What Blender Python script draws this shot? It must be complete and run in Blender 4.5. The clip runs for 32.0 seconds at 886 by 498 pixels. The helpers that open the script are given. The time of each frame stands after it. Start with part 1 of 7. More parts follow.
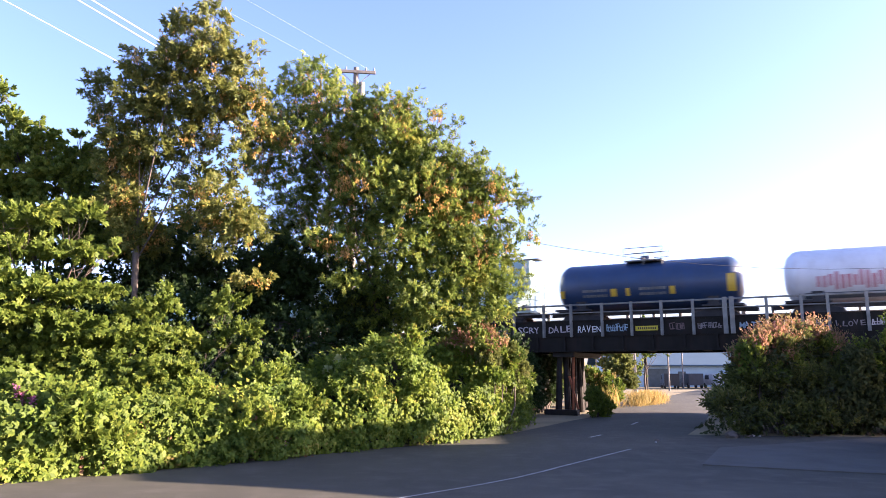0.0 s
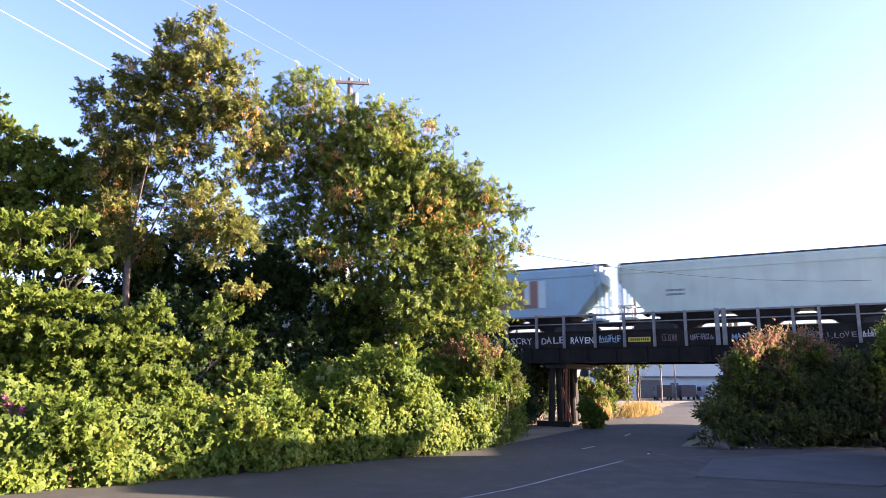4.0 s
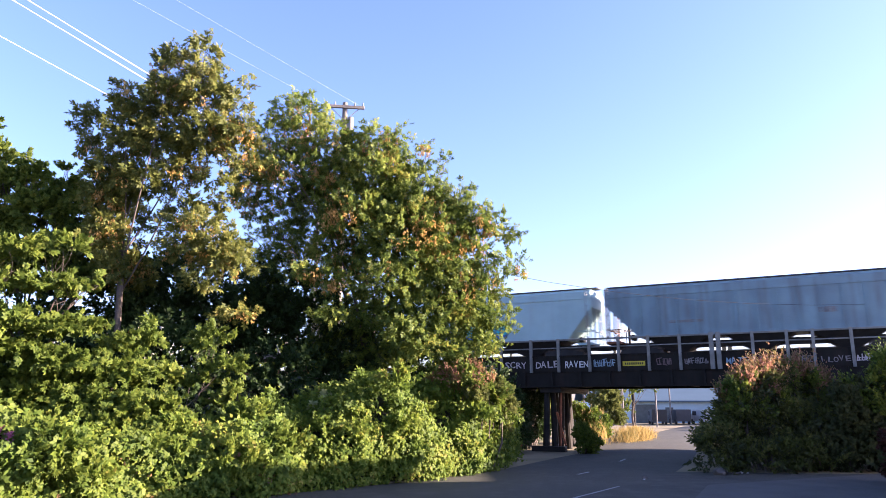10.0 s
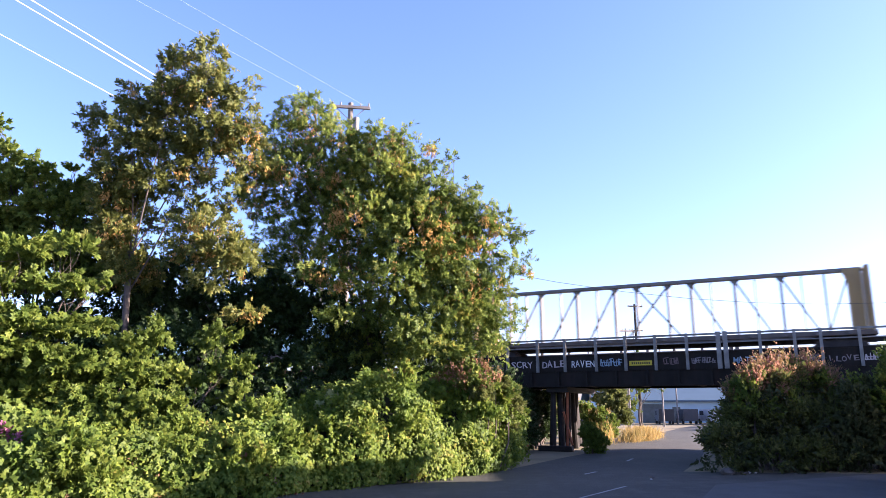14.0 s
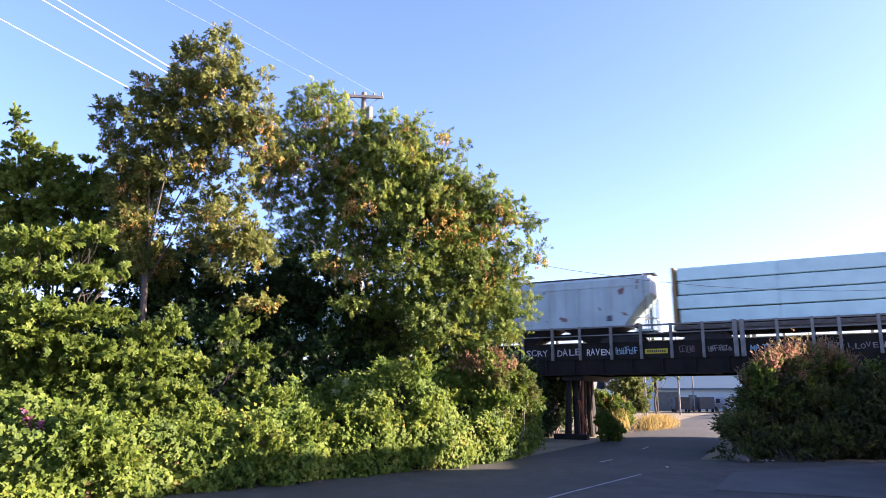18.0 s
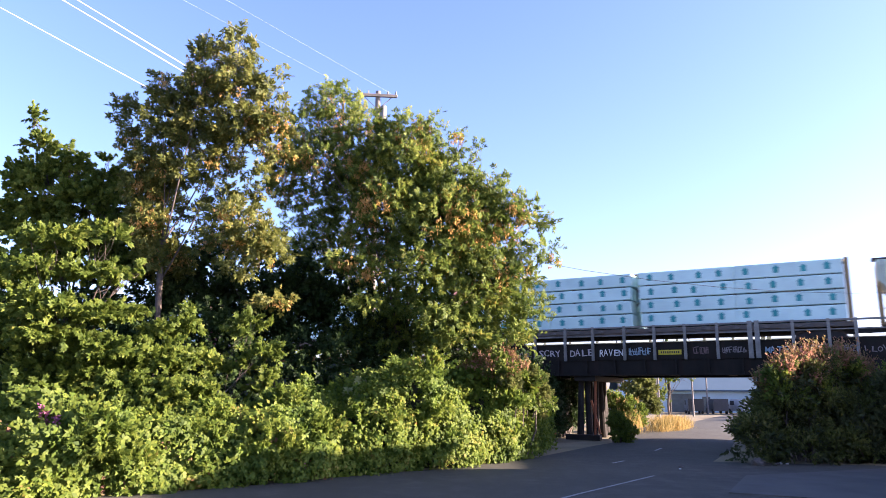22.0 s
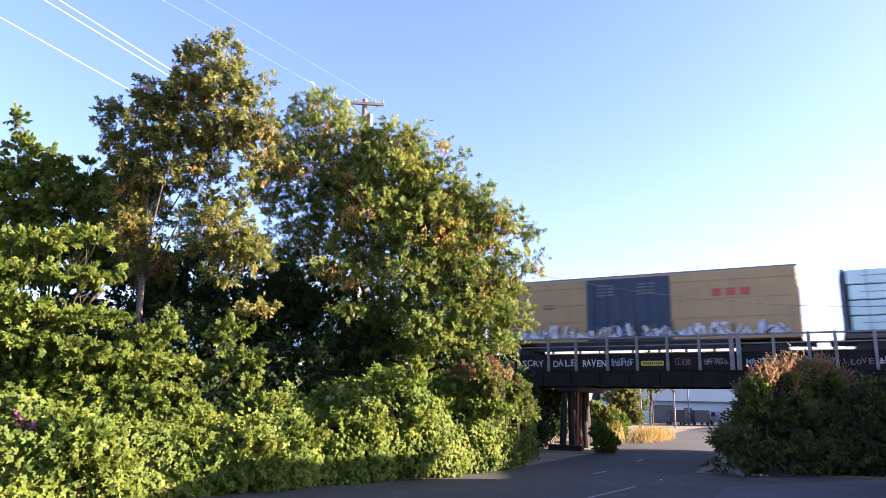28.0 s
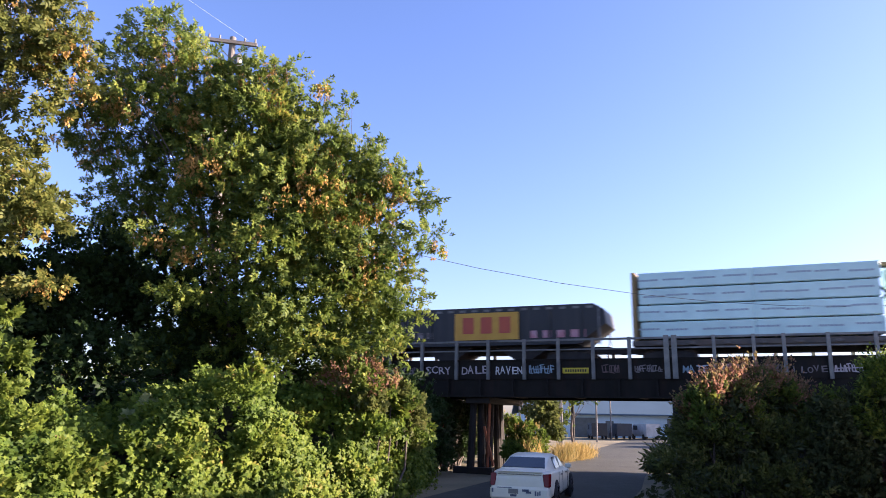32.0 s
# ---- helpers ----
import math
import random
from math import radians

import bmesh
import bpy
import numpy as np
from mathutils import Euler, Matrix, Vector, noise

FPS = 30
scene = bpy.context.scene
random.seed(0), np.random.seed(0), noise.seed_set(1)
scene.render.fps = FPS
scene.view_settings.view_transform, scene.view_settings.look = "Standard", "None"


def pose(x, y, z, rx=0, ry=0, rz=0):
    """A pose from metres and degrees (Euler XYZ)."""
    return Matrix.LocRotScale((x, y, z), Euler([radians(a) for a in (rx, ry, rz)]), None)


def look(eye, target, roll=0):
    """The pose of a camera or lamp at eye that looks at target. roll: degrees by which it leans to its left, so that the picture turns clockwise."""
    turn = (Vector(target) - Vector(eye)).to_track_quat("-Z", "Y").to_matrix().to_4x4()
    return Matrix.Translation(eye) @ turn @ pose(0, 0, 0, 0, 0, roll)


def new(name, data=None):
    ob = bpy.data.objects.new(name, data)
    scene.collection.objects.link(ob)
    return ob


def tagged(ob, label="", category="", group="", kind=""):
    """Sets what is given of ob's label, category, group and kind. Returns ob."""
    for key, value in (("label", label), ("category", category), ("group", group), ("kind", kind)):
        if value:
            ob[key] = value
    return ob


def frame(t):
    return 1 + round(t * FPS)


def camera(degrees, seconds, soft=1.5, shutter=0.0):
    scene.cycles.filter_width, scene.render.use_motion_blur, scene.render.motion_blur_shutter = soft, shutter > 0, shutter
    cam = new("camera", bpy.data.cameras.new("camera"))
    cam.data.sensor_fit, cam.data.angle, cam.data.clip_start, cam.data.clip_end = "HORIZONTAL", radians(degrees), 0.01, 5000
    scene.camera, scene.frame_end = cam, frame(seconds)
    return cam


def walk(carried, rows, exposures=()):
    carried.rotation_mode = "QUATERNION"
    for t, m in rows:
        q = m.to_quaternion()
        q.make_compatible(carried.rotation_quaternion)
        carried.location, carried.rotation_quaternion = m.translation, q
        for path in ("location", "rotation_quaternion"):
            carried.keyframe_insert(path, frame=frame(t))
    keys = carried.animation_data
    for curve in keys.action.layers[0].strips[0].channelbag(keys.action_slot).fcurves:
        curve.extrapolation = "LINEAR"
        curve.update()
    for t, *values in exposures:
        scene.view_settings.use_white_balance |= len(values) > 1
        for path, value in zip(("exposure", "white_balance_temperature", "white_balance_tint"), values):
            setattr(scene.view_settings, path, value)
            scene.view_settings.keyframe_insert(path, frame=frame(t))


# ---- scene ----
# camera: handheld from one spot, then a short push forward
PATH = [
    (0, 0, 0, 2.65, 99.683, 0.048, 0.718), (0.5, 0, 0, 2.65, 99.747, 0.048, 0.899),
    (1.0, 0, 0, 2.65, 99.809, 0.043, 1.047), (1.5, 0, 0, 2.65, 99.895, -0.036, 1.147),
    (2.0, 0, 0, 2.65, 100.075, -0.02, 1.173), (2.5, 0, 0, 2.65, 100.064, -0.07, 0.767),
    (3.0, 0, 0, 2.65, 100.241, -0.044, 0.681), (3.5, 0, 0, 2.65, 100.397, -0.046, 0.387),
    (5.5, 0, 0, 2.65, 101.039, -0.149, -0.144), (6.0, 0, 0, 2.65, 101.176, -0.138, -0.176),
    (6.5, 0, 0, 2.65, 101.394, -0.073, -0.169), (7.0, 0, 0, 2.65, 101.647, -0.016, -0.197),
    (7.5, 0, 0, 2.65, 101.848, -0.006, -0.258), (8.0, 0, 0, 2.65, 102.01, -0.034, -0.304),
    (8.5, 0, 0, 2.65, 102.22, -0.067, -0.324), (9.0, 0, 0, 2.65, 102.358, -0.001, -0.36),
    (9.5, 0, 0, 2.65, 102.46, 0.004, -0.363), (10.0, 0, 0, 2.65, 102.476, -0.042, -0.353),
    (10.5, 0, 0, 2.65, 102.457, -0.086, -0.3), (11.0, 0, 0, 2.65, 102.364, -0.029, -0.217),
    (11.5, 0, 0, 2.65, 102.293, -0.036, -0.196), (12.0, 0, 0, 2.65, 102.28, -0.005, -0.135),
    (12.5, 0, 0, 2.65, 102.361, -0.009, -0.102), (13.0, 0, 0, 2.65, 102.4, -0.0, 0.0),
    (13.5, 0, 0, 2.65, 102.434, 0.036, 0.082), (14.0, 0, 0, 2.65, 102.465, 0.012, 0.156),
    (14.5, 0, 0, 2.65, 102.422, 0.048, 0.316), (16.5, 0, 0, 2.65, 102.176, -0.033, 1.192),
    (17.0, 0, 0, 2.65, 102.073, 0.021, 1.44), (17.5, 0, 0, 2.65, 101.752, 0.066, 1.688),
    (18.0, 0, 0, 2.65, 101.564, 0.134, 1.377), (18.5, 0, 0, 2.65, 101.564, -0.046, 0.16),
    (19.0, 0, 0, 2.65, 101.458, 0.164, -1.99), (19.5, 0, 0, 2.65, 101.237, 0.105, -3.206),
    (20.0, 0, 0, 2.65, 101.063, -0.263, -0.891), (20.5, 0, 0, 2.65, 101.102, -0.439, 2.072),
    (21.0, 0, 0, 2.65, 101.173, -0.434, 2.763), (21.5, 0, 0, 2.65, 101.268, -0.301, 2.793),
    (22.0, 0, 0, 2.65, 101.492, -0.437, 2.345), (22.5, 0, 0, 2.65, 101.657, -0.645, 1.397),
    (23.0, 0, 0, 2.65, 101.866, -0.998, 0.368), (23.5, 0, 0, 2.65, 102.018, -1.117, -0.141),
    (24.0, 0, 0, 2.65, 102.095, -1.214, -0.491), (24.5, 0, 0, 2.65, 102.17, -1.246, -1.678),
    (25.0, 0, 0, 2.65, 102.143, -1.1, -2.094), (25.5, 0, 0, 2.65, 102.062, -0.877, -1.719),
    (27.5, 0, 0, 2.65, 102.147, -0.686, 0.745), (28.0, 0, 0, 2.65, 102.227, -0.899, 0.98),
    (28.5, 0, 0, 2.65, 102.255, -0.818, 1.172), (29.0, 0, 0, 2.65, 102.308, -0.781, 1.201),
    (29.5, 0, 0, 2.65, 102.406, -0.818, 0.346), (30.0, 0, 0, 2.65, 102.563, -1.124, -2.038),
    (30.5, 0, 0, 2.65, 102.442, -0.772, -3.105), (31.0, 0, 0, 2.65, 101.712, -0.992, -4.263),
    (31.5, 0.15, 0.4, 2.64, 101.241, -0.808, -5.847), (31.8, 1.36, 6.01, 2.8, 102.941, -0.797, -4.827), (32.0, 1.73, 6.59, 2.77, 103.243, -0.95, -5.042),
]
cam = camera(64.62, 32.0, soft=0.75, shutter=0.4)
walk(cam, [(t, pose(x, y, z, rx, ry, rz)) for t, x, y, z, rx, ry, rz in PATH],
     [(0.0, 2.8, 5700, 30), (6.0, 2.8, 5700, 31), (9.0, 2.66, 5500, 30), (12.0, 2.66, 5500, 32), (13.0, 2.53, 5250, 30), (17.0, 2.58, 5400, 30), (20.0, 2.58, 5450, 30), (23.0, 2.66, 5550, 31), (25.0, 2.64, 5600, 31), (28.0, 2.7, 5600, 31), (29.6, 2.7, 5750, 31), (30.0, 2.51, 5300, 27), (30.6, 2.38, 5400, 27), (31.0, 2.36, 5450, 28), (31.5, 2.46, 5650, 29), (32.0, 2.2, 5480, 27)])

# ---- light ----
SUN_AZ, SUN_EL = 90.0, 16.0          # degrees to the right of +Y, degrees up
sky_world = bpy.data.worlds.new("sky")
scene.world = sky_world
sky_world.use_nodes = True
wn = sky_world.node_tree.nodes
sky = wn.new("ShaderNodeTexSky")
sky.sky_type, sky.sun_disc = "NISHITA", False
sky.sun_elevation, sky.sun_rotation = radians(SUN_EL), radians(SUN_AZ)
sky.air_density, sky.dust_density, sky.ozone_density = 1.0, 1.15, 1.1
sky_tint = wn.new("ShaderNodeMix")
sky_tint.data_type, sky_tint.blend_type = "RGBA", "MULTIPLY"
sky_tint.inputs[0].default_value = 1.0
sky_tint.inputs[7].default_value = (0.965, 0.955, 1.12, 1)
sky_world.node_tree.links.new(sky.outputs[0], sky_tint.inputs[6])
sky_world.node_tree.links.new(sky_tint.outputs[2], wn["Background"].inputs[0])
wn["Background"].inputs[1].default_value = 0.063
sun = new("sun", bpy.data.lights.new("sun", "SUN"))
sun.data.energy, sun.data.angle, sun.data.color = 5.0, radians(0.6), (1.0, 0.78, 0.49)
sd = Vector((math.sin(radians(SUN_AZ)) * math.cos(radians(SUN_EL)), math.cos(radians(SUN_AZ)) * math.cos(radians(SUN_EL)), math.sin(radians(SUN_EL))))
sun.matrix_world = look((60, 40, 60), Vector((60, 40, 60)) - sd)

# ---- axes of the railway: x along the track, y away from the camera, z up from the rail top ----
TRACK = Vector((0.890, -0.4555, 0))
ACROSS = Vector((0.4555, 0.890, 0))
TURN = -27.10
RAIL_Z = 5.10


def rail_pose(s, off=0.0, z=0.0):
    """s metres along the track, off metres beyond the track's middle, z over the ground."""
    p = TRACK * s + ACROSS * (42.92 + off)
    return pose(p.x, p.y, z, 0, 0, TURN)


# ---- materials ----
MATS = {}


def mat(name, c1, c2=None, rough=0.7, metal=0.0, scale=1.5, fine=30.0, bump=0.15, rand=0.0, stain=None, stain_amt=0.5, streak=False, spec=0.5, emit=0.0):
    """Two-tone surface: broad blotches, fine grain, optional stains or vertical streaks, fine relief."""
    if name in MATS:
        return MATS[name]
    m = bpy.data.materials.new(name)
    m.use_nodes = True
    nt = m.node_tree
    N, Lk = nt.nodes, nt.links
    b = N["Principled BSDF"]
    c2 = c2 or tuple(v * 0.7 for v in c1)
    tc = N.new("ShaderNodeTexCoord")
    n1, n2 = N.new("ShaderNodeTexNoise"), N.new("ShaderNodeTexNoise")
    n1.inputs["Scale"].default_value, n2.inputs["Scale"].default_value = scale, fine
    n1.inputs["Detail"].default_value, n2.inputs["Detail"].default_value = 5, 3
    for n in (n1, n2):
        Lk.new(tc.outputs["Object"], n.inputs["Vector"])
    add = N.new("ShaderNodeMath")
    add.operation = "MULTIPLY_ADD"
    Lk.new(n2.outputs["Fac"], add.inputs[0])
    add.inputs[1].default_value = 0.35
    Lk.new(n1.outputs["Fac"], add.inputs[2])
    ramp = N.new("ShaderNodeValToRGB")
    ramp.color_ramp.elements[0].position, ramp.color_ramp.elements[1].position = 0.45, 0.85
    ramp.color_ramp.elements[0].color, ramp.color_ramp.elements[1].color = (*c2, 1), (*c1, 1)
    Lk.new(add.outputs[0], ramp.inputs[0])
    col = ramp.outputs[0]
    if stain:
        mp = N.new("ShaderNodeMapping")
        mp.inputs["Scale"].default_value = (2.2, 2.2, 0.18) if streak else (0.9, 0.9, 0.9)
        Lk.new(tc.outputs["Object"], mp.inputs[0])
        n3 = N.new("ShaderNodeTexNoise")
        n3.inputs["Scale"].default_value, n3.inputs["Detail"].default_value = 1.6, 6
        Lk.new(mp.outputs[0], n3.inputs["Vector"])
        r3 = N.new("ShaderNodeValToRGB")
        r3.color_ramp.elements[0].position, r3.color_ramp.elements[1].position = 0.5, 0.72
        Lk.new(n3.outputs["Fac"], r3.inputs[0])
        mul = N.new("ShaderNodeMath")
        mul.operation = "MULTIPLY"
        mul.inputs[1].default_value = stain_amt
        Lk.new(r3.outputs[0], mul.inputs[0])
        mx = N.new("ShaderNodeMixRGB")
        mx.inputs[2].default_value = (*stain, 1)
        Lk.new(mul.outputs[0], mx.inputs[0])
        Lk.new(col, mx.inputs[1])
        col = mx.outputs[0]
    if rand:
        oi = N.new("ShaderNodeObjectInfo")
        hs = N.new("ShaderNodeHueSaturation")
        mr = N.new("ShaderNodeMapRange")
        mr.inputs["To Min"].default_value, mr.inputs["To Max"].default_value = 1 - rand, 1 + rand
        Lk.new(oi.outputs["Random"], mr.inputs["Value"])
        Lk.new(mr.outputs[0], hs.inputs["Value"])
        Lk.new(col, hs.inputs["Color"])
        col = hs.outputs[0]
    Lk.new(col, b.inputs["Base Color"])
    b.inputs["Roughness"].default_value, b.inputs["Metallic"].default_value = rough, metal
    b.inputs["Specular IOR Level"].default_value = spec
    if bump:
        bp = N.new("ShaderNodeBump")
        bp.inputs["Strength"].default_value, bp.inputs["Distance"].default_value = bump, 0.02
        Lk.new(n2.outputs["Fac"], bp.inputs["Height"])
        Lk.new(bp.outputs[0], b.inputs["Normal"])
    if emit:
        b.inputs["Emission Color"].default_value, b.inputs["Emission Strength"].default_value = (*c1, 1), emit
    MATS[name] = m
    return m


def leaf_mat(name, stops, clump=0.6, trans=0.35, rough=0.55):
    """Leaves: colour by leaf, drifting by clump; light shines through."""
    m = bpy.data.materials.new(name)
    m.use_nodes = True
    N, Lk = m.node_tree.nodes, m.node_tree.links
    b, out = N["Principled BSDF"], N["Material Output"]
    g, tc = N.new("ShaderNodeNewGeometry"), N.new("ShaderNodeTexCoord")
    n = N.new("ShaderNodeTexNoise")
    n.inputs["Scale"].default_value, n.inputs["Detail"].default_value = 0.9, 3
    Lk.new(tc.outputs["Object"], n.inputs["Vector"])
    mr = N.new("ShaderNodeMapRange")
    mr.inputs["From Min"].default_value, mr.inputs["From Max"].default_value = 0.3, 0.7
    Lk.new(n.outputs["Fac"], mr.inputs["Value"])
    mix = N.new("ShaderNodeMix")
    mix.inputs[0].default_value = clump
    Lk.new(g.outputs["Random Per Island"], mix.inputs[2])
    Lk.new(mr.outputs[0], mix.inputs[3])
    ramp = N.new("ShaderNodeValToRGB")
    els = ramp.color_ramp.elements
    while len(els) < len(stops):
        els.new(0.5)
    for e, (p, c) in zip(els, stops):
        e.position, e.color = p, (*c, 1)
    Lk.new(mix.outputs[0], ramp.inputs[0])
    Lk.new(ramp.outputs[0], b.inputs["Base Color"])
    b.inputs["Roughness"].default_value = rough
    b.inputs["Specular IOR Level"].default_value = 0.14
    tr = N.new("ShaderNodeBsdfTranslucent")
    Lk.new(ramp.outputs[0], tr.inputs["Color"])
    ms = N.new("ShaderNodeMixShader")
    ms.inputs[0].default_value = trans
    Lk.new(b.outputs[0], ms.inputs[1])
    Lk.new(tr.outputs[0], ms.inputs[2])
    Lk.new(ms.outputs[0], out.inputs["Surface"])
    return m


LEAF_ELDER = leaf_mat("leaf_boxelder", [(0.0, (0.040, 0.070, 0.014)), (0.45, (0.115, 0.165, 0.028)), (0.8, (0.220, 0.255, 0.040)), (0.93, (0.32, 0.28, 0.05)), (1.0, (0.42, 0.28, 0.06))], 0.5, 0.42)
LEAF_TALL = leaf_mat("leaf_tall", [(0.0, (0.058, 0.078, 0.019)), (0.5, (0.130, 0.150, 0.032)), (0.85, (0.22, 0.21, 0.046)), (1.0, (0.36, 0.24, 0.062))], 0.45, 0.42)
LEAF_SEED = leaf_mat("dry_seed", [(0.0, (0.28, 0.18, 0.05)), (0.5, (0.46, 0.29, 0.08)), (1.0, (0.60, 0.36, 0.11))], 0.4, 0.4)
LEAF_MAPLE = leaf_mat("leaf_maple", [(0.0, (0.040, 0.072, 0.012)), (0.5, (0.116, 0.166, 0.024)), (0.9, (0.210, 0.250, 0.037)), (1.0, (0.30, 0.24, 0.055))], 0.45, 0.45)
# leaf darkened to paint in shade beneath the trees and on the abutment
LEAF_UNDER = leaf_mat("leaf_understorey_shade", [(0.0, (0.014, 0.032, 0.009)), (1.0, (0.046, 0.078, 0.020))], 0.4, 0.3)
LEAF_HEDGE = leaf_mat("leaf_bramble", [(0.0, (0.032, 0.064, 0.010)), (0.4, (0.104, 0.160, 0.021)), (0.8, (0.205, 0.255, 0.031)), (0.95, (0.28, 0.23, 0.05)), (1.0, (0.38, 0.20, 0.07))], 0.55, 0.42)
LEAF_PINK = leaf_mat("leaf_blooming", [(0.0, (0.09, 0.105, 0.032)), (0.42, (0.22, 0.16, 0.06)), (0.62, (0.34, 0.18, 0.105)), (1.0, (0.47, 0.235, 0.18))], 0.45, 0.5)
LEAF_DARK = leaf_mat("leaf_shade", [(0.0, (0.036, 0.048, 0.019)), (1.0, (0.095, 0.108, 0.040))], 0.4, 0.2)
LEAF_DUSKY = leaf_mat("leaf_dusky", [(0.0, (0.052, 0.064, 0.021)), (0.6, (0.14, 0.165, 0.042)), (1.0, (0.23, 0.20, 0.065))], 0.5, 0.5)
LEAF_RED = leaf_mat("leaf_red", [(0.0, (0.03, 0.018, 0.012)), (1.0, (0.09, 0.032, 0.022))], 0.4)
LEAF_DRY = leaf_mat("straw", [(0.0, (0.12, 0.12, 0.03)), (0.35, (0.26, 0.20, 0.07)), (1.0, (0.50, 0.34, 0.11))], 0.4, 0.45)
BLOOM = leaf_mat("bloom", [(0.0, (0.30, 0.08, 0.18)), (1.0, (0.5, 0.2, 0.32))], 0.3)
BARK = mat("bark", (0.12, 0.095, 0.075), (0.05, 0.04, 0.032), 0.9, 0, 2, 25, 0.6)
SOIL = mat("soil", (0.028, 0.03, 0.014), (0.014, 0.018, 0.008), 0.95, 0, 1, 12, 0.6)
ASPHALT = mat("asphalt", (0.047, 0.045, 0.029), (0.029, 0.028, 0.018), 0.85, 0, 0.35, 60, 0.35, stain=(0.078, 0.072, 0.055), stain_amt=0.5)
LOT = mat("lot_asphalt", (0.055, 0.052, 0.036), (0.031, 0.029, 0.020), 0.9, 0, 0.5, 40, 0.5, stain=(0.085, 0.078, 0.06), stain_amt=0.6)
DIRT = mat("dry_ground", (0.24, 0.19, 0.10), (0.13, 0.115, 0.06), 0.95, 0, 0.3, 8, 0.6)
PAINT = mat("road_paint", (0.30, 0.30, 0.29), (0.14, 0.14, 0.136), 0.7, 0, 3, 40, 0.2)
STEEL = mat("black_steel", (0.0165, 0.0145, 0.011), (0.009, 0.0078, 0.006), 0.8, 0.0, 1.4, 30, 0.3, stain=(0.035, 0.018, 0.013), stain_amt=0.4, streak=True, spec=0.25)
RAILING = mat("weathered_rail", (0.24, 0.235, 0.21), (0.13, 0.128, 0.115), 0.6, 0.3, 2, 30, 0.2)
TIMBER = mat("creosote_timber", (0.024, 0.018, 0.012), (0.011, 0.0085, 0.006), 0.85, 0, 2, 30, 0.5)
RUST = mat("rust", (0.26, 0.09, 0.035), (0.12, 0.045, 0.02), 0.85, 0, 3, 30, 0.4)
POLEWOOD = mat("pole_wood", (0.25, 0.23, 0.21), (0.15, 0.135, 0.12), 0.9, 0, 2, 30, 0.4)
DARKMETAL = mat("underframe", (0.04, 0.036, 0.033), (0.02, 0.018, 0.017), 0.7, 0.2, 3, 20, 0.3)
WIRE = mat("wire", (0.66, 0.66, 0.66), (0.52, 0.53, 0.54), 0.6, 0.2, 3, 20, 0)
DIMWIRE = mat("dull_wire", (0.20, 0.26, 0.34), (0.16, 0.21, 0.28), 0.7, 0, 3, 20, 0)
DARKWIRE = mat("dark_wire", (0.05, 0.05, 0.05), (0.03, 0.03, 0.03), 0.6, 0, 3, 20, 0)
CHALK = mat("white_spray", (0.75, 0.76, 0.76), (0.4, 0.4, 0.4), 0.7, 0, 4, 30, 0.1)
CHALK_DIM = mat("faded_spray", (0.26, 0.23, 0.22), (0.10, 0.08, 0.075), 0.8, 0, 5, 30, 0.1)
SPRAY_BLUE = mat("pale_blue_spray", (0.30, 0.42, 0.50), (0.16, 0.23, 0.28), 0.7, 0, 4, 30, 0.1)
YELLOW = mat("yellow_sign", (0.62, 0.50, 0.03), (0.45, 0.36, 0.02), 0.6, 0, 4, 30, 0.05)


# ---- mesh helpers ----
def mesh_of(name, bm, material):
    me = bpy.data.meshes.new(name)
    bm.normal_update()
    bm.to_mesh(me)
    bm.free()
    for m in (material if isinstance(material, (list, tuple)) else [material]):
        me.materials.append(m)
    return me


def part(name, bm, material, parent=None, label="", at=None):
    ob = new(name, mesh_of(name, bm, material))
    if parent:
        ob.parent = parent
    if at is not None:
        ob.matrix_basis = at
    if label:
        ob["label"] = label
    if name in ("lettering_bars", "graffiti", "graffiti_stroke"):
        tagged(ob, kind="stuff")
    return ob


def shared(name, me, parent, at=None, label=""):
    ob = new(name, me)
    ob.parent = parent
    if at is not None:
        ob.matrix_basis = at
    if label:
        ob["label"] = label
    return ob


def thing(name, label, category, at=None, group="", kind=""):
    ob = new(name)
    ob.empty_display_size = 0.2
    if at is not None:
        ob.matrix_basis = at
    return tagged(ob, label, category, group, kind)


def box(bm, x0, x1, y0, y1, z0, z1, bevel=0.0, m=None, mi=0):
    r = bmesh.ops.create_cube(bm, size=1, matrix=Matrix.LocRotScale(((x0 + x1) / 2, (y0 + y1) / 2, (z0 + z1) / 2), None, (x1 - x0, y1 - y0, z1 - z0)))
    vs = r["verts"]
    if bevel:
        es = list({e for v in vs for e in v.link_edges})
        r = bmesh.ops.bevel(bm, geom=es, offset=bevel, segments=1, affect="EDGES")
        vs = r["verts"]
    if m is not None:
        bmesh.ops.transform(bm, matrix=m, verts=vs)
    if mi:
        for f in {f for v in vs for f in v.link_faces}:
            f.material_index = mi
    return vs


def tube(bm, a, b, r0, r1=None, seg=8, caps=True):
    a, b = Vector(a), Vector(b)
    d = b - a
    m = Matrix.Translation((a + b) / 2) @ d.to_track_quat("Z", "Y").to_matrix().to_4x4()
    return bmesh.ops.create_cone(bm, cap_ends=caps, segments=seg, radius1=r0, radius2=r0 if r1 is None else r1, depth=d.length, matrix=m)["verts"]


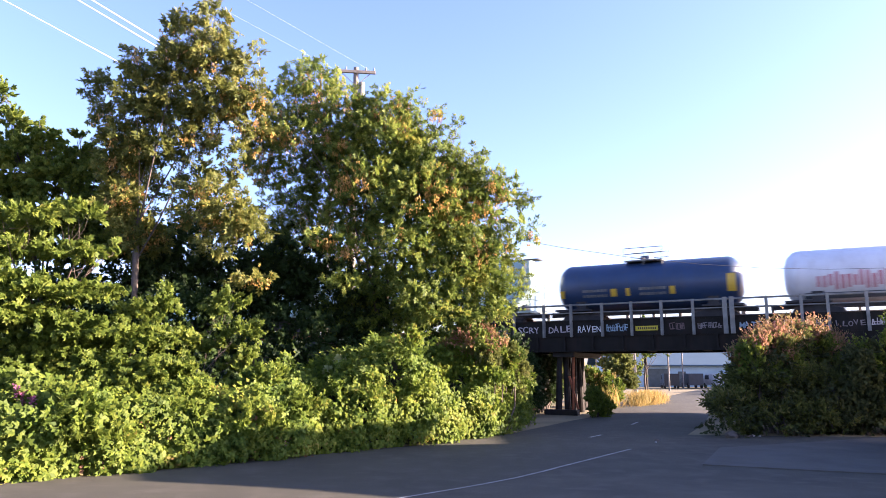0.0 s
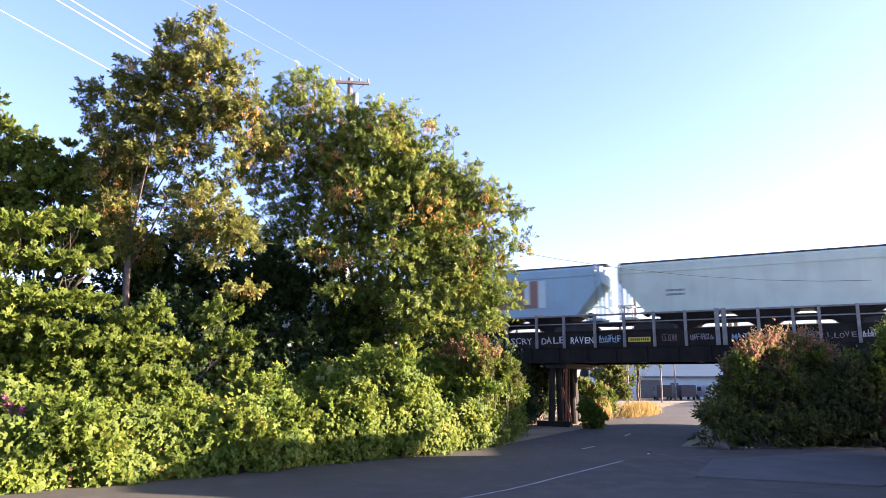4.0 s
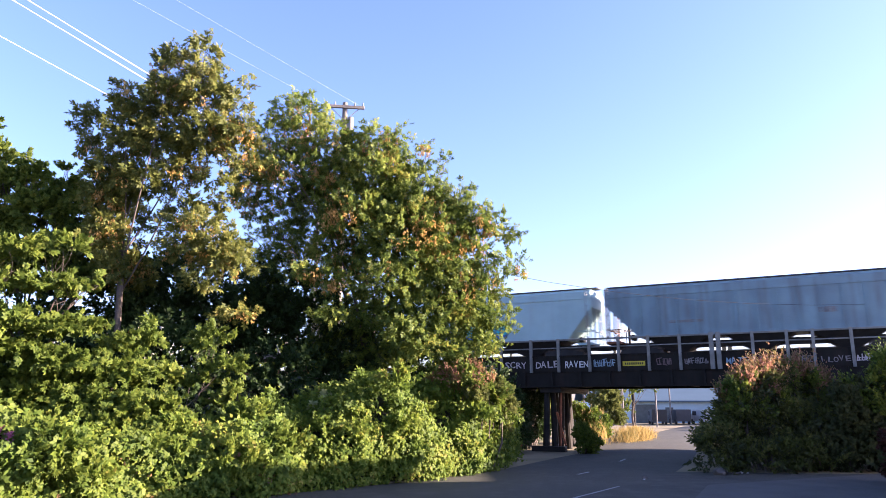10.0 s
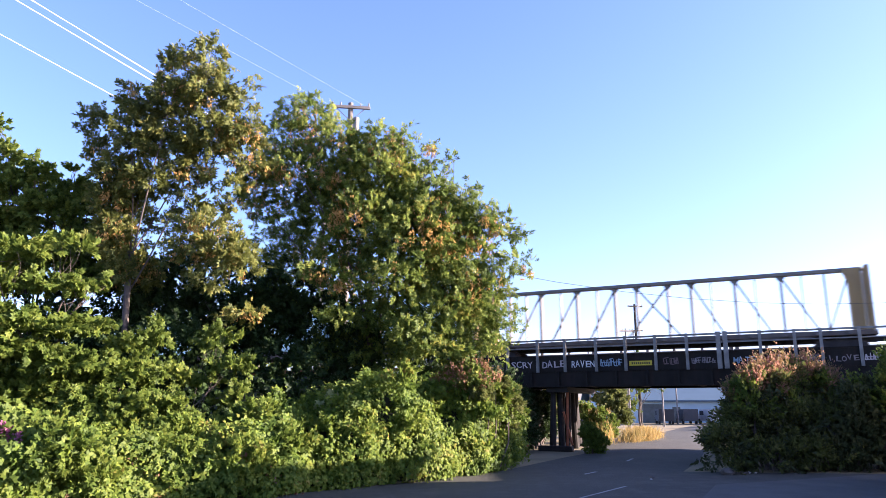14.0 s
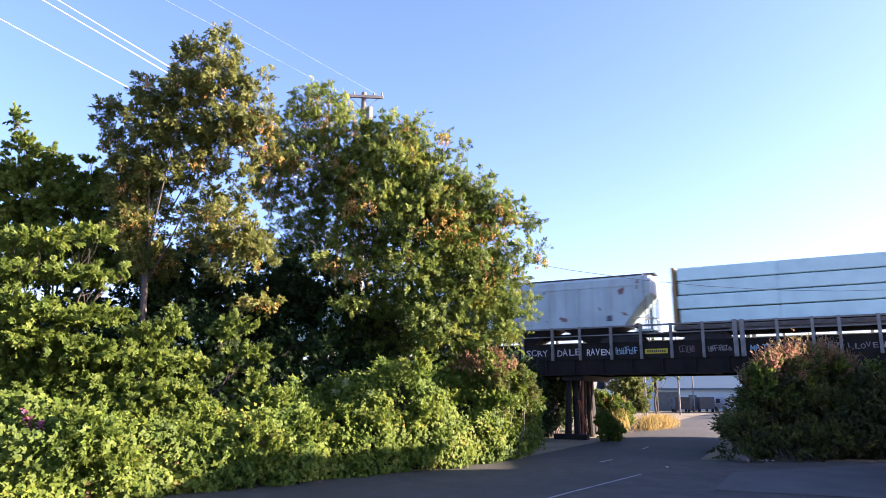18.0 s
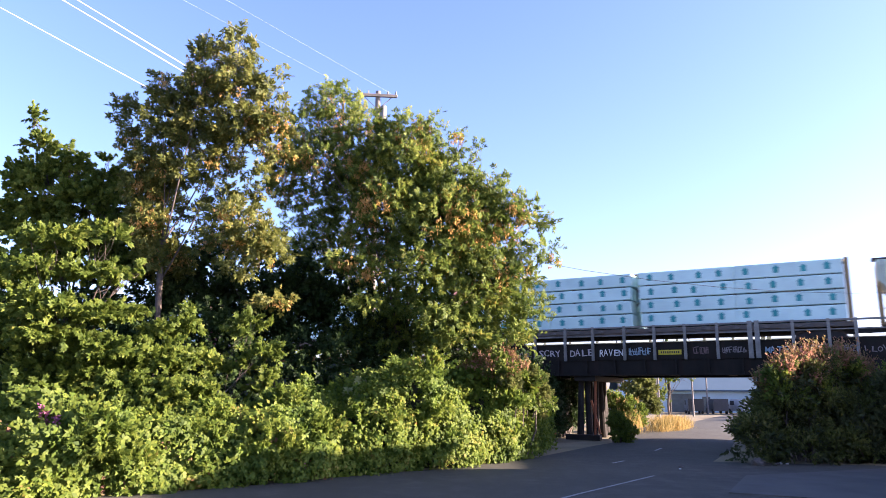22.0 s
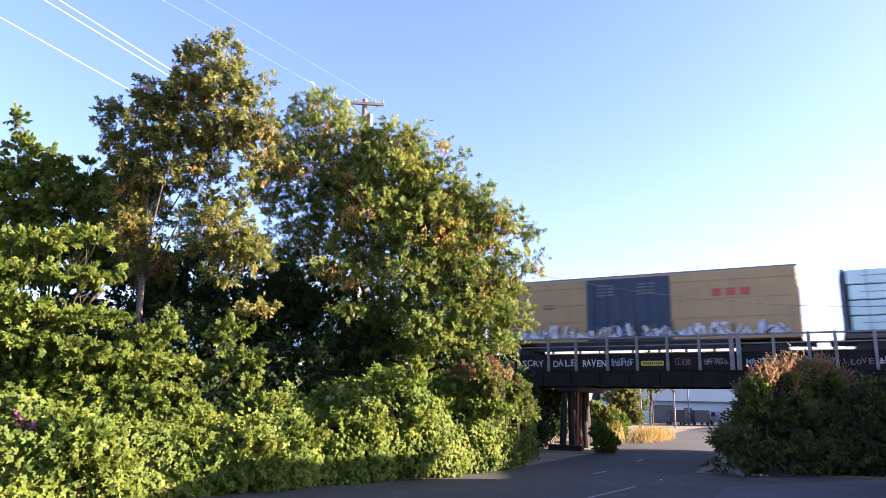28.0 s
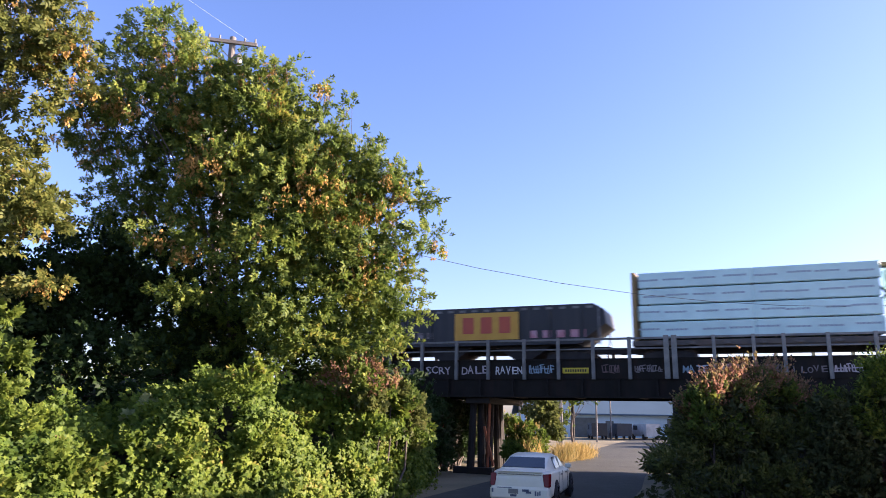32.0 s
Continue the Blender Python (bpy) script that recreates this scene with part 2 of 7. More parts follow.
def pipe(bm, pts, radii, seg=6):
    """One skin along a line of points."""
    up = Vector((0.31, 0.17, 1)) if abs((pts[-1] - pts[0]).normalized().z) < 0.8 else Vector((1, 0.2, 0.1))
    rings = []
    for i, (p, r) in enumerate(zip(pts, radii)):
        d = (pts[min(i + 1, len(pts) - 1)] - pts[max(i - 1, 0)]).normalized()
        u = d.cross(up).normalized()
        v = d.cross(u)
        rings.append([bm.verts.new(p + (u * math.cos(k * math.tau / seg) + v * math.sin(k * math.tau / seg)) * r) for k in range(seg)])
    for a, b in zip(rings, rings[1:]):
        for k in range(seg):
            bm.faces.new((a[k], a[(k + 1) % seg], b[(k + 1) % seg], b[k])).smooth = True
    bm.faces.new(rings[0]), bm.faces.new(rings[-1])


def beam(bm, a, b, w, h=None):
    """A square bar from a to b, w across the track and h the other way."""
    a, b = Vector(a), Vector(b)
    d = b - a
    h = h or w
    m = Matrix.Translation((a + b) / 2) @ d.to_track_quat("Z", "Y").to_matrix().to_4x4() @ Matrix.Diagonal((h, w, d.length, 1))
    return bmesh.ops.create_cube(bm, size=1, matrix=m)["verts"]


def prism(bm, outline, y0, y1, mi=0):
    """An outline in x, z pushed out from y0 to y1."""
    a = [bm.verts.new((x, y0, z)) for x, z in outline]
    b = [bm.verts.new((x, y1, z)) for x, z in outline]
    fs = [bm.faces.new(a), bm.faces.new(list(reversed(b)))]
    n = len(a)
    for i in range(n):
        fs.append(bm.faces.new((a[(i + 1) % n], a[i], b[i], b[(i + 1) % n])))
    for f in fs:
        f.material_index = mi
    bmesh.ops.recalc_face_normals(bm, faces=fs)
    return a + b


def stroke(bm, x0, z0, x1, z1, width, y, th=0.006):
    """A flat painted stroke on a wall that faces -y."""
    d = Vector((x1 - x0, z1 - z0)).normalized() * width / 2
    prism(bm, [(x0 + d.y - d.x * 0.3, z0 - d.x - d.y * 0.3), (x1 + d.y * 0.7 + d.x * 0.3, z1 - d.x * 0.7 + d.y * 0.3), (x1 - d.y * 0.7, z1 + d.x * 0.7), (x0 - d.y, z0 + d.x)], y - th, y)


def sheet(bm, pts):
    return bm.faces.new([bm.verts.new(p) for p in pts])


def text_mesh(word, size, material, extrude=0.004, bold=0.0):
    cu = bpy.data.curves.new("writing", "FONT")
    cu.body, cu.size, cu.extrude, cu.align_x, cu.resolution_u = word, size, extrude, "LEFT", 2
    cu.offset = bold
    ob = bpy.data.objects.new("writing", cu)
    scene.collection.objects.link(ob)
    bpy.context.view_layer.update()
    me = bpy.data.meshes.new_from_object(ob.evaluated_get(bpy.context.evaluated_depsgraph_get()))
    bpy.data.objects.remove(ob)
    me.materials.clear()
    me.materials.append(material)
    return me


def hand_letters(word, parent, x0, z0, y, width, size, material, seed, bold=0.006, name="graffiti"):
    """Spray-can capitals on a wall that faces -y: each letter set by hand, a little askew."""
    r = random.Random(seed)
    steps = [width * (0.5 if ch in " I" else 1.0) for ch in word]
    steps = [v * width / sum(steps) for v in steps]
    for k, ch in enumerate(word):
        step = steps[k]
        if ch == " ":
            continue
        me = text_mesh(ch, size * r.uniform(0.92, 1.08), material, 0.004, bold)
        xs = [v.co.x for v in me.vertices]
        fit = step * (0.86 if size < 1 else 1.0) / max(max(xs) - min(xs), size * 0.28)
        fit = min(fit, 1.5) if ch not in "I" else min(fit, 1.1)
        ob = shared(name, me, parent)
        ob.matrix_basis = pose(x0 + sum(steps[:k]), y - 0.002 * (k % 2), z0 + r.uniform(-0.06, 0.06) * size, 90, 0, 0) @ pose(0, 0, 0, 0, 0, r.uniform(-7, 7)) @ Matrix.Diagonal((fit, 1, 1, 1))


# ---- foliage ----
rng = np.random.default_rng(5)


def unit(v):
    return v / np.maximum(np.linalg.norm(v, axis=1, keepdims=True), 1e-6)


# leaflets of a leaf: angle off its axis, length, half width, start along the axis
LOBES1 = [(0.0, 1.0, 0.20, 0.0)]
LOBES2 = [(0.0, 1.0, 0.32, 0.0)]
LOBES3 = [(0.0, 1.0, 0.30, 0.0), (0.95, 0.85, 0.27, 0.0), (-0.95, 0.85, 0.27, 0.0)]
PALMATE = [(0.0, 1.0, 0.27, 0.0), (0.75, 0.88, 0.25, 0.0), (-0.75, 0.88, 0.25, 0.0), (1.6, 0.55, 0.22, 0.0), (-1.6, 0.55, 0.22, 0.0)]
PINNATE = [(0.0, 0.60, 0.15, 0.42), (0.95, 0.50, 0.125, 0.36), (-0.95, 0.50, 0.125, 0.36), (1.1, 0.44, 0.11, 0.08), (-1.1, 0.44, 0.11, 0.08)]
TERNATE = [(0.0, 0.70, 0.21, 0.30), (1.05, 0.55, 0.19, 0.22), (-1.05, 0.55, 0.19, 0.22)]


def leaves(name, pos, normal, size, material, parent=None, shape=LOBES1, point=None):
    """One mesh of many bent leaves: pos, facing and length of each."""
    n = len(pos)
    if point is None:
        point = rng.normal(size=(n, 3))
    nrm = unit(normal)
    t = unit(point - nrm * (point * nrm).sum(1, keepdims=True))
    s = np.cross(nrm, t)
    V, F = [], []
    for ang, ln, wd, off in shape:
        d = t * math.cos(ang) + s * math.sin(ang)
        e = np.cross(nrm, d)
        L = size[:, None]
        base = pos + t * L * off - nrm * L * off * off * 0.3
        mid = base + d * L * ln * 0.48 + nrm * L * 0.06
        V += [base, mid + e * L * wd, base + d * L * ln - nrm * L * ln * 0.2, mid - e * L * wd]
    kk = len(V)
    verts = np.stack(V, 1).reshape(-1, 3)
    faces = (np.arange(n)[:, None, None] * kk + np.arange(kk).reshape(1, -1, 4)).reshape(-1, 4)
    me = bpy.data.meshes.new(name)
    me.vertices.add(len(verts))
    me.vertices.foreach_set("co", verts.astype(np.float32).ravel())
    me.loops.add(faces.size)
    me.loops.foreach_set("vertex_index", faces.astype(np.int32).ravel())
    me.polygons.add(len(faces))
    me.polygons.foreach_set("loop_start", np.arange(0, faces.size, 4, dtype=np.int32))
    me.update(calc_edges=True)
    me.materials.append(material)
    ob = new(name, me)
    if parent:
        ob.parent = parent
    return ob


def sub_lobes(lobes, share=0.42):
    """Each large form broken into smaller rounded masses on its skin."""
    out = []
    for x, y, z, rx, ry, rz in lobes:
        n = max(7, int(13 * (rx * rz) ** 0.5 / 1.5))
        for k in range(n):
            d = unit(rng.normal(size=(1, 3)))[0]
            if d[2] < -0.5:
                d[2] *= -1
            s = share * rng.uniform(0.55, 1.2)
            q = 1 - s * 0.8 + max(0.0, rng.normal() * 0.12)
            out.append((x + d[0] * rx * q, y + d[1] * ry * q, z + d[2] * rz * q, rx * s, ry * s, rz * s * 0.8, d[0], d[1], d[2]))
    return np.array(out)


def in_lobes(lobes, count, up):
    """Points spread through the outer half of the large forms, and the way out there."""
    lb = np.array(lobes)
    size = (lb[:, 3] * lb[:, 4] * lb[:, 5]) ** 0.75
    P, D = [], []
    while sum(map(len, P)) < count:
        i = rng.choice(len(lb), count, p=size / size.sum())
        d = unit(rng.normal(size=(count, 3)))
        keep = d[:, 2] > up
        r = 0.3 + 0.72 * rng.random(count) ** 0.6
        P.append((lb[i, :3] + d * lb[i, 3:6] * r[:, None])[keep])
        D.append(d[keep])
    return np.concatenate(P)[:count], np.concatenate(D)[:count]


def on_lobes(lobes, count, share=0.42, up=-0.3):
    """Points on the outer, upper skin of the small masses, and the way out there."""
    if not share:
        return in_lobes(lobes, count, up)
    lb = sub_lobes(lobes, share)
    area = lb[:, 3] * lb[:, 5]
    P, D = [], []
    while sum(map(len, P)) < count:
        i = rng.choice(len(lb), count, p=area / area.sum())
        d = unit(rng.normal(size=(count, 3)))
        keep = (d[:, 2] > up) & ((d * lb[i, 6:9]).sum(1) > -0.25)
        r = 0.8 + 0.25 * rng.random(count)
        p = lb[i, :3] + d * lb[i, 3:6] * r[:, None]
        P.append(p[keep])
        D.append(unit(d * 0.7 + lb[i, 6:9] * 0.5)[keep])
    return np.concatenate(P)[:count], np.concatenate(D)[:count]


def sprays(lobes, count, per, length, size, droop=0.5, share=0.42, up=-0.3, lift=0.25, side=0.9, loose=0.52):
    """Leaves set in one plane along short twigs that stand out from the crown: pos, facing, leaf length, way."""
    p, d = on_lobes(lobes, count, share, up)
    axis = unit(d + rng.normal(size=d.shape) * 0.4 + np.array([0, 0, lift]))
    ln = length * (0.5 + 0.9 * rng.random(count))
    face = np.array([0.75, -0.5, 0.25]) + 0.6 * d + rng.normal(size=d.shape) * 0.35
    face = unit(face - axis * (face * axis).sum(1, keepdims=True))
    m = count * per
    A, Ln, Fc = np.repeat(axis, per, 0), np.repeat(ln, per), np.repeat(face, per, 0)
    B = np.cross(Fc, A)
    f = rng.random(m) ** 0.75
    turn = np.where(rng.random(m) < 0.5, -1.0, 1.0) * side * rng.uniform(0.2, 1.25, m)
    sag = -droop * rng.uniform(0.2, 1.0, m)
    way = unit(A * (0.3 + 0.8 * f[:, None]) + B * turn[:, None] + rng.normal(size=(m, 3)) * 0.15 + np.stack([0 * sag, 0 * sag, sag], 1))
    P = np.repeat(p, per, 0) + A * ((f - 0.35) * Ln)[:, None] + rng.normal(size=(m, 3)) * 0.04 * length
    P[:, 2] -= droop * 0.25 * (f * Ln) ** 2
    nrm = unit(Fc + rng.normal(size=(m, 3)) * loose)
    return P, nrm, size * (0.6 + 0.75 * rng.random(m)), way


def seed_bunches(name, lobes, count, material, parent, share=0.42):
    """Bunches of dry winged seeds that hang under the twigs, many in some places and none in others."""
    p, d = on_lobes(lobes, count * 4, share, -0.5)
    keep = np.array([noise.noise((a * 0.55, b * 0.55, c * 0.55 + 4.0)) > 0.12 for a, b, c in p])
    p = p[keep][:count]
    per = 11
    m = len(p) * per
    f = rng.random(m)
    P = np.repeat(p, per, 0) + np.stack([rng.normal(0, 0.055, m), rng.normal(0, 0.055, m), -0.36 * f], 1)
    way = np.array([0, 0, -1.0]) + rng.normal(size=(m, 3)) * 0.4
    return leaves(name, P, rng.normal(size=(m, 3)) * np.array([1, 1, 0.3]), 0.09 + 0.05 * rng.random(m), material, parent, LOBES2, way)


def limb(bm, a, b, r0, r1, bend=0.3, steps=4, seg=7):
    """A bent tapering limb."""
    a, b = Vector(a), Vector(b)
    off = Vector(rng.normal(size=3)) * bend
    fs = [i / steps for i in range(steps + 1)]
    pipe(bm, [a.lerp(b, f) + off * math.sin(f * math.pi) * (b - a).length * 0.15 for f in fs], [r0 + (r1 - r0) * f for f in fs], seg)

# ---- ground, road, lot ----
bm = bmesh.new()
bmesh.ops.create_grid(bm, x_segments=60, y_segments=60, size=2500)
part("ground", bm, DIRT)
tagged(bpy.data.objects["ground"], "dry brown earth and grass reaching to the horizon", "ground", kind="structure")

ROAD_L = [(-190, -150), (-60, -30), (-25, 3), (-10.6, 16.5), (-5.6, 21.1), (-0.9, 25.5), (2.8, 30.4), (6.2, 37), (8.5, 41), (11.2, 48.8), (15.5, 58), (20.1, 67.5), (27, 82), (36, 100), (60, 150)]
ROAD_R = [(-176, -164), (-47, -43), (-12.5, -9), (-2.5, 11.5), (0.3, 15.6), (5.2, 22.8), (9.2, 28.6), (12.2, 35), (14.4, 40.5), (18.0, 48.5), (22.5, 58), (27.0, 67.5), (34, 82), (43, 100), (67, 150)]


def rise(y):
    """The road climbs a little out of the underpass towards the foreground."""
    f = min(1.0, max(0.0, (19.0 - y) / 8.0))
    return 0.30 * f * f * (3 - 2 * f)


def raised(bm):
    for k in range(7):
        bmesh.ops.bisect_plane(bm, geom=list(bm.verts) + list(bm.edges) + list(bm.faces), plane_co=(0, 11.0 + k * 4 / 3, 0), plane_no=(0, 1, 0))
    for v in bm.verts:
        v.co.z += rise(v.co.y)
    return bm


bm = bmesh.new()
rows_ = [[bm.verts.new((a[0] + (b[0] - a[0]) * f, a[1] + (b[1] - a[1]) * f, 0.02 + 0.05 * (1 - (2 * f - 1) ** 2) - 0.016 * (f == 1))) for f in (0, 0.25, 0.5, 0.75, 1)] for a, b in zip(ROAD_L, ROAD_R)]
for p, q in zip(rows_, rows_[1:]):
    for i in range(4):
        bm.faces.new((p[i], p[i + 1], q[i + 1], q[i]))
tagged(part("road", raised(bm), ASPHALT), "worn dark grey asphalt road running under the railway bridge", "road", kind="structure")


def strip(bm, pts, w, z):
    for (x0, y0), (x1, y1) in zip(pts, pts[1:]):
        d = Vector((x1 - x0, y1 - y0, 0)).normalized()
        n = Vector((-d.y, d.x, 0)) * w / 2
        a, b = Vector((x0, y0, z)), Vector((x1, y1, z))
        sheet(bm, [a - n, b - n, b + n, a + n])


bm = bmesh.new()
strip(bm, [(-3.6, 10.0), (0.1, 15.45), (2.9, 19.7), (5.9, 24.0)], 0.10, 0.026)
strip(bm, [(5.2, 27.35), (5.85, 28.35)], 0.13, 0.085)
strip(bm, [(8.3, 33.4), (9.0, 35.0)], 0.12, 0.085)
tagged(part("road_marking", raised(bm), PAINT), "worn white painted edge line and centre dashes", "road marking", kind="structure")

bm = bmesh.new()
sheet(bm, [(-12.5, -9, 0.012), (40, -60, 0.012), (60, 20, 0.012), (26, 27, 0.012), (8.6, 29.3, 0.012), (4.0, 23.4, 0.012), (-0.9, 16.2, 0.012), (-3.7, 12.1, 0.012)])
tagged(part("lot", raised(bm), LOT), "patched grey asphalt yard beside the road", "pavement", kind="structure")
bm = bmesh.new()
slab_top = [bm.verts.new((x, y, 0.05)) for x, y in ((6.9, 20.1), (10.9, 18.3), (13.1, 20.3), (17.2, 26.4), (16.9, 28.0), (8.9, 24.2))]
slab_face = bm.faces.new(slab_top)
ext = bmesh.ops.extrude_face_region(bm, geom=[slab_face])
for v in ext["geom"]:
    if isinstance(v, bmesh.types.BMVert):
        v.co.z = -0.02
bmesh.ops.recalc_face_normals(bm, faces=bm.faces)
tagged(part("driveway_slab", raised(bm), mat("slab", (0.088, 0.084, 0.068), (0.056, 0.053, 0.044), 0.9, 0, 0.8, 45, 0.3, stain=(0.08, 0.08, 0.08))), "pale worn concrete driveway slab", "pavement", kind="structure")

# small litter and stones on the verge
rock_bm = bmesh.new()
bmesh.ops.create_icosphere(rock_bm, subdivisions=2, radius=0.22)
for v in rock_bm.verts:
    v.co *= 1 + 0.35 * noise.noise(v.co * 6)
    v.co.z *= 0.7
rock_me = mesh_of("rock", rock_bm, mat("rock", (0.12, 0.10, 0.085), (0.07, 0.06, 0.052), 0.9, 0, 3, 25, 0.6))
for i, (x, y, s) in enumerate([(10.75, 27.9, 1.1), (11.0, 28.15, 0.7), (11.6, 28.2, 0.4), (11.35, 28.0, 0.5), (7.5, 26.6, 0.4)]):
    ob = new("rock", rock_me)
    ob.matrix_basis = pose(x, y, 0.1 * s, 0, 0, i * 71) @ Matrix.Scale(s, 4)
    tagged(ob, "grey broken stone lying at the foot of the bushes", "rock", "stones on the verge")

paper_bm = bmesh.new()
bmesh.ops.create_icosphere(paper_bm, subdivisions=1, radius=0.1)
for v in paper_bm.verts:
    v.co *= 1 + 0.6 * noise.noise(v.co * 19)
    v.co.z *= 0.45
paper_me = mesh_of("litter", paper_bm, mat("paper", (0.55, 0.55, 0.53), (0.4, 0.4, 0.38), 0.8, 0, 6, 30, 0.2))
for i, (x, y, s) in enumerate([(11.75, 28.35, 1.0), (12.05, 28.45, 0.7), (15.6, 56.0, 1.6), (7.35, 26.2, 0.5)]):
    ob = new("litter", paper_me)
    ob.matrix_basis = pose(x, y, 0.05 * s, 0, 0, i * 50) @ Matrix.Scale(s, 4)
    tagged(ob, "crumpled scrap of pale litter on the verge", "litter", "litter on the verge")

# ---- railway: embankment, track, bridge ----
def bank(name, s0, s1):
    bm = bmesh.new()
    prof = [(-9.0, -0.1), (-3.4, RAIL_Z - 0.55), (3.4, RAIL_Z - 0.55), (9.0, -0.1)]
    n = max(2, int((s1 - s0) / 6))
    rws = []
    for i in range(n + 1):
        s = s0 + (s1 - s0) * i / n
        rws.append([bm.verts.new((s, y + 0.35 * noise.noise((s * 0.3, y, 1)), z + (0.25 * noise.noise((s * 0.4, y * 2, 0)) if abs(y) > 4 else 0))) for y, z in prof])
    for p, q in zip(rws, rws[1:]):
        for i in range(3):
            bm.faces.new((p[i], q[i], q[i + 1], p[i + 1]))
    bm.faces.new(rws[0]), bm.faces.new(rws[-1])
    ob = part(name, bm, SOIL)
    ob.matrix_basis = rail_pose(0)
    return tagged(ob, "weed-grown earth railway embankment", "embankment", kind="structure")


bank("embankment_west", -520, -17.2)
bank("embankment_east", 6.5, 520)

track_thing = thing("railway_track", "single railway track of steel rails on dark timber sleepers", "railway track", rail_pose(0, 0, RAIL_Z), kind="structure")
for y in (-0.75, 0.75):
    bm = bmesh.new()
    box(bm, -520, 520, y - 0.035, y + 0.035, -0.06, 0.0)
    box(bm, -520, 520, y - 0.012, y + 0.012, -0.15, -0.05)
    box(bm, -520, 520, y - 0.075, y + 0.075, -0.18, -0.15)
    part("rail", bm, RUST, track_thing)
bm = bmesh.new()
box(bm, -0.11, 0.11, -1.3, 1.3, -0.36, -0.18)
tie_me = mesh_of("sleeper", bm, TIMBER)
for i in range(60):
    shared("sleeper", tie_me, track_thing, pose(-22 + i * 0.55, 0, 0))

bridge = thing("railway_bridge", "black steel girder railway bridge with railings and spray-painted tags", "bridge", rail_pose(0, 0, 0), kind="structure")
S0, S1 = -20.5, 9.5
for y, nm in ((-3.0, "near"), (3.0, "far")):
    o = -1 if y < 0 else 1
    bm = bmesh.new()
    box(bm, S0, S1, y - 0.02, y + 0.02, 3.66, 5.36)
    gd = part("girder", bm, STEEL, bridge, "black riveted plate girder with rust streaks")
    for nm_, hw, z0, z1 in (("bottom_flange", 0.18, 3.60, 3.67), ("top_flange", 0.10, 5.34, 5.40)):
        bm = bmesh.new()
        box(bm, S0, S1, y - hw, y + hw, z0, z1)
        part(nm_, bm, STEEL, gd)
    bm = bmesh.new()
    box(bm, S0, S1, y + o * 0.02, y + o * 0.06, 4.46, 5.34)
    part("cover_plate", bm, STEEL, gd)
    bm = bmesh.new()
    box(bm, -0.05, 0.05, y + o * 0.02, y + o * 0.15, 3.67, 4.46)
    me = mesh_of("stiffener", bm, STEEL)
    for i in range(18):
        shared("stiffener", me, bridge, pose(S0 + 0.8 + i * 1.68, 0, 0))
    # rows of rivets
    bm = bmesh.new()
    for i in range(90):
        for z in (4.52, 5.28):
            box(bm, S0 + 0.2 + i * 0.33, S0 + 0.24 + i * 0.33, y + o * 0.06, y + o * 0.075, z, z + 0.04)
    tagged(part("rivets", bm, STEEL, bridge), kind="stuff")
bm = bmesh.new()
box(bm, S0, S1, -2.9, 2.9, 3.95, 4.42)
part("deck", bm, TIMBER, bridge, "dark timber bridge deck")
for i in range(9):
    bm = bmesh.new()
    s = S0 + 1.6 + i * 3.3
    box(bm, s - 0.12, s + 0.12, -2.95, 2.95, 3.68, 3.96)
    part("floor_beam", bm, STEEL, bridge)
POSTS = [-19.6, -17.9, -16.09, -14.2, -12.53, -10.7, -9.03, -7.39, -5.73, -4.08, -3.74, -2.1, -0.49, 0.69, 2.37, 4.1, 5.8, 7.5, 9.2]
for y, o in ((-3.0, -1), (3.0, 1)):
    bm = bmesh.new()
    yy = y + o * 0.13
    box(bm, -0.02, 0.02, yy - 0.07, yy + 0.07, 4.44, 6.36)
    box(bm, -0.075, 0.075, yy - o * 0.07 - 0.008, yy - o * 0.07 + 0.008, 4.44, 6.36)
    box(bm, -0.075, 0.075, yy + o * 0.07 - 0.008, yy + o * 0.07 + 0.008, 4.44, 6.36)
    post_me = mesh_of("post", bm, RAILING)
    for k, s in enumerate(POSTS):
        ob = shared("post", post_me, bridge, pose(s, 0, 0))
        if k in (9, 10):
            ob.scale = (1.5, 1.1, 1.0)
    for z, h in ((6.30, 0.05), (5.84, 0.035)):
        for k, (a, b) in enumerate([(S0, -3.9), (-3.9, S1)]):
            bm = bmesh.new()
            box(bm, a, b - 0.02, y - 0.045, y + 0.045, z - h, z + h, 0.01)
            part("handrail", bm, RAILING, bridge)

# tags on the girder
CHALK_MID = mat("worn_white_spray", (0.55, 0.5, 0.5), (0.3, 0.26, 0.26), 0.8, 0, 5, 30, 0.1)
for k, (word, s, width, size, m) in enumerate((("SCRY", -15.95, 1.5, 0.54, CHALK_MID), ("DALE", -13.98, 1.45, 0.54, CHALK_MID), ("RAVEN", -12.2, 1.4, 0.54, CHALK), ("MATE", -3.49, 1.15, 0.48, SPRAY_BLUE), ("I LOVE", 0.95, 1.3, 0.38, CHALK_DIM))):
    hand_letters(word, bridge, s, 4.72, -3.066, width, size, m, 40 + k)


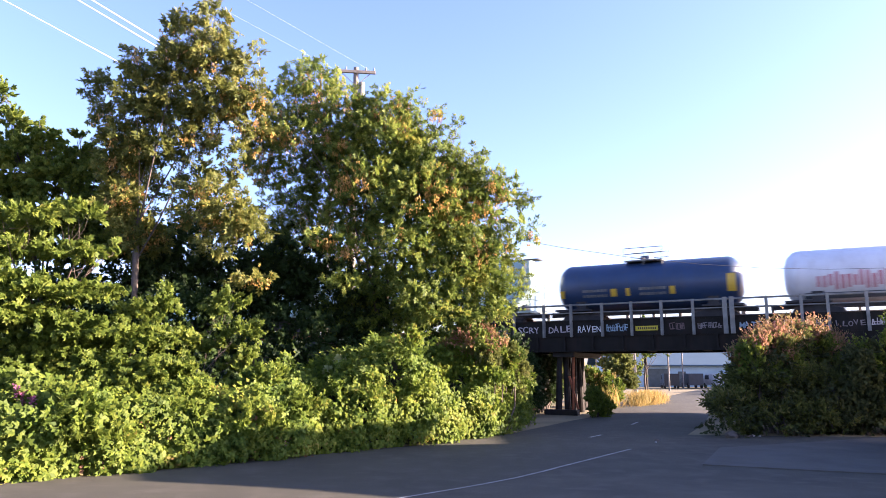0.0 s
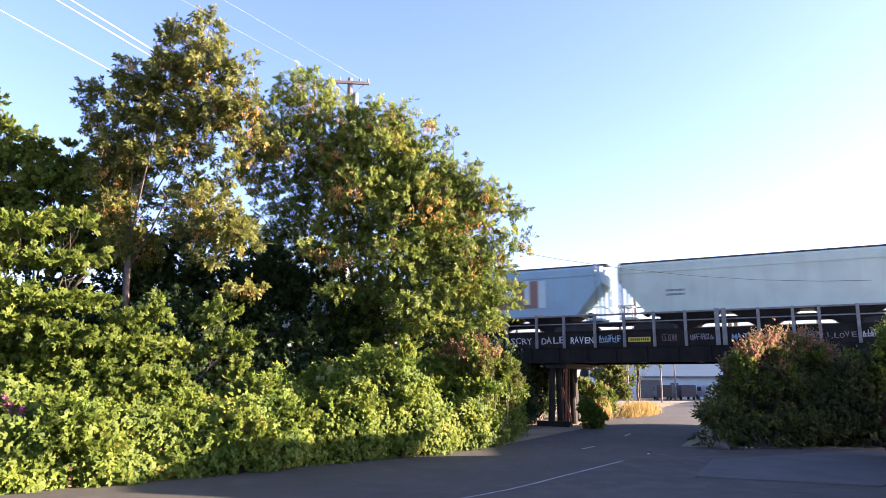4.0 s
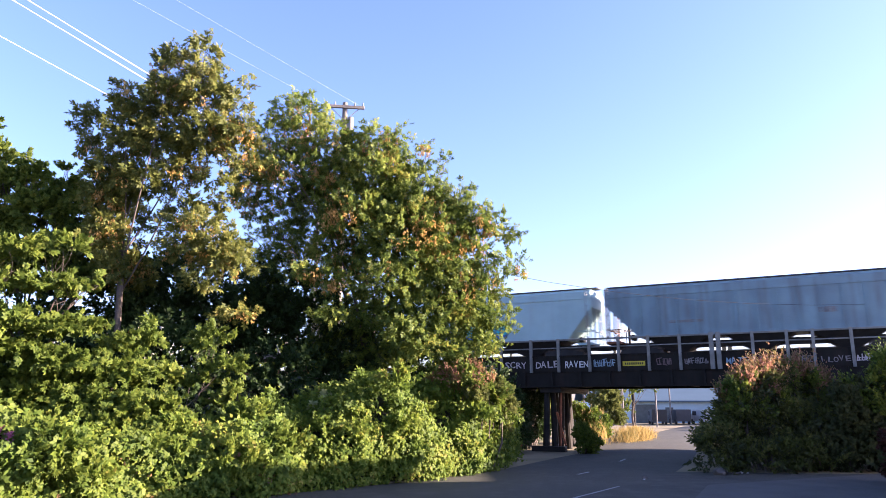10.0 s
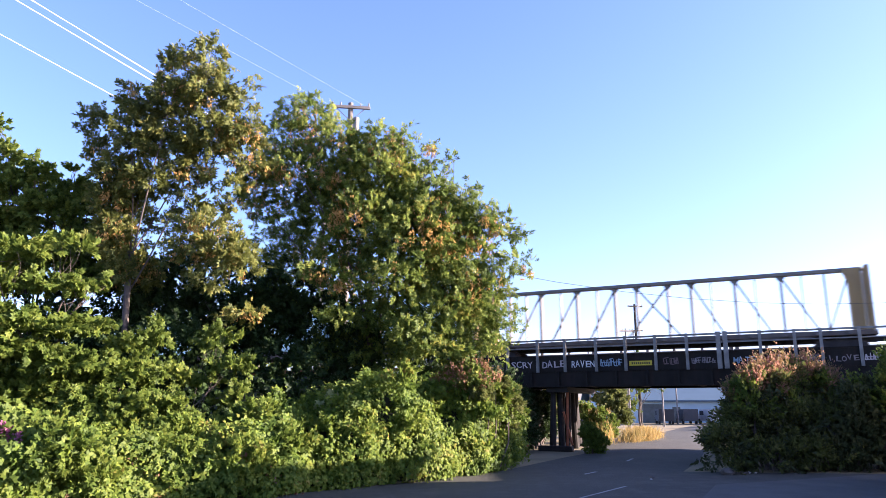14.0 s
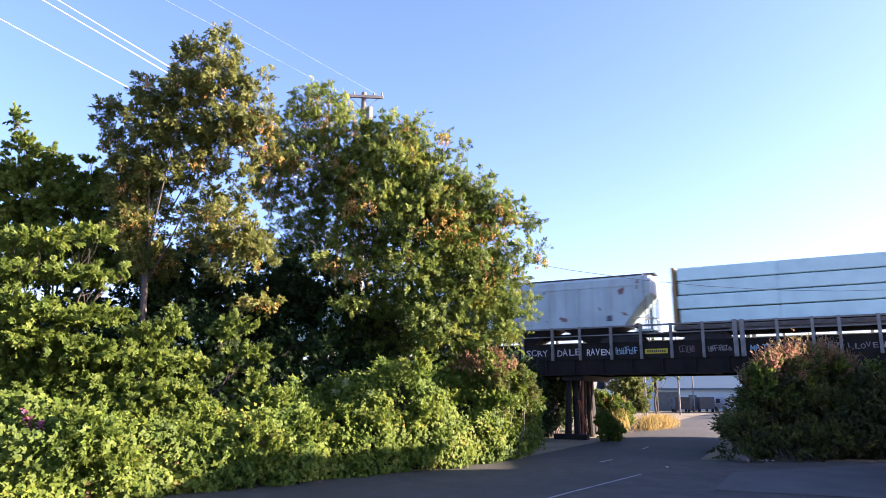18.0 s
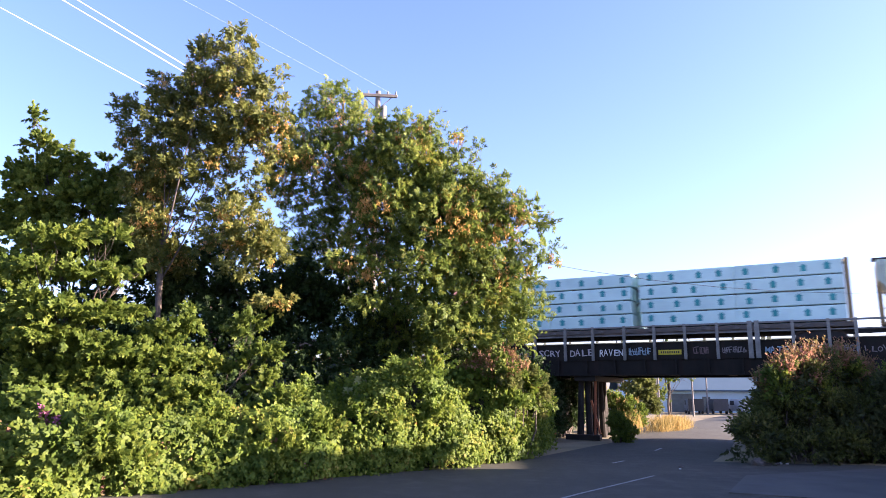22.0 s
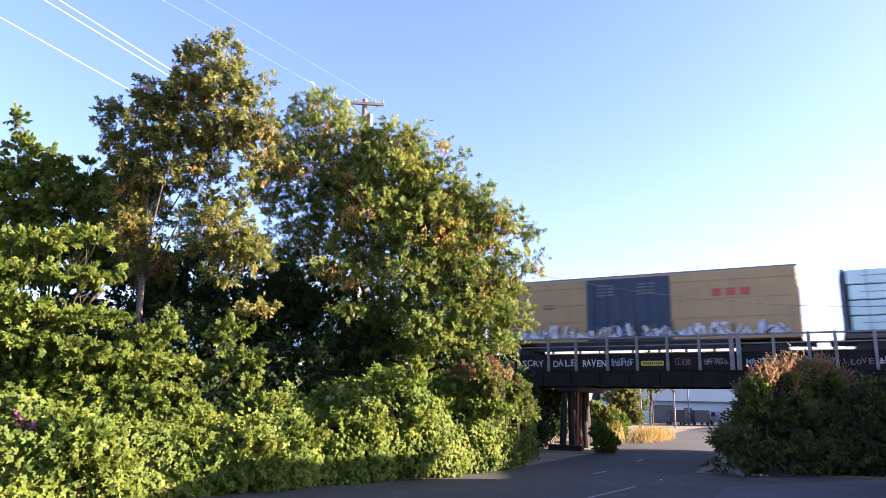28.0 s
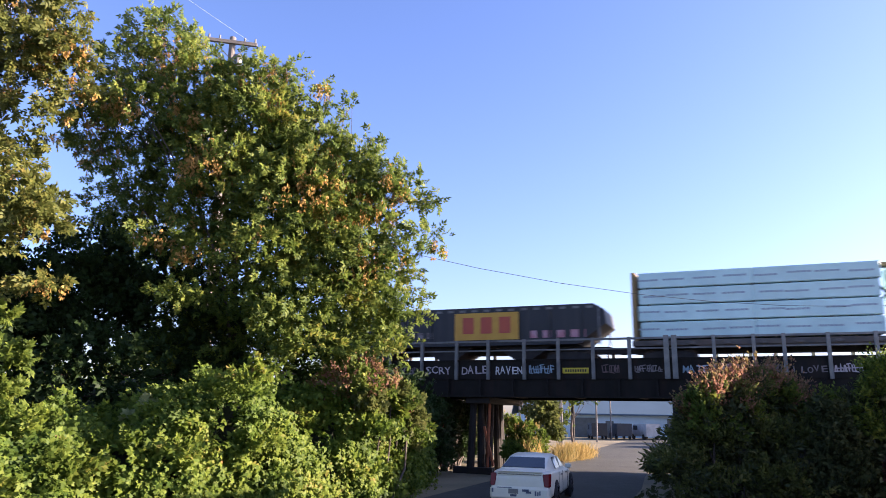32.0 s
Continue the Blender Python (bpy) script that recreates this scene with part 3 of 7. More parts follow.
def scribble(s0, s1, z, h, m, seed, name="graffiti"):
    """Unreadable strokes: upright and slanted bars of letter size."""
    r = random.Random(seed)
    bm = bmesh.new()
    s = s0
    while s < s1 - 0.1:
        w = r.uniform(0.15, 0.24)
        for j in range(r.choice((2, 2, 3))):
            x0 = s + w * j / 2 + r.uniform(-0.02, 0.02)
            stroke(bm, x0, z + r.uniform(0, 0.05), x0 + r.uniform(-0.06, 0.06), z + h * r.uniform(0.8, 1.0), 0.055, -3.066 - 0.002 * j)
        for zf in r.sample((0.08, 0.5, 0.92), 2):
            zz = z + h * zf
            stroke(bm, s, zz, s + w, zz + r.uniform(-0.05, 0.05), 0.055, -3.072)
        s += w + 0.05
    return part(name, bm, m, bridge)


scribble(-10.45, -9.15, 4.72, 0.42, SPRAY_BLUE, 1)
FADED = mat("very_faded_spray", (0.17, 0.11, 0.10), (0.07, 0.05, 0.045), 0.8, 0, 5, 30, 0.1)
scribble(-6.95, -6.1, 4.74, 0.36, FADED, 2)
scribble(-5.5, -4.3, 4.76, 0.3, CHALK_DIM, 3)
scribble(-1.79, -0.87, 4.76, 0.34, CHALK_MID, 5)
scribble(-0.15, 0.53, 4.74, 0.3, CHALK_DIM, 6)
scribble(2.5, 3.7, 4.72, 0.34, CHALK_MID, 7)
scribble(4.5, 5.6, 4.74, 0.36, CHALK_MID, 8)
scribble(-17.6, -16.4, 4.72, 0.36, CHALK_DIM, 9)
bm = bmesh.new()
box(bm, -8.85, -7.62, -3.085, -3.062, 4.72, 4.98)
sign = part("clearance_sign", bm, YELLOW, bridge, "yellow clearance sign with worn black lettering")
bm = bmesh.new()
for i in range(9):
    box(bm, -8.72 + i * 0.115, -8.65 + i * 0.115, -3.09, -3.084, 4.79, 4.91)
part("lettering_bars", bm, DARKMETAL, sign)

# trestle bent and abutments
bent = thing("trestle_bent", "dark timber and rusty steel trestle bent under the bridge", "bridge pier", rail_pose(0), kind="structure")
for k, (s, y, m) in enumerate([(-13.45, -2.6, TIMBER), (-13.2, -2.3, TIMBER), (-12.95, -1.4, TIMBER), (-13.15, 0.0, TIMBER), (-13.35, 1.4, TIMBER), (-13.7, 2.4, TIMBER), (-13.5, -0.8, TIMBER)]):
    bm = bmesh.new()
    tube(bm, (s + (0.12 if k % 2 else -0.1), y * 1.08, 0.0), (s, y, 3.35), 0.2, 0.17, 10)
    part("pile", bm, m, bent)
bm = bmesh.new()
box(bm, -13.75, -12.5, -3.0, 3.0, 3.3, 3.6, 0.02)
part("cap_beam", bm, TIMBER, bent)
bm = bmesh.new()
box(bm, -14.3, -12.3, -3.2, -2.75, 0.0, 0.3, 0.02)
box(bm, -14.2, -12.4, 2.7, 3.2, 0.0, 0.3, 0.02)
part("sill", bm, TIMBER, bent)
# braces coloured orange to stand for sunlit pile and abutment edges
for a, b in (((-12.7, -2.72, 0.3), (-12.62, -2.6, 3.3)), ((-12.4, -2.7, 0.35), (-12.9, -2.6, 2.2)), ((-15.1, -2.75, 0.2), (-15.05, -2.7, 3.45))):
    bm = bmesh.new()
    beam(bm, a, b, 0.10, 0.10)
    part("brace", bm, mat("sun_orange_rust", (0.42, 0.13, 0.05), (0.26, 0.08, 0.03), 0.8, 0, 3, 30, 0.3), bent, "rust-red steel brace, its orange standing for sunlight")
# concrete darkened to paint in shade under the deck; the streaks are stains
bm = bmesh.new()
box(bm, -18.6, -16.1, -3.0, 3.0, -0.1, 3.6, 0.03)
tagged(part("abutment_west", bm, mat("shade_darkened_concrete", (0.050, 0.046, 0.040), (0.026, 0.024, 0.021), 0.9, 0, 1.2, 45, 0.4, stain=(0.03, 0.03, 0.028), stain_amt=0.7, streak=True), None, at=rail_pose(0)), "shaded stained concrete bridge abutment", "abutment", kind="structure")
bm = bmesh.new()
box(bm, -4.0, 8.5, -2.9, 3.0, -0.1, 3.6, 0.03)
tagged(part("abutment_east", bm, MATS["shade_darkened_concrete"], None, at=rail_pose(0)), "stained concrete bridge abutment behind bushes", "abutment", kind="structure")

# ---- white shed at the yard ----
WALLW = mat("white_wall", (0.72, 0.72, 0.70), (0.6, 0.6, 0.58), 0.85, 0, 0.8, 40, 0.25, stain=(0.42, 0.41, 0.38), stain_amt=0.3, streak=True)
ROOFD = mat("dark_roof", (0.10, 0.10, 0.11), (0.06, 0.06, 0.065), 0.8, 0, 2, 30, 0.4)
DOORG = mat("grey_green_door", (0.10, 0.115, 0.11), (0.07, 0.08, 0.075), 0.6, 0, 2, 30, 0.15)
# its gable wall runs along the road; x along that wall towards the yard's entrance, y into the building
shed = thing("shed", "white rendered shed with a shallow gable and a tall grey-green door", "building", pose(16.8, 25.1, 0, 0, 0, -114))
LW, DP = 9.2, 8.0
EV, RG, RX = 5.72, 6.55, 5.4
gx0, gx1, gz0, gz1 = 4.4, 7.9, 0.1, 5.25


def swapped(bm, outline, x0, x1):
    """An outline in y, z pushed out along x."""
    prism(bm, outline, x0, x1)
    bmesh.ops.transform(bm, matrix=Matrix(((0, 1, 0, 0), (1, 0, 0, 0), (0, 0, 1, 0), (0, 0, 0, 1))), verts=bm.verts)
    bmesh.ops.recalc_face_normals(bm, faces=bm.faces)


bm = bmesh.new()
for a, b, c, d in ((0, gx0, 0, EV - 0.2), (gx1, LW, 0, EV - 0.2), (gx0, gx1, gz1, EV - 0.2)):
    box(bm, a, b, 0, 0.3, c, d)
prism(bm, [(0, EV - 0.2), (LW, EV - 0.2), (LW, EV), (RX, RG), (0, EV)], 0, 0.3)
part("front_wall", bm, WALLW, shed)
for x0, x1 in ((0, 0.3), (LW - 0.3, LW)):
    bm = bmesh.new()
    box(bm, x0, x1, 0.3, DP, 0, EV - 0.02)
    part("side_wall", bm, WALLW, shed)
bm = bmesh.new()
box(bm, 0.3, LW - 0.3, DP - 0.3, DP, 0, EV - 0.02)
part("back_wall", bm, WALLW, shed)
for x0, x1 in ((-0.25, RX), (LW + 0.25, RX)):
    bm = bmesh.new()
    z0 = EV - 0.03
    prism(bm, [(x0, z0 + 0.01), (x1, RG + 0.01), (x1, RG + 0.15), (x0, z0 + 0.14)], -0.3, DP + 0.3)
    part("roof", bm, ROOFD, shed)
bm = bmesh.new()
box(bm, gx0, gx1, 0.20, 0.26, gz0, gz1)
dr = part("door", bm, DOORG, shed, "tall grey-green roller door")
for i in range(10):
    bm = bmesh.new()
    box(bm, gx0, gx1, 0.18, 0.205, gz0 + 0.06 + i * 0.5, gz0 + 0.10 + i * 0.5)
    part("slat", bm, DOORG, dr)
bm = bmesh.new()
pipe(bm, [Vector(q) for q in ((2.5, -0.30, 5.75), (2.7, -0.26, 5.62), (2.95, -0.08, 5.4), (2.98, -0.06, 5.2), (2.98, -0.06, 0.2))], [0.05] * 5, 8)
part("downpipe", bm, WALLW, shed)
bm = bmesh.new()
box(bm, 2.86, 3.14, -0.14, 0.0, 4.2, 4.6, 0.02)
part("junction_box", bm, WALLW, shed)
bm = bmesh.new()
box(bm, 4.0, 4.4, -0.62, -0.36, 5.82, 6.02, 0.02)
tube(bm, (4.2, -0.40, 6.0), (4.2, 0.02, 6.05), 0.025, None, 6)
part("lamp", bm, RAILING, shed)

# unseen building added to shade the yard, road and lower bushes
block = thing("unseen_shade_building", "unseen plain white building added to shade the yard", "building", pose(25.5, 25.0, 0, 0, 0, 0))
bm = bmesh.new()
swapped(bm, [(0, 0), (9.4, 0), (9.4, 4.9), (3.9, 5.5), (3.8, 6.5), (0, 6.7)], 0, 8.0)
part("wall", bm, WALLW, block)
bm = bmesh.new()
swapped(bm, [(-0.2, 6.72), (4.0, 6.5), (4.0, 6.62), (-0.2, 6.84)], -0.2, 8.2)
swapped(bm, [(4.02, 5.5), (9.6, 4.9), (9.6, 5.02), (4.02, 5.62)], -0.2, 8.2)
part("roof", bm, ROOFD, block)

# ---- utility poles and wires ----
def utility_pole(x, y, h, arm=1.75, turn=0.0, r=0.15, label="weathered wooden utility pole with a crossarm and insulators", wood=POLEWOOD):
    t = thing("utility_pole", label, "utility pole", pose(x, y, 0, 0, 0, turn), "utility poles")
    bm = bmesh.new()
    tube(bm, (0, 0, -0.3), (0, 0, h), r * 1.25, r * 0.85, 12)
    part("pole", bm, wood, t)
    if arm:
        bm = bmesh.new()
        box(bm, -arm / 2, arm / 2, -0.2, -0.08, h - 0.35, h - 0.2, 0.01)
        part("crossarm", bm, wood, t)
        bm = bmesh.new()
        beam(bm, (-arm * 0.35, -0.1, h - 0.35), (0, -0.1, h - 1.0), 0.03, 0.03)
        beam(bm, (arm * 0.35, -0.1, h - 0.35), (0, -0.1, h - 1.0), 0.03, 0.03)
        part("brace", bm, RAILING, t)
        for f in (-0.46, -0.25, 0.25, 0.46):
            bm = bmesh.new()
            tube(bm, (arm * f, -0.14, h - 0.2), (arm * f, -0.14, h - 0.02), 0.045, 0.03, 8)
            part("insulator", bm, RAILING, t)
    return t


main_pole = utility_pole(-4.75, 33.0, 17.5, 1.95, 8)
bm = bmesh.new()
tube(bm, (0.28, -0.25, 15.9), (0.28, -0.25, 16.6), 0.16, None, 12)
part("transformer", bm, RAILING, main_pole)


def cable(pts, r, m, sag, label):
    bm = bmesh.new()
    a, b = map(Vector, pts)
    fs = [i / 18 for i in range(19)]
    pipe(bm, [a.lerp(b, f) - Vector((0, 0, sag * 4 * f * (1 - f))) for f in fs], [r] * 19, 5)
    return tagged(part("cable", bm, m), label, "cable", "overhead cables")


utility_pole(-28.7, 0.0, 20.75, 2.6, 20)
utility_pole(-9.75, 54.6, 20.75, 2.6, 20)
for a, b, r in (((-29.1, 0, 20.4), (-10.0, 54.6, 20.4), 0.020), ((-28.3, 0, 20.4), (-9.4, 54.6, 20.4), 0.020), ((-27.3, 0, 17.8), (-9.6, 54, 17.8), 0.018), ((-24.8, 0, 17.9), (-4.1, 32.9, 17.35), 0.006), ((-26.4, 0, 17.9), (-5.5, 32.9, 17.2), 0.006)):
    cable((a, b), r, WIRE if r > 0.01 else DIMWIRE, 0.06, "pale overhead power cable running along the road")
cable(((-4.6, 33, 10.6), (55.9, 38.4, 16.2)), 0.011, DARKWIRE, 5.5, "thin dark cable sagging in front of the train")

# ---- far side of the underpass ----
FARW = mat("far_wall", (0.40, 0.52, 0.58), (0.33, 0.44, 0.50), 0.8, 0, 0.3, 5, 0.1)
FARR = mat("far_roof", (0.085, 0.13, 0.175), (0.075, 0.115, 0.155), 0.95, 0.0, 0.3, 5, 0.1, spec=0.05)
wh = thing("warehouse", "long pale blue-white warehouse with a low roof and dark dock doors", "building", pose(22, 104, 0, 0, 0, -6))
bm = bmesh.new()
box(bm, 0, 46, 0, 20, -0.1, 3.1)
part("wall", bm, FARW, wh)
bm = bmesh.new()
prism(bm, [(-0.6, 2.95), (10, 6.6), (20.6, 2.95), (20.6, 3.15), (10, 6.85), (-0.6, 3.15)], -0.6, 46.6)
bmesh.ops.transform(bm, matrix=Matrix(((0, 1, 0, 0), (1, 0, 0, 0), (0, 0, 1, 0), (0, 0, 0, 1))), verts=bm.verts)
bmesh.ops.recalc_face_normals(bm, faces=bm.faces)
part("roof", bm, FARR, wh)
for x, w, h in ((1.5, 1.2, 2.2), (6.4, 3.0, 2.6), (10.6, 1.1, 2.2), (13.0, 1.4, 1.2), (15.4, 1.4, 1.2), (19, 3.0, 2.6), (24, 3.0, 2.6)):
    bm = bmesh.new()
    box(bm, x, x + w, -0.06, 0.02, 0.0 if h > 2 else 1.0, h)
    part("door" if h > 2 else "window", bm, DOORG, wh)
for x, y, h, a in ((14.2, 70, 9, 0), (18.0, 70, 10, 1.6), (18.6, 73, 9.5, 0), (25.8, 85, 10, 1.8), (30.7, 95, 11, 1.8)):
    utility_pole(x, y, h, a, 15, 0.085, "bare grey wooden utility pole across the tracks")
tall_pole = utility_pole(22.3, 82, 14.1, 1.9, 15, 0.15, "tall dark utility pole with three crossarms across the tracks", TIMBER)
for ah, aw in ((10.9, 1.5), (7.0, 2.0)):
    bm = bmesh.new()
    box(bm, -aw / 2, aw / 2, -0.28, -0.14, ah, ah + 0.16, 0.01)
    part("crossarm", bm, TIMBER, tall_pole)
bm = bmesh.new()
tube(bm, (-0.5, -0.2, 3.0), (-0.5, -0.2, 10.9), 0.05, None, 8)
part("conduit", bm, TIMBER, tall_pole)


def parked_van(x, y, turn, c, label):
    t = thing("parked_van", label, "van", pose(x, y, 0.02, 0, 0, turn), "parked vehicles")
    m = mat("paint_" + label.split()[0], c, None, 0.35, 0, 2, 20, 0)
    bm = bmesh.new()
    prism(bm, [(-2.4, 0.4), (2.4, 0.4), (2.4, 1.0), (1.7, 1.15), (1.2, 1.9), (-2.4, 1.95)], -0.95, 0.95)
    part("body", bm, m, t)
    bm = bmesh.new()
    box(bm, 0.1, 1.3, -0.96, 0.96, 1.15, 1.7)
    part("window", bm, DARKMETAL, t)
    for wx in (-1.5, 1.5):
        for wy in (-0.85, 0.85):
            bm = bmesh.new()
            tube(bm, (wx, wy - 0.12, 0.34), (wx, wy + 0.12, 0.34), 0.34, None, 14)
            part("wheel", bm, DARKMETAL, t)


parked_van(29.2, 96, 80, (0.03, 0.03, 0.035), "black parked van by the warehouse")
parked_van(32.5, 97, 85, (0.05, 0.05, 0.06), "grey parked van by the warehouse")
parked_van(35.6, 96.5, 95, (0.5, 0.5, 0.48), "white parked van by the warehouse")

# ---- trees ----
def tree(name, label, lobes, foot, trunk_r, fork, material, count, per, length, size, shape, limbs=9, droop=0.6, share=0.42, fill=0, up=-0.3, lift=0.25, side=0.9, trim=0.0):
    t = thing(name, label, "tree", pose(*foot))
    lb = [(x - foot[0], y - foot[1], z - foot[2], max(rx - trim, 0.16), max(ry - trim, 0.16), max(rz - trim, 0.1)) for x, y, z, rx, ry, rz in lobes]
    bm = bmesh.new()
    f = Vector(fork) - Vector(foot)
    limb(bm, (0, 0, -0.2), f, trunk_r, trunk_r * 0.7, 0.3, 6, 10)
    part("trunk", bm, BARK, t)
    for i in range(limbs):
        l = lb[i % len(lb)]
        bm = bmesh.new()
        end = Vector(l[:3]) + Vector(rng.normal(size=3)) * 0.3 * l[3]
        limb(bm, f * float(rng.uniform(0.7, 1.0)), end, trunk_r * 0.26, trunk_r * 0.05, 0.4, 6, 7)
        for k in range(6):
            tip = Vector(l[:3]) + Vector(unit(rng.normal(size=(1, 3)))[0]) * l[3] * 0.62
            limb(bm, f.lerp(end, float(rng.uniform(0.55, 1.0))), tip, trunk_r * 0.08, trunk_r * 0.02, 0.6, 3, 5)
        part("limb", bm, BARK, t)
    P, n, s, w = sprays(lb, count, per, length, size, droop, share, up, lift, side)
    leaves("crown", P, n, s, material, t, shape, w)
    if fill:
        P, n, s, w = sprays([(x, y, z, rx * 0.68, ry * 0.68, rz * 0.68) for x, y, z, rx, ry, rz in lb], fill, per, length * 1.3, size * 1.3, droop, 0.6, -1.0, 0.0, 1.0)
        leaves("inner_foliage", P, n, s, material, t, shape, w)
    return t


MAIN = [(-6.11, 29.4, 15.21, 1.36, 1.36, 0.79), (-7.14, 29.4, 14.09, 1.15, 1.15, 1.04), (-4.86, 29.4, 13.96, 1.23, 1.23, 0.77), (-6.27, 29.4, 12.5, 1.58, 1.58, 1.07), (-8.58, 30.2, 12.18, 0.9, 0.9, 1.11), (-2.79, 29.4, 13.83, 1.07, 1.07, 0.87), (-1.84, 29.4, 14.4, 0.56, 0.56, 0.61), (-2.77, 29.4, 12.46, 1.81, 1.81, 1.25), (-0.53, 29.4, 13.72, 0.41, 0.45, 0.25), (0.17, 29.4, 13.11, 0.38, 0.45, 0.2), (-0.83, 29.4, 11.93, 1.24, 1.24, 0.89), (0.64, 29.4, 11.4, 0.84, 0.84, 0.59), (1.37, 29.4, 10.48, 1.08, 1.08, 0.74), (2.53, 29.4, 10.16, 0.64, 0.64, 0.74), (3.2, 29.4, 9.71, 0.39, 0.45, 0.22)]
MAIN += [(2.98, 29.4, 8.54, 0.73, 0.73, 0.53), (3.74, 29.4, 8.27, 0.34, 0.45, 0.15), (1.05, 29.4, 8.98, 1.16, 1.16, 1.16), (1.99, 29.4, 7.45, 0.77, 0.77, 0.91), (2.05, 29.4, 5.96, 0.76, 0.76, 0.86), (0.83, 29.4, 6.25, 1.24, 1.24, 0.96), (-1.24, 28.6, 9.5, 1.71, 1.71, 1.47), (-3.63, 28.6, 10.21, 1.49, 1.49, 1.06), (-6.82, 30, 10.4, 0.87, 0.87, 1.38), (-4.98, 27.4, 7.76, 0.78, 0.78, 0.32), (-4.07, 27.4, 7.34, 0.63, 0.63, 0.25), (-4.48, 27.4, 5.99, 0.86, 0.86, 0.29), (-2.13, 28, 7.43, 1.38, 1.38, 0.96), (-0.98, 28, 5.82, 1.36, 1.36, 0.86), (-2.96, 29.6, 5.91, 1.21, 1.21, 0.72)]
MAIN += [(-6.48, 31, 9.06, 1.09, 1.09, 1.2), (-7.58, 31.6, 7.35, 1.16, 1.16, 1.48), (-0.31, 28.4, 4.85, 1.29, 1.29, 0.46), (1.52, 28.6, 4.77, 0.93, 0.93, 0.37), (-4.22, 29.6, 9.01, 1.28, 1.28, 0.99), (-2.79, 30.6, 4.5, 1.39, 1.39, 0.64), (-4.87, 31.2, 4.99, 1.28, 1.28, 0.92), (-7.91, 29.8, 13.18, 0.68, 0.68, 0.95), (-8.22, 30.2, 11.19, 0.63, 0.63, 0.73), (-7.94, 30.6, 9.38, 0.73, 0.73, 0.94), (-0.3, 29, 8.32, 1.43, 1.43, 1.24), (0.88, 29, 7.44, 1.18, 1.18, 1.04), (0.19, 29.6, 10.23, 1.23, 1.23, 0.98), (-2.04, 29.8, 11.21, 1.5, 1.5, 1.0), (-4.82, 29.8, 12.14, 1.28, 1.28, 0.92)]
MAIN += [(-5.62, 30.2, 10.96, 1.13, 1.13, 1.03)]
MAIN += [(1.74, 29.2, 5.4, 0.9, 0.8, 0.7), (0.4, 29.0, 4.6, 0.9, 0.8, 0.5), (2.6, 29.4, 6.2, 0.6, 0.6, 0.6), (-4.4, 30.8, 8.0, 1.1, 0.8, 1.5), (-1.2, 29.6, 9.2, 2.7, 1.7, 3.2), (-3.4, 29.8, 11.6, 3.0, 1.6, 2.2), (-0.2, 29.0, 6.4, 2.3, 1.5, 1.7)]
boxelder = tree("boxelder_tree", "broad green boxelder tree with yellowing seed clusters above the hedge", MAIN, (-3.4, 31.2, 0), 0.26, (-3.2, 30.8, 5.0), LEAF_ELDER, 5200, 7, 0.6, 0.25, PINNATE, 10, 0.6, 0.0, 0, -0.85, trim=0.02)
seed_bunches("dry_seed", [(x + 3.4, y - 31.2, z, rx, ry, rz) for x, y, z, rx, ry, rz in MAIN if z > 6.5], 950, LEAF_SEED, boxelder, 0.0)
TALL = [(-9.87, 27, 16.72, 0.72, 0.72, 1.13), (-9.66, 27, 15.24, 1.01, 1.01, 1.11), (-11.28, 27, 16.28, 0.68, 0.68, 1.04), (-11.29, 27, 14.7, 1.02, 1.02, 1.07), (-12.97, 27, 14.9, 0.57, 0.57, 0.94), (-12.66, 27, 13.48, 0.97, 0.97, 0.97), (-14.57, 27, 14.24, 0.53, 0.53, 0.53), (-14.14, 27, 12.93, 0.47, 0.47, 0.62), (-8.15, 27, 15.72, 0.45, 0.45, 0.25), (-8.5, 27, 14.77, 0.65, 0.65, 0.55), (-11.39, 27, 12.9, 1.2, 1.2, 0.85), (-9.59, 27, 13.29, 1.18, 1.18, 0.94), (-8.27, 27, 13.47, 0.83, 0.83, 0.78), (-13.22, 27, 11.82, 0.96, 0.96, 0.76), (-13.35, 27, 10.58, 0.85, 0.85, 0.85)]
TALL += [(-11.79, 27, 11.37, 1.04, 1.04, 0.69), (-10.11, 27, 11.84, 0.88, 0.88, 0.54), (-12.64, 27.6, 10.02, 0.86, 0.86, 0.7), (-13.65, 27.6, 9.27, 0.66, 0.66, 0.86), (-8.99, 26, 9.43, 1.05, 1.05, 0.37), (-8.38, 26, 8.38, 1.17, 1.17, 0.58), (-9.9, 26.3, 8.3, 0.83, 0.83, 0.69), (-8.95, 25.8, 7.06, 0.71, 0.71, 0.31), (-7.75, 26, 7.72, 0.76, 0.76, 0.49), (-7.23, 25.8, 6.02, 0.61, 0.61, 0.22), (-12.54, 28, 7.9, 0.85, 0.85, 1.1), (-11.12, 27.5, 9.67, 0.64, 0.64, 0.34), (-8.1, 25.9, 5.87, 0.57, 0.57, 0.2), (-8.02, 27.4, 12.34, 0.73, 0.73, 0.53), (-8.56, 27.2, 11.31, 0.62, 0.62, 0.38)]
TALL += [(-13.07, 27.4, 11.22, 0.76, 0.76, 0.66), (-13.02, 27.8, 8.45, 0.6, 0.6, 0.76)]
TALL += [(-10.2, 27.3, 10.5, 0.75, 0.6, 0.5), (-8.7, 27.6, 10.6, 0.55, 0.5, 0.4), (-12.9, 26.4, 9.0, 0.75, 0.6, 0.8), (-12.6, 26.4, 7.7, 0.6, 0.6, 0.6)]
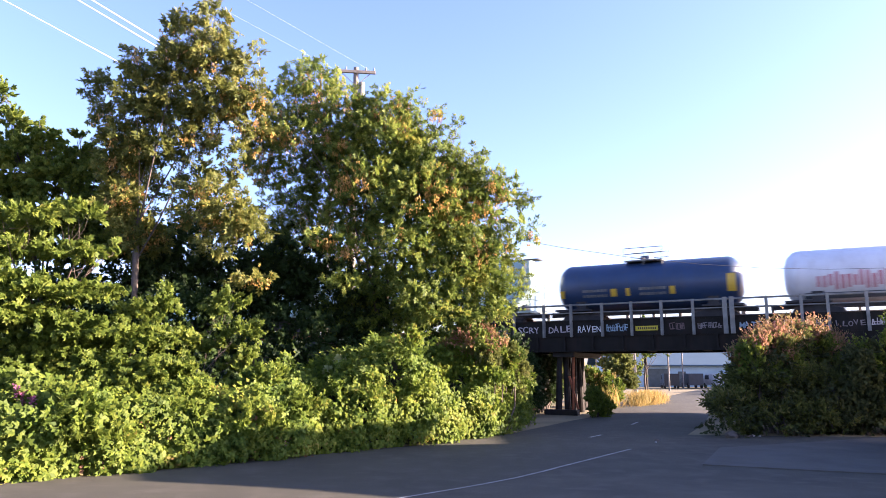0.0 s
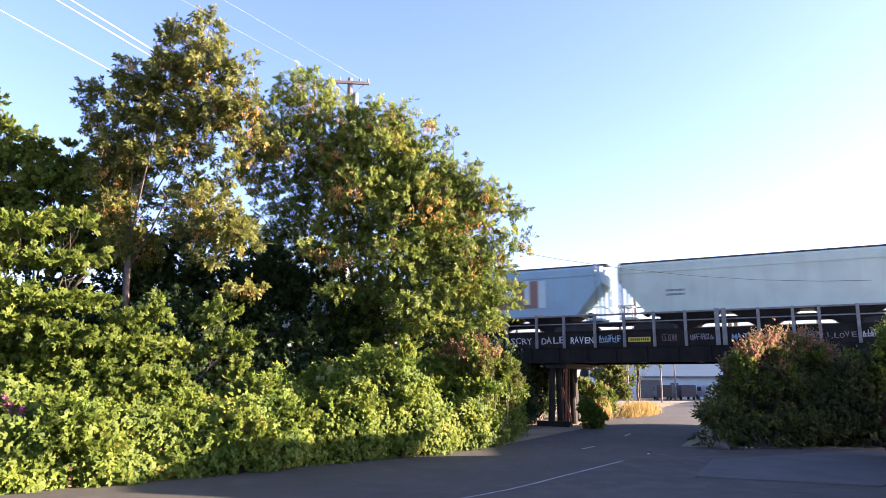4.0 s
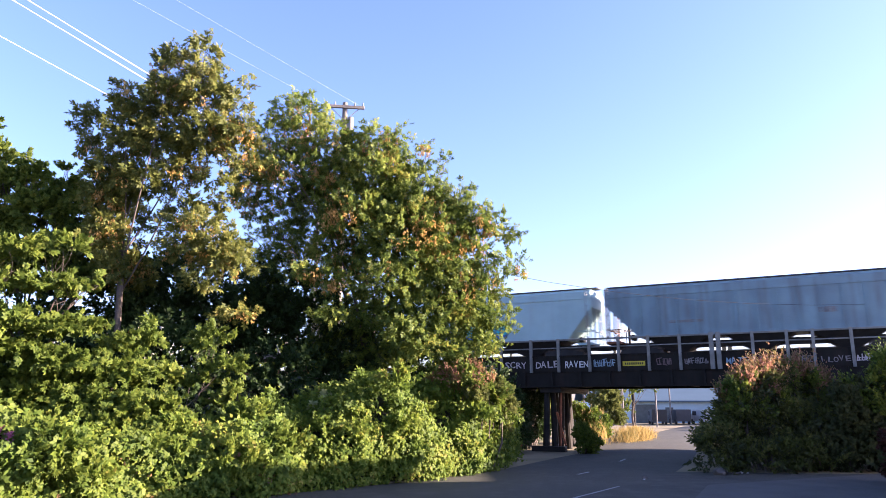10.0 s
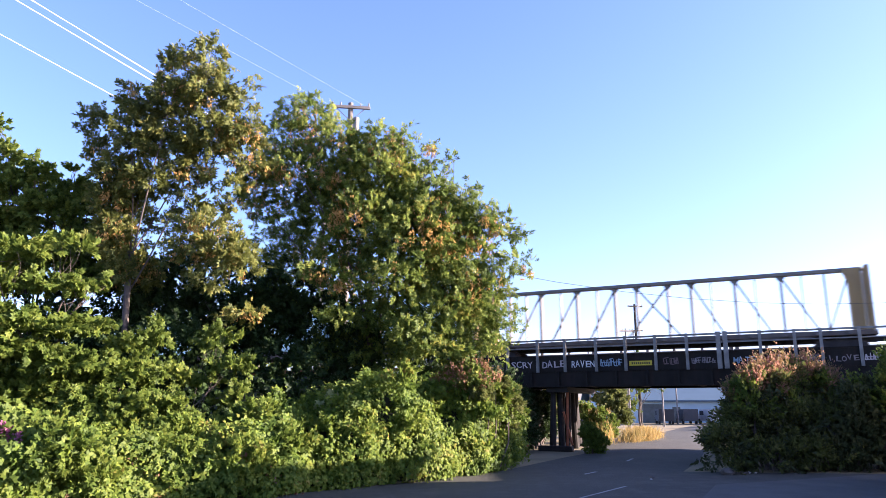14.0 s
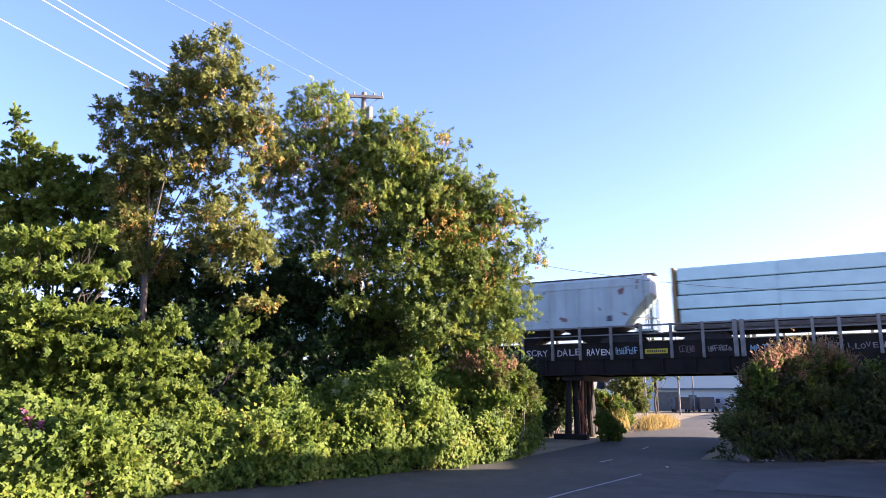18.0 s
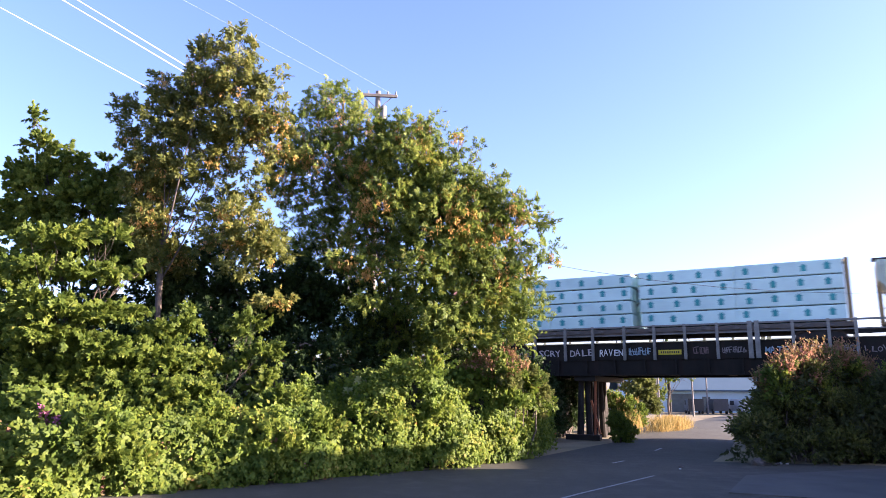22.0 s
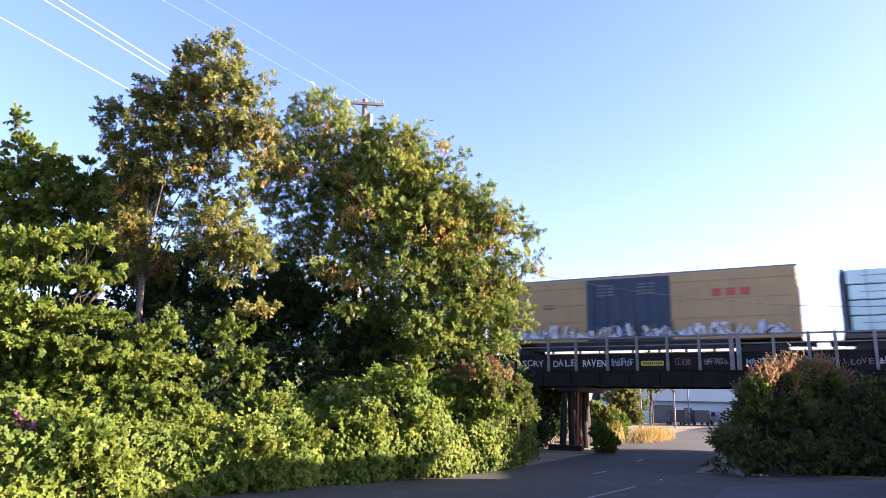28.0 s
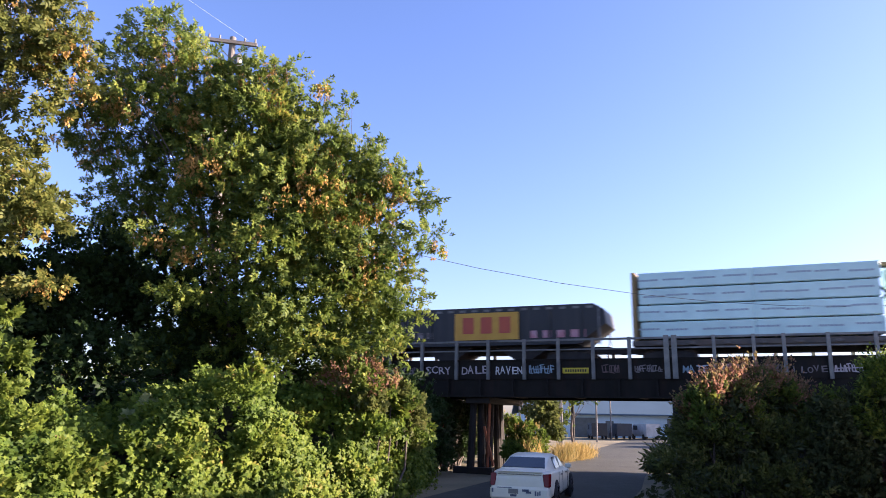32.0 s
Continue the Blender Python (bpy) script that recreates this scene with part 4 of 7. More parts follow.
tall = tree("tall_tree", "tall thin-crowned boxelder with drooping leaves, dry seeds and sky gaps", TALL, (-12.0, 26.5, 0), 0.15, (-12.4, 26.9, 8.5), LEAF_TALL, 1900, 7, 0.5, 0.28, PINNATE, 5, 0.85, 0.0, 0, -0.85, trim=0.06)
seed_bunches("dry_seed", [(x + 12.0, y - 26.5, z, rx, ry, rz) for x, y, z, rx, ry, rz in TALL], 480, LEAF_SEED, tall, 0.0)
SHADED = [(-19.35, 28.5, 14.41, 0.26, 0.45, 0.59), (-18.84, 28.5, 13.1, 0.86, 0.86, 0.63), (-17.34, 28.5, 12.16, 0.73, 0.73, 0.67), (-17.58, 28.5, 12.93, 0.17, 0.45, 0.28), (-15.8, 28.5, 11.54, 0.82, 0.82, 0.76), (-15.82, 28.5, 12.45, 0.14, 0.45, 0.22), (-15.0, 28.5, 10.83, 0.7, 0.7, 0.64), (-18.5, 28.5, 11.49, 1.7, 1.7, 1.08), (-16.67, 28.5, 10.47, 1.64, 1.64, 1.04), (-14.85, 28.5, 9.29, 1.16, 1.16, 0.9), (-19.02, 28.5, 9.74, 1.69, 1.69, 1.13), (-16.66, 28, 8.52, 2.13, 1.9, 0.91), (-14.44, 28, 7.56, 1.28, 1.28, 0.87), (-17.97, 28, 7.58, 1.9, 1.9, 0.81)]
LEFT = [(-12.73, 20.21, 7.06, 1.17, 0.94, 0.22), (-11.67, 21.06, 7.42, 0.87, 0.7, 0.18), (-12.89, 20.09, 6.15, 1.09, 0.87, 0.24), (-11.71, 21.03, 6.13, 1.06, 0.85, 0.24), (-10.81, 21.75, 6.39, 0.51, 0.45, 0.18), (-12.21, 20.63, 4.87, 1.63, 1.3, 0.27), (-12.94, 20.05, 5.18, 0.89, 0.72, 0.25), (-11.0, 21.6, 4.97, 0.75, 0.6, 0.26), (-12.5, 20.4, 4.15, 1.27, 1.02, 0.25), (-11.42, 21.26, 3.8, 1.25, 1.0, 0.32), (-10.07, 22.35, 4.35, 0.59, 0.47, 0.36), (-9.4, 22.88, 4.76, 0.32, 0.48, 0.52), (-10.13, 22.3, 3.6, 1.06, 0.85, 0.4), (-9.19, 23.05, 3.57, 0.72, 0.57, 0.36), (-8.49, 23.61, 3.39, 0.37, 0.51, 0.37)]
LEFT += [(-13.37, 21.4, 3.4, 0.98, 0.98, 0.24), (-10.51, 21.4, 2.72, 1.08, 1.08, 0.35), (-9.2, 21.6, 2.55, 0.87, 0.87, 0.34), (-15.79, 22.6, 6.26, 1.12, 1.12, 0.67), (-14.86, 21.6, 4.32, 1.06, 1.06, 0.64), (-12.82, 21.2, 2.76, 1.2, 1.2, 0.36), (-11.7, 21.6, 3.13, 0.99, 0.99, 0.28), (-12.9, 20.6, 2.19, 0.98, 0.98, 0.31), (-11.5, 20.8, 2.13, 1.15, 1.15, 0.34), (-10.09, 21.2, 2.01, 1.04, 1.04, 0.34), (-8.72, 21.6, 1.91, 0.75, 0.75, 0.34), (-8.4, 22, 2.58, 0.46, 0.6, 0.34)]
tree("maple_tree", "dark shaded maple standing behind the hedge", SHADED, (-17.0, 28.8, 0), 0.2, (-17.0, 28.8, 5.5), LEAF_MAPLE, 1500, 11, 0.5, 0.155, PALMATE, 9, 0.5, 0.0, 300, -0.7, 0.3, 1.0, 0.14)
tree("maple_tree", "dense young maple with layered sprays of bright green leaves", LEFT, (-12.6, 22.3, 0), 0.13, (-12.8, 22, 4.5), LEAF_MAPLE, 2100, 10, 0.5, 0.155, PALMATE, 5, 0.4, 0.0, 0, -0.6, 0.1, 1.0, 0.04)
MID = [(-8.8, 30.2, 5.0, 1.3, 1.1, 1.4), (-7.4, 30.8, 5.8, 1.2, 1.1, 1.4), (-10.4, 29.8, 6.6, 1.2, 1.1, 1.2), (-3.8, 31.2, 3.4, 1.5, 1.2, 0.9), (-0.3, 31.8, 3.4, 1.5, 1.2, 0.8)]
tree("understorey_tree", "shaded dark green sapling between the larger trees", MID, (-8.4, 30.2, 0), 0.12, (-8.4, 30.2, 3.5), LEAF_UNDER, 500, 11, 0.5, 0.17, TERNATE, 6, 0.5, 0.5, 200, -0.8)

SAPLING = [(-7.56, 24, 4.95, 0.53, 0.53, 0.16), (-8.07, 24, 4.62, 0.41, 0.45, 0.14), (-7.21, 24, 3.89, 0.49, 0.49, 0.24), (-7.77, 24, 3.47, 0.37, 0.45, 0.14), (-7.09, 24, 3.02, 0.24, 0.45, 0.2), (-7.38, 24, 2.72, 0.24, 0.45, 0.14)]
tree("maple_sapling", "slender bright green maple sapling growing out of the hedge", SAPLING, (-8.4, 23.9, 0), 0.06, (-8.4, 23.9, 2.6), LEAF_MAPLE, 130, 10, 0.5, 0.15, PALMATE, 5, 0.5, 0.5, 0, -0.8)

# undergrowth behind the hedge, its shade painted into the leaf colour
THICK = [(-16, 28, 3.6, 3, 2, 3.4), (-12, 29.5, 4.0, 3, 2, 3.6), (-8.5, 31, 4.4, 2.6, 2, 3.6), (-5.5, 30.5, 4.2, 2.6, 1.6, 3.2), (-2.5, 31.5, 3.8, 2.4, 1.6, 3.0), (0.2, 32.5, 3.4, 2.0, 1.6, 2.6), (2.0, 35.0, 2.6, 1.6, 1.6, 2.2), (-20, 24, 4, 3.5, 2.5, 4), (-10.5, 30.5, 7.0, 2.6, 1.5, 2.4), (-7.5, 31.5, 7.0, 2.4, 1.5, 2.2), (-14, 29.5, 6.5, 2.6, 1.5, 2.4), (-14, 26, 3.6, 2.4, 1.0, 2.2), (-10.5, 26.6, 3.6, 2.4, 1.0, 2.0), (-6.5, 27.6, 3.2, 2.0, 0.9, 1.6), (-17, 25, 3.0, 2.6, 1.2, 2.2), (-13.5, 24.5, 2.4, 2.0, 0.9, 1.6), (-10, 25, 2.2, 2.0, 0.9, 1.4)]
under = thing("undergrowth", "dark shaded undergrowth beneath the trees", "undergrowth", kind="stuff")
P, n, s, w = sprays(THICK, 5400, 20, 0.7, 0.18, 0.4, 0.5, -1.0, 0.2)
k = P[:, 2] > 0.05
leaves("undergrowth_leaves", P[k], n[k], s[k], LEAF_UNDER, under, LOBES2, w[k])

# ---- roadside bank of brambles and ivy ----
FOOT = [(-22.0, 6.0), (-16.0, 11.5), (-10.6, 16.5), (-8.1, 18.8), (-5.6, 21.1), (-3.2, 23.3), (-0.9, 25.5), (2.3, 29.2), (3.1, 33.6), (3.4, 37.2)]
CREST = [2.4, 2.3, 1.9, 1.25, 1.75, 2.2, 2.7, 2.6, 2.4, 2.5]
fo = np.array(FOOT)
seg = np.r_[0, np.cumsum(np.linalg.norm(np.diff(fo, axis=0), axis=1))]


def bank_point(u, v):
    """u along the foot, v from the road edge (0) up to the crest (1) and back (2)."""
    x, y = np.interp(u, seg, fo[:, 0]), np.interp(u, seg, fo[:, 1])
    h = np.interp(u, seg, np.array(CREST))
    dx, dy = np.gradient(x, u), np.gradient(y, u)
    ln = np.hypot(dx, dy)
    nx, ny = -dy / ln, dx / ln
    lump = np.array([0.8 * noise.noise((a * 0.42, b * 1.2, 3.1)) + 0.55 * noise.noise((a * 0.85, b * 0.7, 9.4)) + 0.4 * noise.noise((a * 1.3, b * 3.0, 7.7)) for a, b in zip(u, v)])
    rise = np.where(v < 1, np.sin(np.minimum(v, 1) * 1.571) ** 0.8, 1.0)
    back = np.where(v < 1, 0.25 + 1.7 * v ** 1.5, 1.95 + 2.2 * (v - 1)) - lump * 1.5 * np.minimum(1, 0.4 + v)
    z = h * rise * (1 + 0.62 * lump * np.minimum(1, v * 1.5))
    return np.stack([x + nx * back, y + ny * back, np.maximum(z, 0.03)], 1), nx, ny


# near-black earth sheet: paints shade into the pockets between the bank's leaves
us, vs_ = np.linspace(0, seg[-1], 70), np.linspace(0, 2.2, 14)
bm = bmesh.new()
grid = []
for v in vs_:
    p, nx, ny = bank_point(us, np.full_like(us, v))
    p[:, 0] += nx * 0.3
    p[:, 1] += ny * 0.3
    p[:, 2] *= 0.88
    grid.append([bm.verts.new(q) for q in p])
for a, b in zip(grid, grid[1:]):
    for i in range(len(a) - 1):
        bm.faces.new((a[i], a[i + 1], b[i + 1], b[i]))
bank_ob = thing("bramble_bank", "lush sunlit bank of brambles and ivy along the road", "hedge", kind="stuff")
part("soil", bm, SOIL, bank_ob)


def bank_leaves(name, count, per, u0, u1, size, material, shape=LOBES2, vmax=1.7, lift=0.05, length=0.5):
    u = np.sort(rng.uniform(u0, u1, count))
    v = rng.uniform(0, vmax, count)
    full = np.array([b < 0.4 or noise.noise((a * 1.1, b * 2.6, 21.0)) > -0.04 for a, b in zip(u, v)])
    u, v = u[full], v[full]
    count = len(u)
    p, nx, ny = bank_point(u, v)
    out = unit(np.stack([-nx, -ny, 0.35 + 0.6 * v], 1) + rng.normal(size=(count, 3)) * 0.3)
    m = count * per
    A = np.repeat(out, per, 0)
    f = rng.random((m, 1))
    ln = np.repeat(length * (0.4 + 1.1 * rng.random(count)), per)[:, None]
    sd = unit(rng.normal(size=(m, 3)))
    P = np.repeat(p, per, 0) + A * (f * ln + lift) + sd * 0.2 * length
    P[:, 2] = np.maximum(P[:, 2] - 0.35 * (f * ln)[:, 0] ** 2, 0.03)
    nrm = unit(A * 0.4 + np.array([0.75, -0.45, 0.25]) + np.repeat(rng.normal(size=(count, 3)), per, 0) * 0.35 + rng.normal(size=(m, 3)) * 0.36)
    leaves(name, P, nrm, size * (0.6 + 0.8 * rng.random(m)), material, bank_ob, shape, A * 0.4 + sd + np.array([0, 0, -0.5]))


bank_leaves("vine_leaves", 2600, 14, 0, 21, 0.14, LEAF_MAPLE, LOBES3, 1.8, 0.05, 0.7)
bank_leaves("bramble_leaves", 4300, 15, 8, seg[-1], 0.17, LEAF_HEDGE, TERNATE, 1.7, 0.05, 0.55)
bank_leaves("ivy_leaves", 3000, 14, 10, seg[-1], 0.12, LEAF_HEDGE, LOBES2)
bank_leaves("low_vine_leaves", 700, 14, 0, 16, 0.14, LEAF_MAPLE, LOBES3, 0.4, 0.05, 0.5)
bank_leaves("low_leaves", 1500, 16, 0, seg[-1], 0.17, LEAF_HEDGE, TERNATE, 0.45, 0.05, 0.5)
# mounds of leaves that stand out of the bank
mu, mv = rng.uniform(2, seg[-1] - 1, 85), rng.uniform(0.15, 1.25, 85)
order = np.argsort(mu)
mp, mx_, my_ = bank_point(mu[order], mv[order])
mounds = [(p[0] - nx_ * 0.15, p[1] - ny_ * 0.15, p[2] - 0.05, r_, r_, r_ * 0.75) for p, nx_, ny_, r_ in zip(mp, mx_, my_, rng.uniform(0.35, 0.85, 85))]
for nm_, a_, b_, mm_, sz_ in (("mound_leaves", 0, 45, LEAF_MAPLE, 0.19), ("bramble_mounds", 30, 85, LEAF_HEDGE, 0.17)):
    P, n, s, w = sprays(mounds[a_:b_], (b_ - a_) * 30, 15, 0.5, sz_, 0.5, 0.5, -0.4, 0.3)
    k = P[:, 2] > 0.03
    leaves(nm_, P[k], n[k], s[k], mm_, bank_ob, TERNATE, w[k])
bank_leaves("dry_leaves", 60, 30, 14, 26, 0.13, LEAF_DRY, LOBES2, 0.12, 0.0, 0.2)
bank_leaves("withered_leaves", 110, 14, 6, 24, 0.12, LEAF_PINK, LOBES2, 1.0, 0.12, 0.45)
bank_leaves("blossom", 24, 16, 8, 24, 0.07, BLOOM, LOBES2, 1.2, 0.2, 0.2)

LEAF_PALE = leaf_mat("leaf_pale", [(0.0, (0.16, 0.20, 0.07)), (0.6, (0.28, 0.31, 0.12)), (1.0, (0.46, 0.45, 0.24))], 0.4, 0.4)
P, n, s, w = sprays([(-3.8, 24.6, 2.55, 0.5, 0.4, 0.35), (-3.2, 24.5, 2.2, 0.5, 0.4, 0.4), (-2.5, 24.9, 1.9, 0.5, 0.4, 0.4)], 70, 9, 0.45, 0.17, 0.6, 0.0, -0.6, 0.2)
leaves("pale_vine", P, n, s, LEAF_PALE, bank_ob, PALMATE, w)
for x, y, z in ((-10.6, 17.3, 2.1), (-10.15, 17.2, 1.85), (-10.5, 17.4, 1.95), (-10.1, 17.2, 1.2), (-9.6, 17.6, 1.5)):
    k = rng.random(60)
    P = np.stack([x + rng.normal(0, 0.035, 60), y + rng.normal(0, 0.035, 60), z + 0.32 * (k - 0.5)], 1)
    leaves("flower_spike", P, rng.normal(size=(60, 3)), 0.05 + 0.03 * rng.random(60), BLOOM, bank_ob, LOBES2)


def shrub(name, label, lobes, material, count, per, length, size, shape=LOBES2, top=None, category="bush", droop=0.2, inner=None):
    lo = min(z - rz for _, _, z, _, _, rz in lobes)
    x0, y0 = lobes[0][0], lobes[0][1]
    t = thing(name, label, category, pose(x0, y0, 0))
    lb = [(x - x0, y - y0, z, rx, ry, rz) for x, y, z, rx, ry, rz in lobes]
    for l in lb:
        for k in range(3):
            bm = bmesh.new()
            end = Vector(l[:3]) + Vector(unit(rng.normal(size=(1, 3)))[0]) * l[3] * 0.35
            limb(bm, (l[0] * 0.8 + rng.normal() * 0.15, l[1] * 0.8, -0.05), end, 0.05, 0.015, 0.5, 3, 5)
            part("stem", bm, BARK, t)
    P, n, s, w = sprays(lb, count, per, length, size, droop, 0.36, -1.0, 0.4)
    k = P[:, 2] > 0.02
    leaves("foliage", P[k], n[k], s[k], material, t, shape, w[k])
    # inner leaves default to LEAF_DARK: shade painted into the bush's inside
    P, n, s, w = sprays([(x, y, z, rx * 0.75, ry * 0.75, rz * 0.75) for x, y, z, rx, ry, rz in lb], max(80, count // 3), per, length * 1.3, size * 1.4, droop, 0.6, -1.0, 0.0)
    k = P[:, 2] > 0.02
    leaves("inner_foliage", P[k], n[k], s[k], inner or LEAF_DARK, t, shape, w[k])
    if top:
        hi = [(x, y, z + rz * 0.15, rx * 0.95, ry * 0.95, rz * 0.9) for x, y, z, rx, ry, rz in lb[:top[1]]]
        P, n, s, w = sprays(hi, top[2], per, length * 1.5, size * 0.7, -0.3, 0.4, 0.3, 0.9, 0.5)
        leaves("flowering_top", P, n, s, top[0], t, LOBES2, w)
        # paler leaves over the upper lobes paint sunlight onto the crown
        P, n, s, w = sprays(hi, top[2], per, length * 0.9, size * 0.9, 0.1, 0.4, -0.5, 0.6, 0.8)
        leaves("sun_painted_leaves", P, n, s, LEAF_ELDER, t, LOBES2, w)
    return t


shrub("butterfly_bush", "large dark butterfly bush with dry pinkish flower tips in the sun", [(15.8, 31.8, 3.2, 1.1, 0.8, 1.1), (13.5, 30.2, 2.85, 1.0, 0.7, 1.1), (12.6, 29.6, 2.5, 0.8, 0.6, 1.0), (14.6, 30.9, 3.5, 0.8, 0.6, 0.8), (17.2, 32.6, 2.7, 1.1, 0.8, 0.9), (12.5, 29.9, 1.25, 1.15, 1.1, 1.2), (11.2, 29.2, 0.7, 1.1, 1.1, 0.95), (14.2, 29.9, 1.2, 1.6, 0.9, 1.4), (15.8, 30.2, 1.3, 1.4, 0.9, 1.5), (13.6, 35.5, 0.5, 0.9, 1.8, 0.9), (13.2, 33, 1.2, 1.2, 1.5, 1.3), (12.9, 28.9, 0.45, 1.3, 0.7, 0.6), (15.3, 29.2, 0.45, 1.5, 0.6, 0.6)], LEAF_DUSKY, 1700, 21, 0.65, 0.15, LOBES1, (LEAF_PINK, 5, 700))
# green bush: its bramble-coloured top leaves stand for sunlight, not flowers
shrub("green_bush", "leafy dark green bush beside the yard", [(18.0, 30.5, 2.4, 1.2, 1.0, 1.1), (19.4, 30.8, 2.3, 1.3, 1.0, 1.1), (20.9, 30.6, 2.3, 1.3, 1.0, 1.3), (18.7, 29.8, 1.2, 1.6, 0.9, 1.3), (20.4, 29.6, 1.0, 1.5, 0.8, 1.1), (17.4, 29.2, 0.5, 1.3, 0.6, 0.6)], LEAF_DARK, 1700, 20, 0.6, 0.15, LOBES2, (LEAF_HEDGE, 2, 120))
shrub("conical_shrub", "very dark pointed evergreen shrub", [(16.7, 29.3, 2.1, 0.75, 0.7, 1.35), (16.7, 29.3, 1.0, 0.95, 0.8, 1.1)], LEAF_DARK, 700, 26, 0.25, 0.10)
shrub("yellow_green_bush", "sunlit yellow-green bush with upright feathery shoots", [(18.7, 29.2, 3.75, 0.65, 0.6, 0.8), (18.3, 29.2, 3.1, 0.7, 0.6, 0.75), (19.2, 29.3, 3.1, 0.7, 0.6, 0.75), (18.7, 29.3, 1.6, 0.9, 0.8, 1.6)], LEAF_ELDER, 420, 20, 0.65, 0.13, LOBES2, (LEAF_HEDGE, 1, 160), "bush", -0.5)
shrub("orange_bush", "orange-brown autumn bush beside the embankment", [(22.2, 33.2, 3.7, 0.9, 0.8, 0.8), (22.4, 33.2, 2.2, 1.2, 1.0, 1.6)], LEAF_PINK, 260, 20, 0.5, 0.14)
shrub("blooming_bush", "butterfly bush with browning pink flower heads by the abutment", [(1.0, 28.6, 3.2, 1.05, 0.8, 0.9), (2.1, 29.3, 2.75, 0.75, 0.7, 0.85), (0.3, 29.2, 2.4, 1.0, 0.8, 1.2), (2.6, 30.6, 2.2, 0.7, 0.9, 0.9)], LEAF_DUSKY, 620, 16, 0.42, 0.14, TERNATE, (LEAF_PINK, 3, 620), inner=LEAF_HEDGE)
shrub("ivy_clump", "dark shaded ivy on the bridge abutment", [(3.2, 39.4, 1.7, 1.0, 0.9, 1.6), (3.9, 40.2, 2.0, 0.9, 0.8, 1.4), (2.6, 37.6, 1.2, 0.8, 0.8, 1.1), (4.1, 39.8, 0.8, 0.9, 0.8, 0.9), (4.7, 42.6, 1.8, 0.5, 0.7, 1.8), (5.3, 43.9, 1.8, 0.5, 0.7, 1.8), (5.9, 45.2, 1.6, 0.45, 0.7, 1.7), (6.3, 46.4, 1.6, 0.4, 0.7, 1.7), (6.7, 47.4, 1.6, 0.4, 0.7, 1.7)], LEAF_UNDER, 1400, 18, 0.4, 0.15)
shrub("red_hedge", "dark red hedge at the foot of the shed", [(15.81, 24.88, 0.95, 0.6, 0.65, 0.95), (15.4, 23.97, 0.95, 0.6, 0.65, 0.95), (14.99, 23.05, 0.95, 0.6, 0.65, 0.95), (14.58, 22.14, 0.95, 0.6, 0.65, 0.95)], LEAF_RED, 420, 20, 0.22, 0.11, LOBES2, None, "hedge")
shrub("conifer_shrub", "dark clipped upright evergreen shrub", [(10.5, 13.9, 1.35, 0.8, 0.7, 1.3), (10.5, 13.9, 2.4, 0.65, 0.55, 0.8)], LEAF_DARK, 620, 24, 0.2, 0.08)
# beyond the bridge
shrub("wild_bush", "low green bush at the foot of the bridge pier", [(8.0, 39.2, 0.5, 0.55, 0.45, 0.65), (8.5, 39.6, 0.45, 0.45, 0.45, 0.5), (7.8, 39.4, 1.0, 0.4, 0.4, 0.55)], LEAF_MAPLE, 260, 18, 0.28, 0.12, LOBES2, inner=LEAF_MAPLE)
shrub("dry_bush", "sunlit bush with dry tan shoots beyond the bridge pier", [(10.0, 50.2, 1.2, 0.9, 0.8, 1.2), (11.0, 50.0, 1.0, 0.9, 0.7, 1.0), (10.6, 49.4, 0.6, 0.8, 0.6, 0.7), (9.5, 50.6, 1.9, 0.7, 0.6, 0.9), (10.5, 50.4, 1.7, 0.6, 0.6, 0.7)], LEAF_HEDGE, 560, 18, 0.35, 0.14, LOBES2, (LEAF_DRY, 4, 60), inner=LEAF_HEDGE)
shrub("wild_bush", "tall sunlit yellow-green bush between the bridge piers", [(7.8, 54, 1.2, 1.0, 0.9, 1.3), (7.7, 54.2, 2.6, 0.8, 0.8, 1.0), (6.4, 55, 2.0, 1.1, 0.9, 2.0)], LEAF_MAPLE, 420, 18, 0.4, 0.16, LOBES2, (LEAF_DRY, 2, 120), inner=LEAF_MAPLE)
tree("young_tree", "small dense green tree beyond the bridge", [(13.7, 58, 0.9, 1.1, 1.0, 0.8), (13.7, 58, 1.9, 1.35, 1.0, 1.0), (13.6, 58, 2.9, 1.1, 0.9, 0.9), (13.5, 58, 3.5, 0.5, 0.5, 0.6), (14.4, 64, 3.4, 1.5, 1.2, 1.3)], (13.6, 58, 0), 0.09, (13.6, 58, 1.4), LEAF_DUSKY, 1000, 14, 0.35, 0.17, LOBES2, 4, 0.4, 0.45, 200)
tree("street_tree", "thin street tree hanging over the far road", [(22.6, 80, 4.4, 1.6, 1.4, 1.2), (20.6, 80, 4.0, 1.3, 1.2, 1.5), (24.0, 80, 4.6, 1.4, 1.2, 1.3), (20.8, 80, 2.2, 0.8, 0.8, 0.9), (22.5, 80, 6.4, 2.6, 1.6, 1.6)], (21.8, 80, 0), 0.14, (21.9, 80, 3.2), LEAF_ELDER, 260, 18, 0.6, 0.26, LOBES2, 4, 0.6, 0.45)

# golden dry grass beyond the bridge
grass = thing("dry_grass", "tall golden dry grass on the verge beyond the bridge", "grass", pose(14.6, 54.0, 0), kind="stuff")
gn = 8000
gp = np.stack([rng.normal(0, 0.5, gn), rng.normal(0, 1.5, gn), np.zeros(gn)], 1)
gp[:, 0] += gp[:, 1] * 0.42
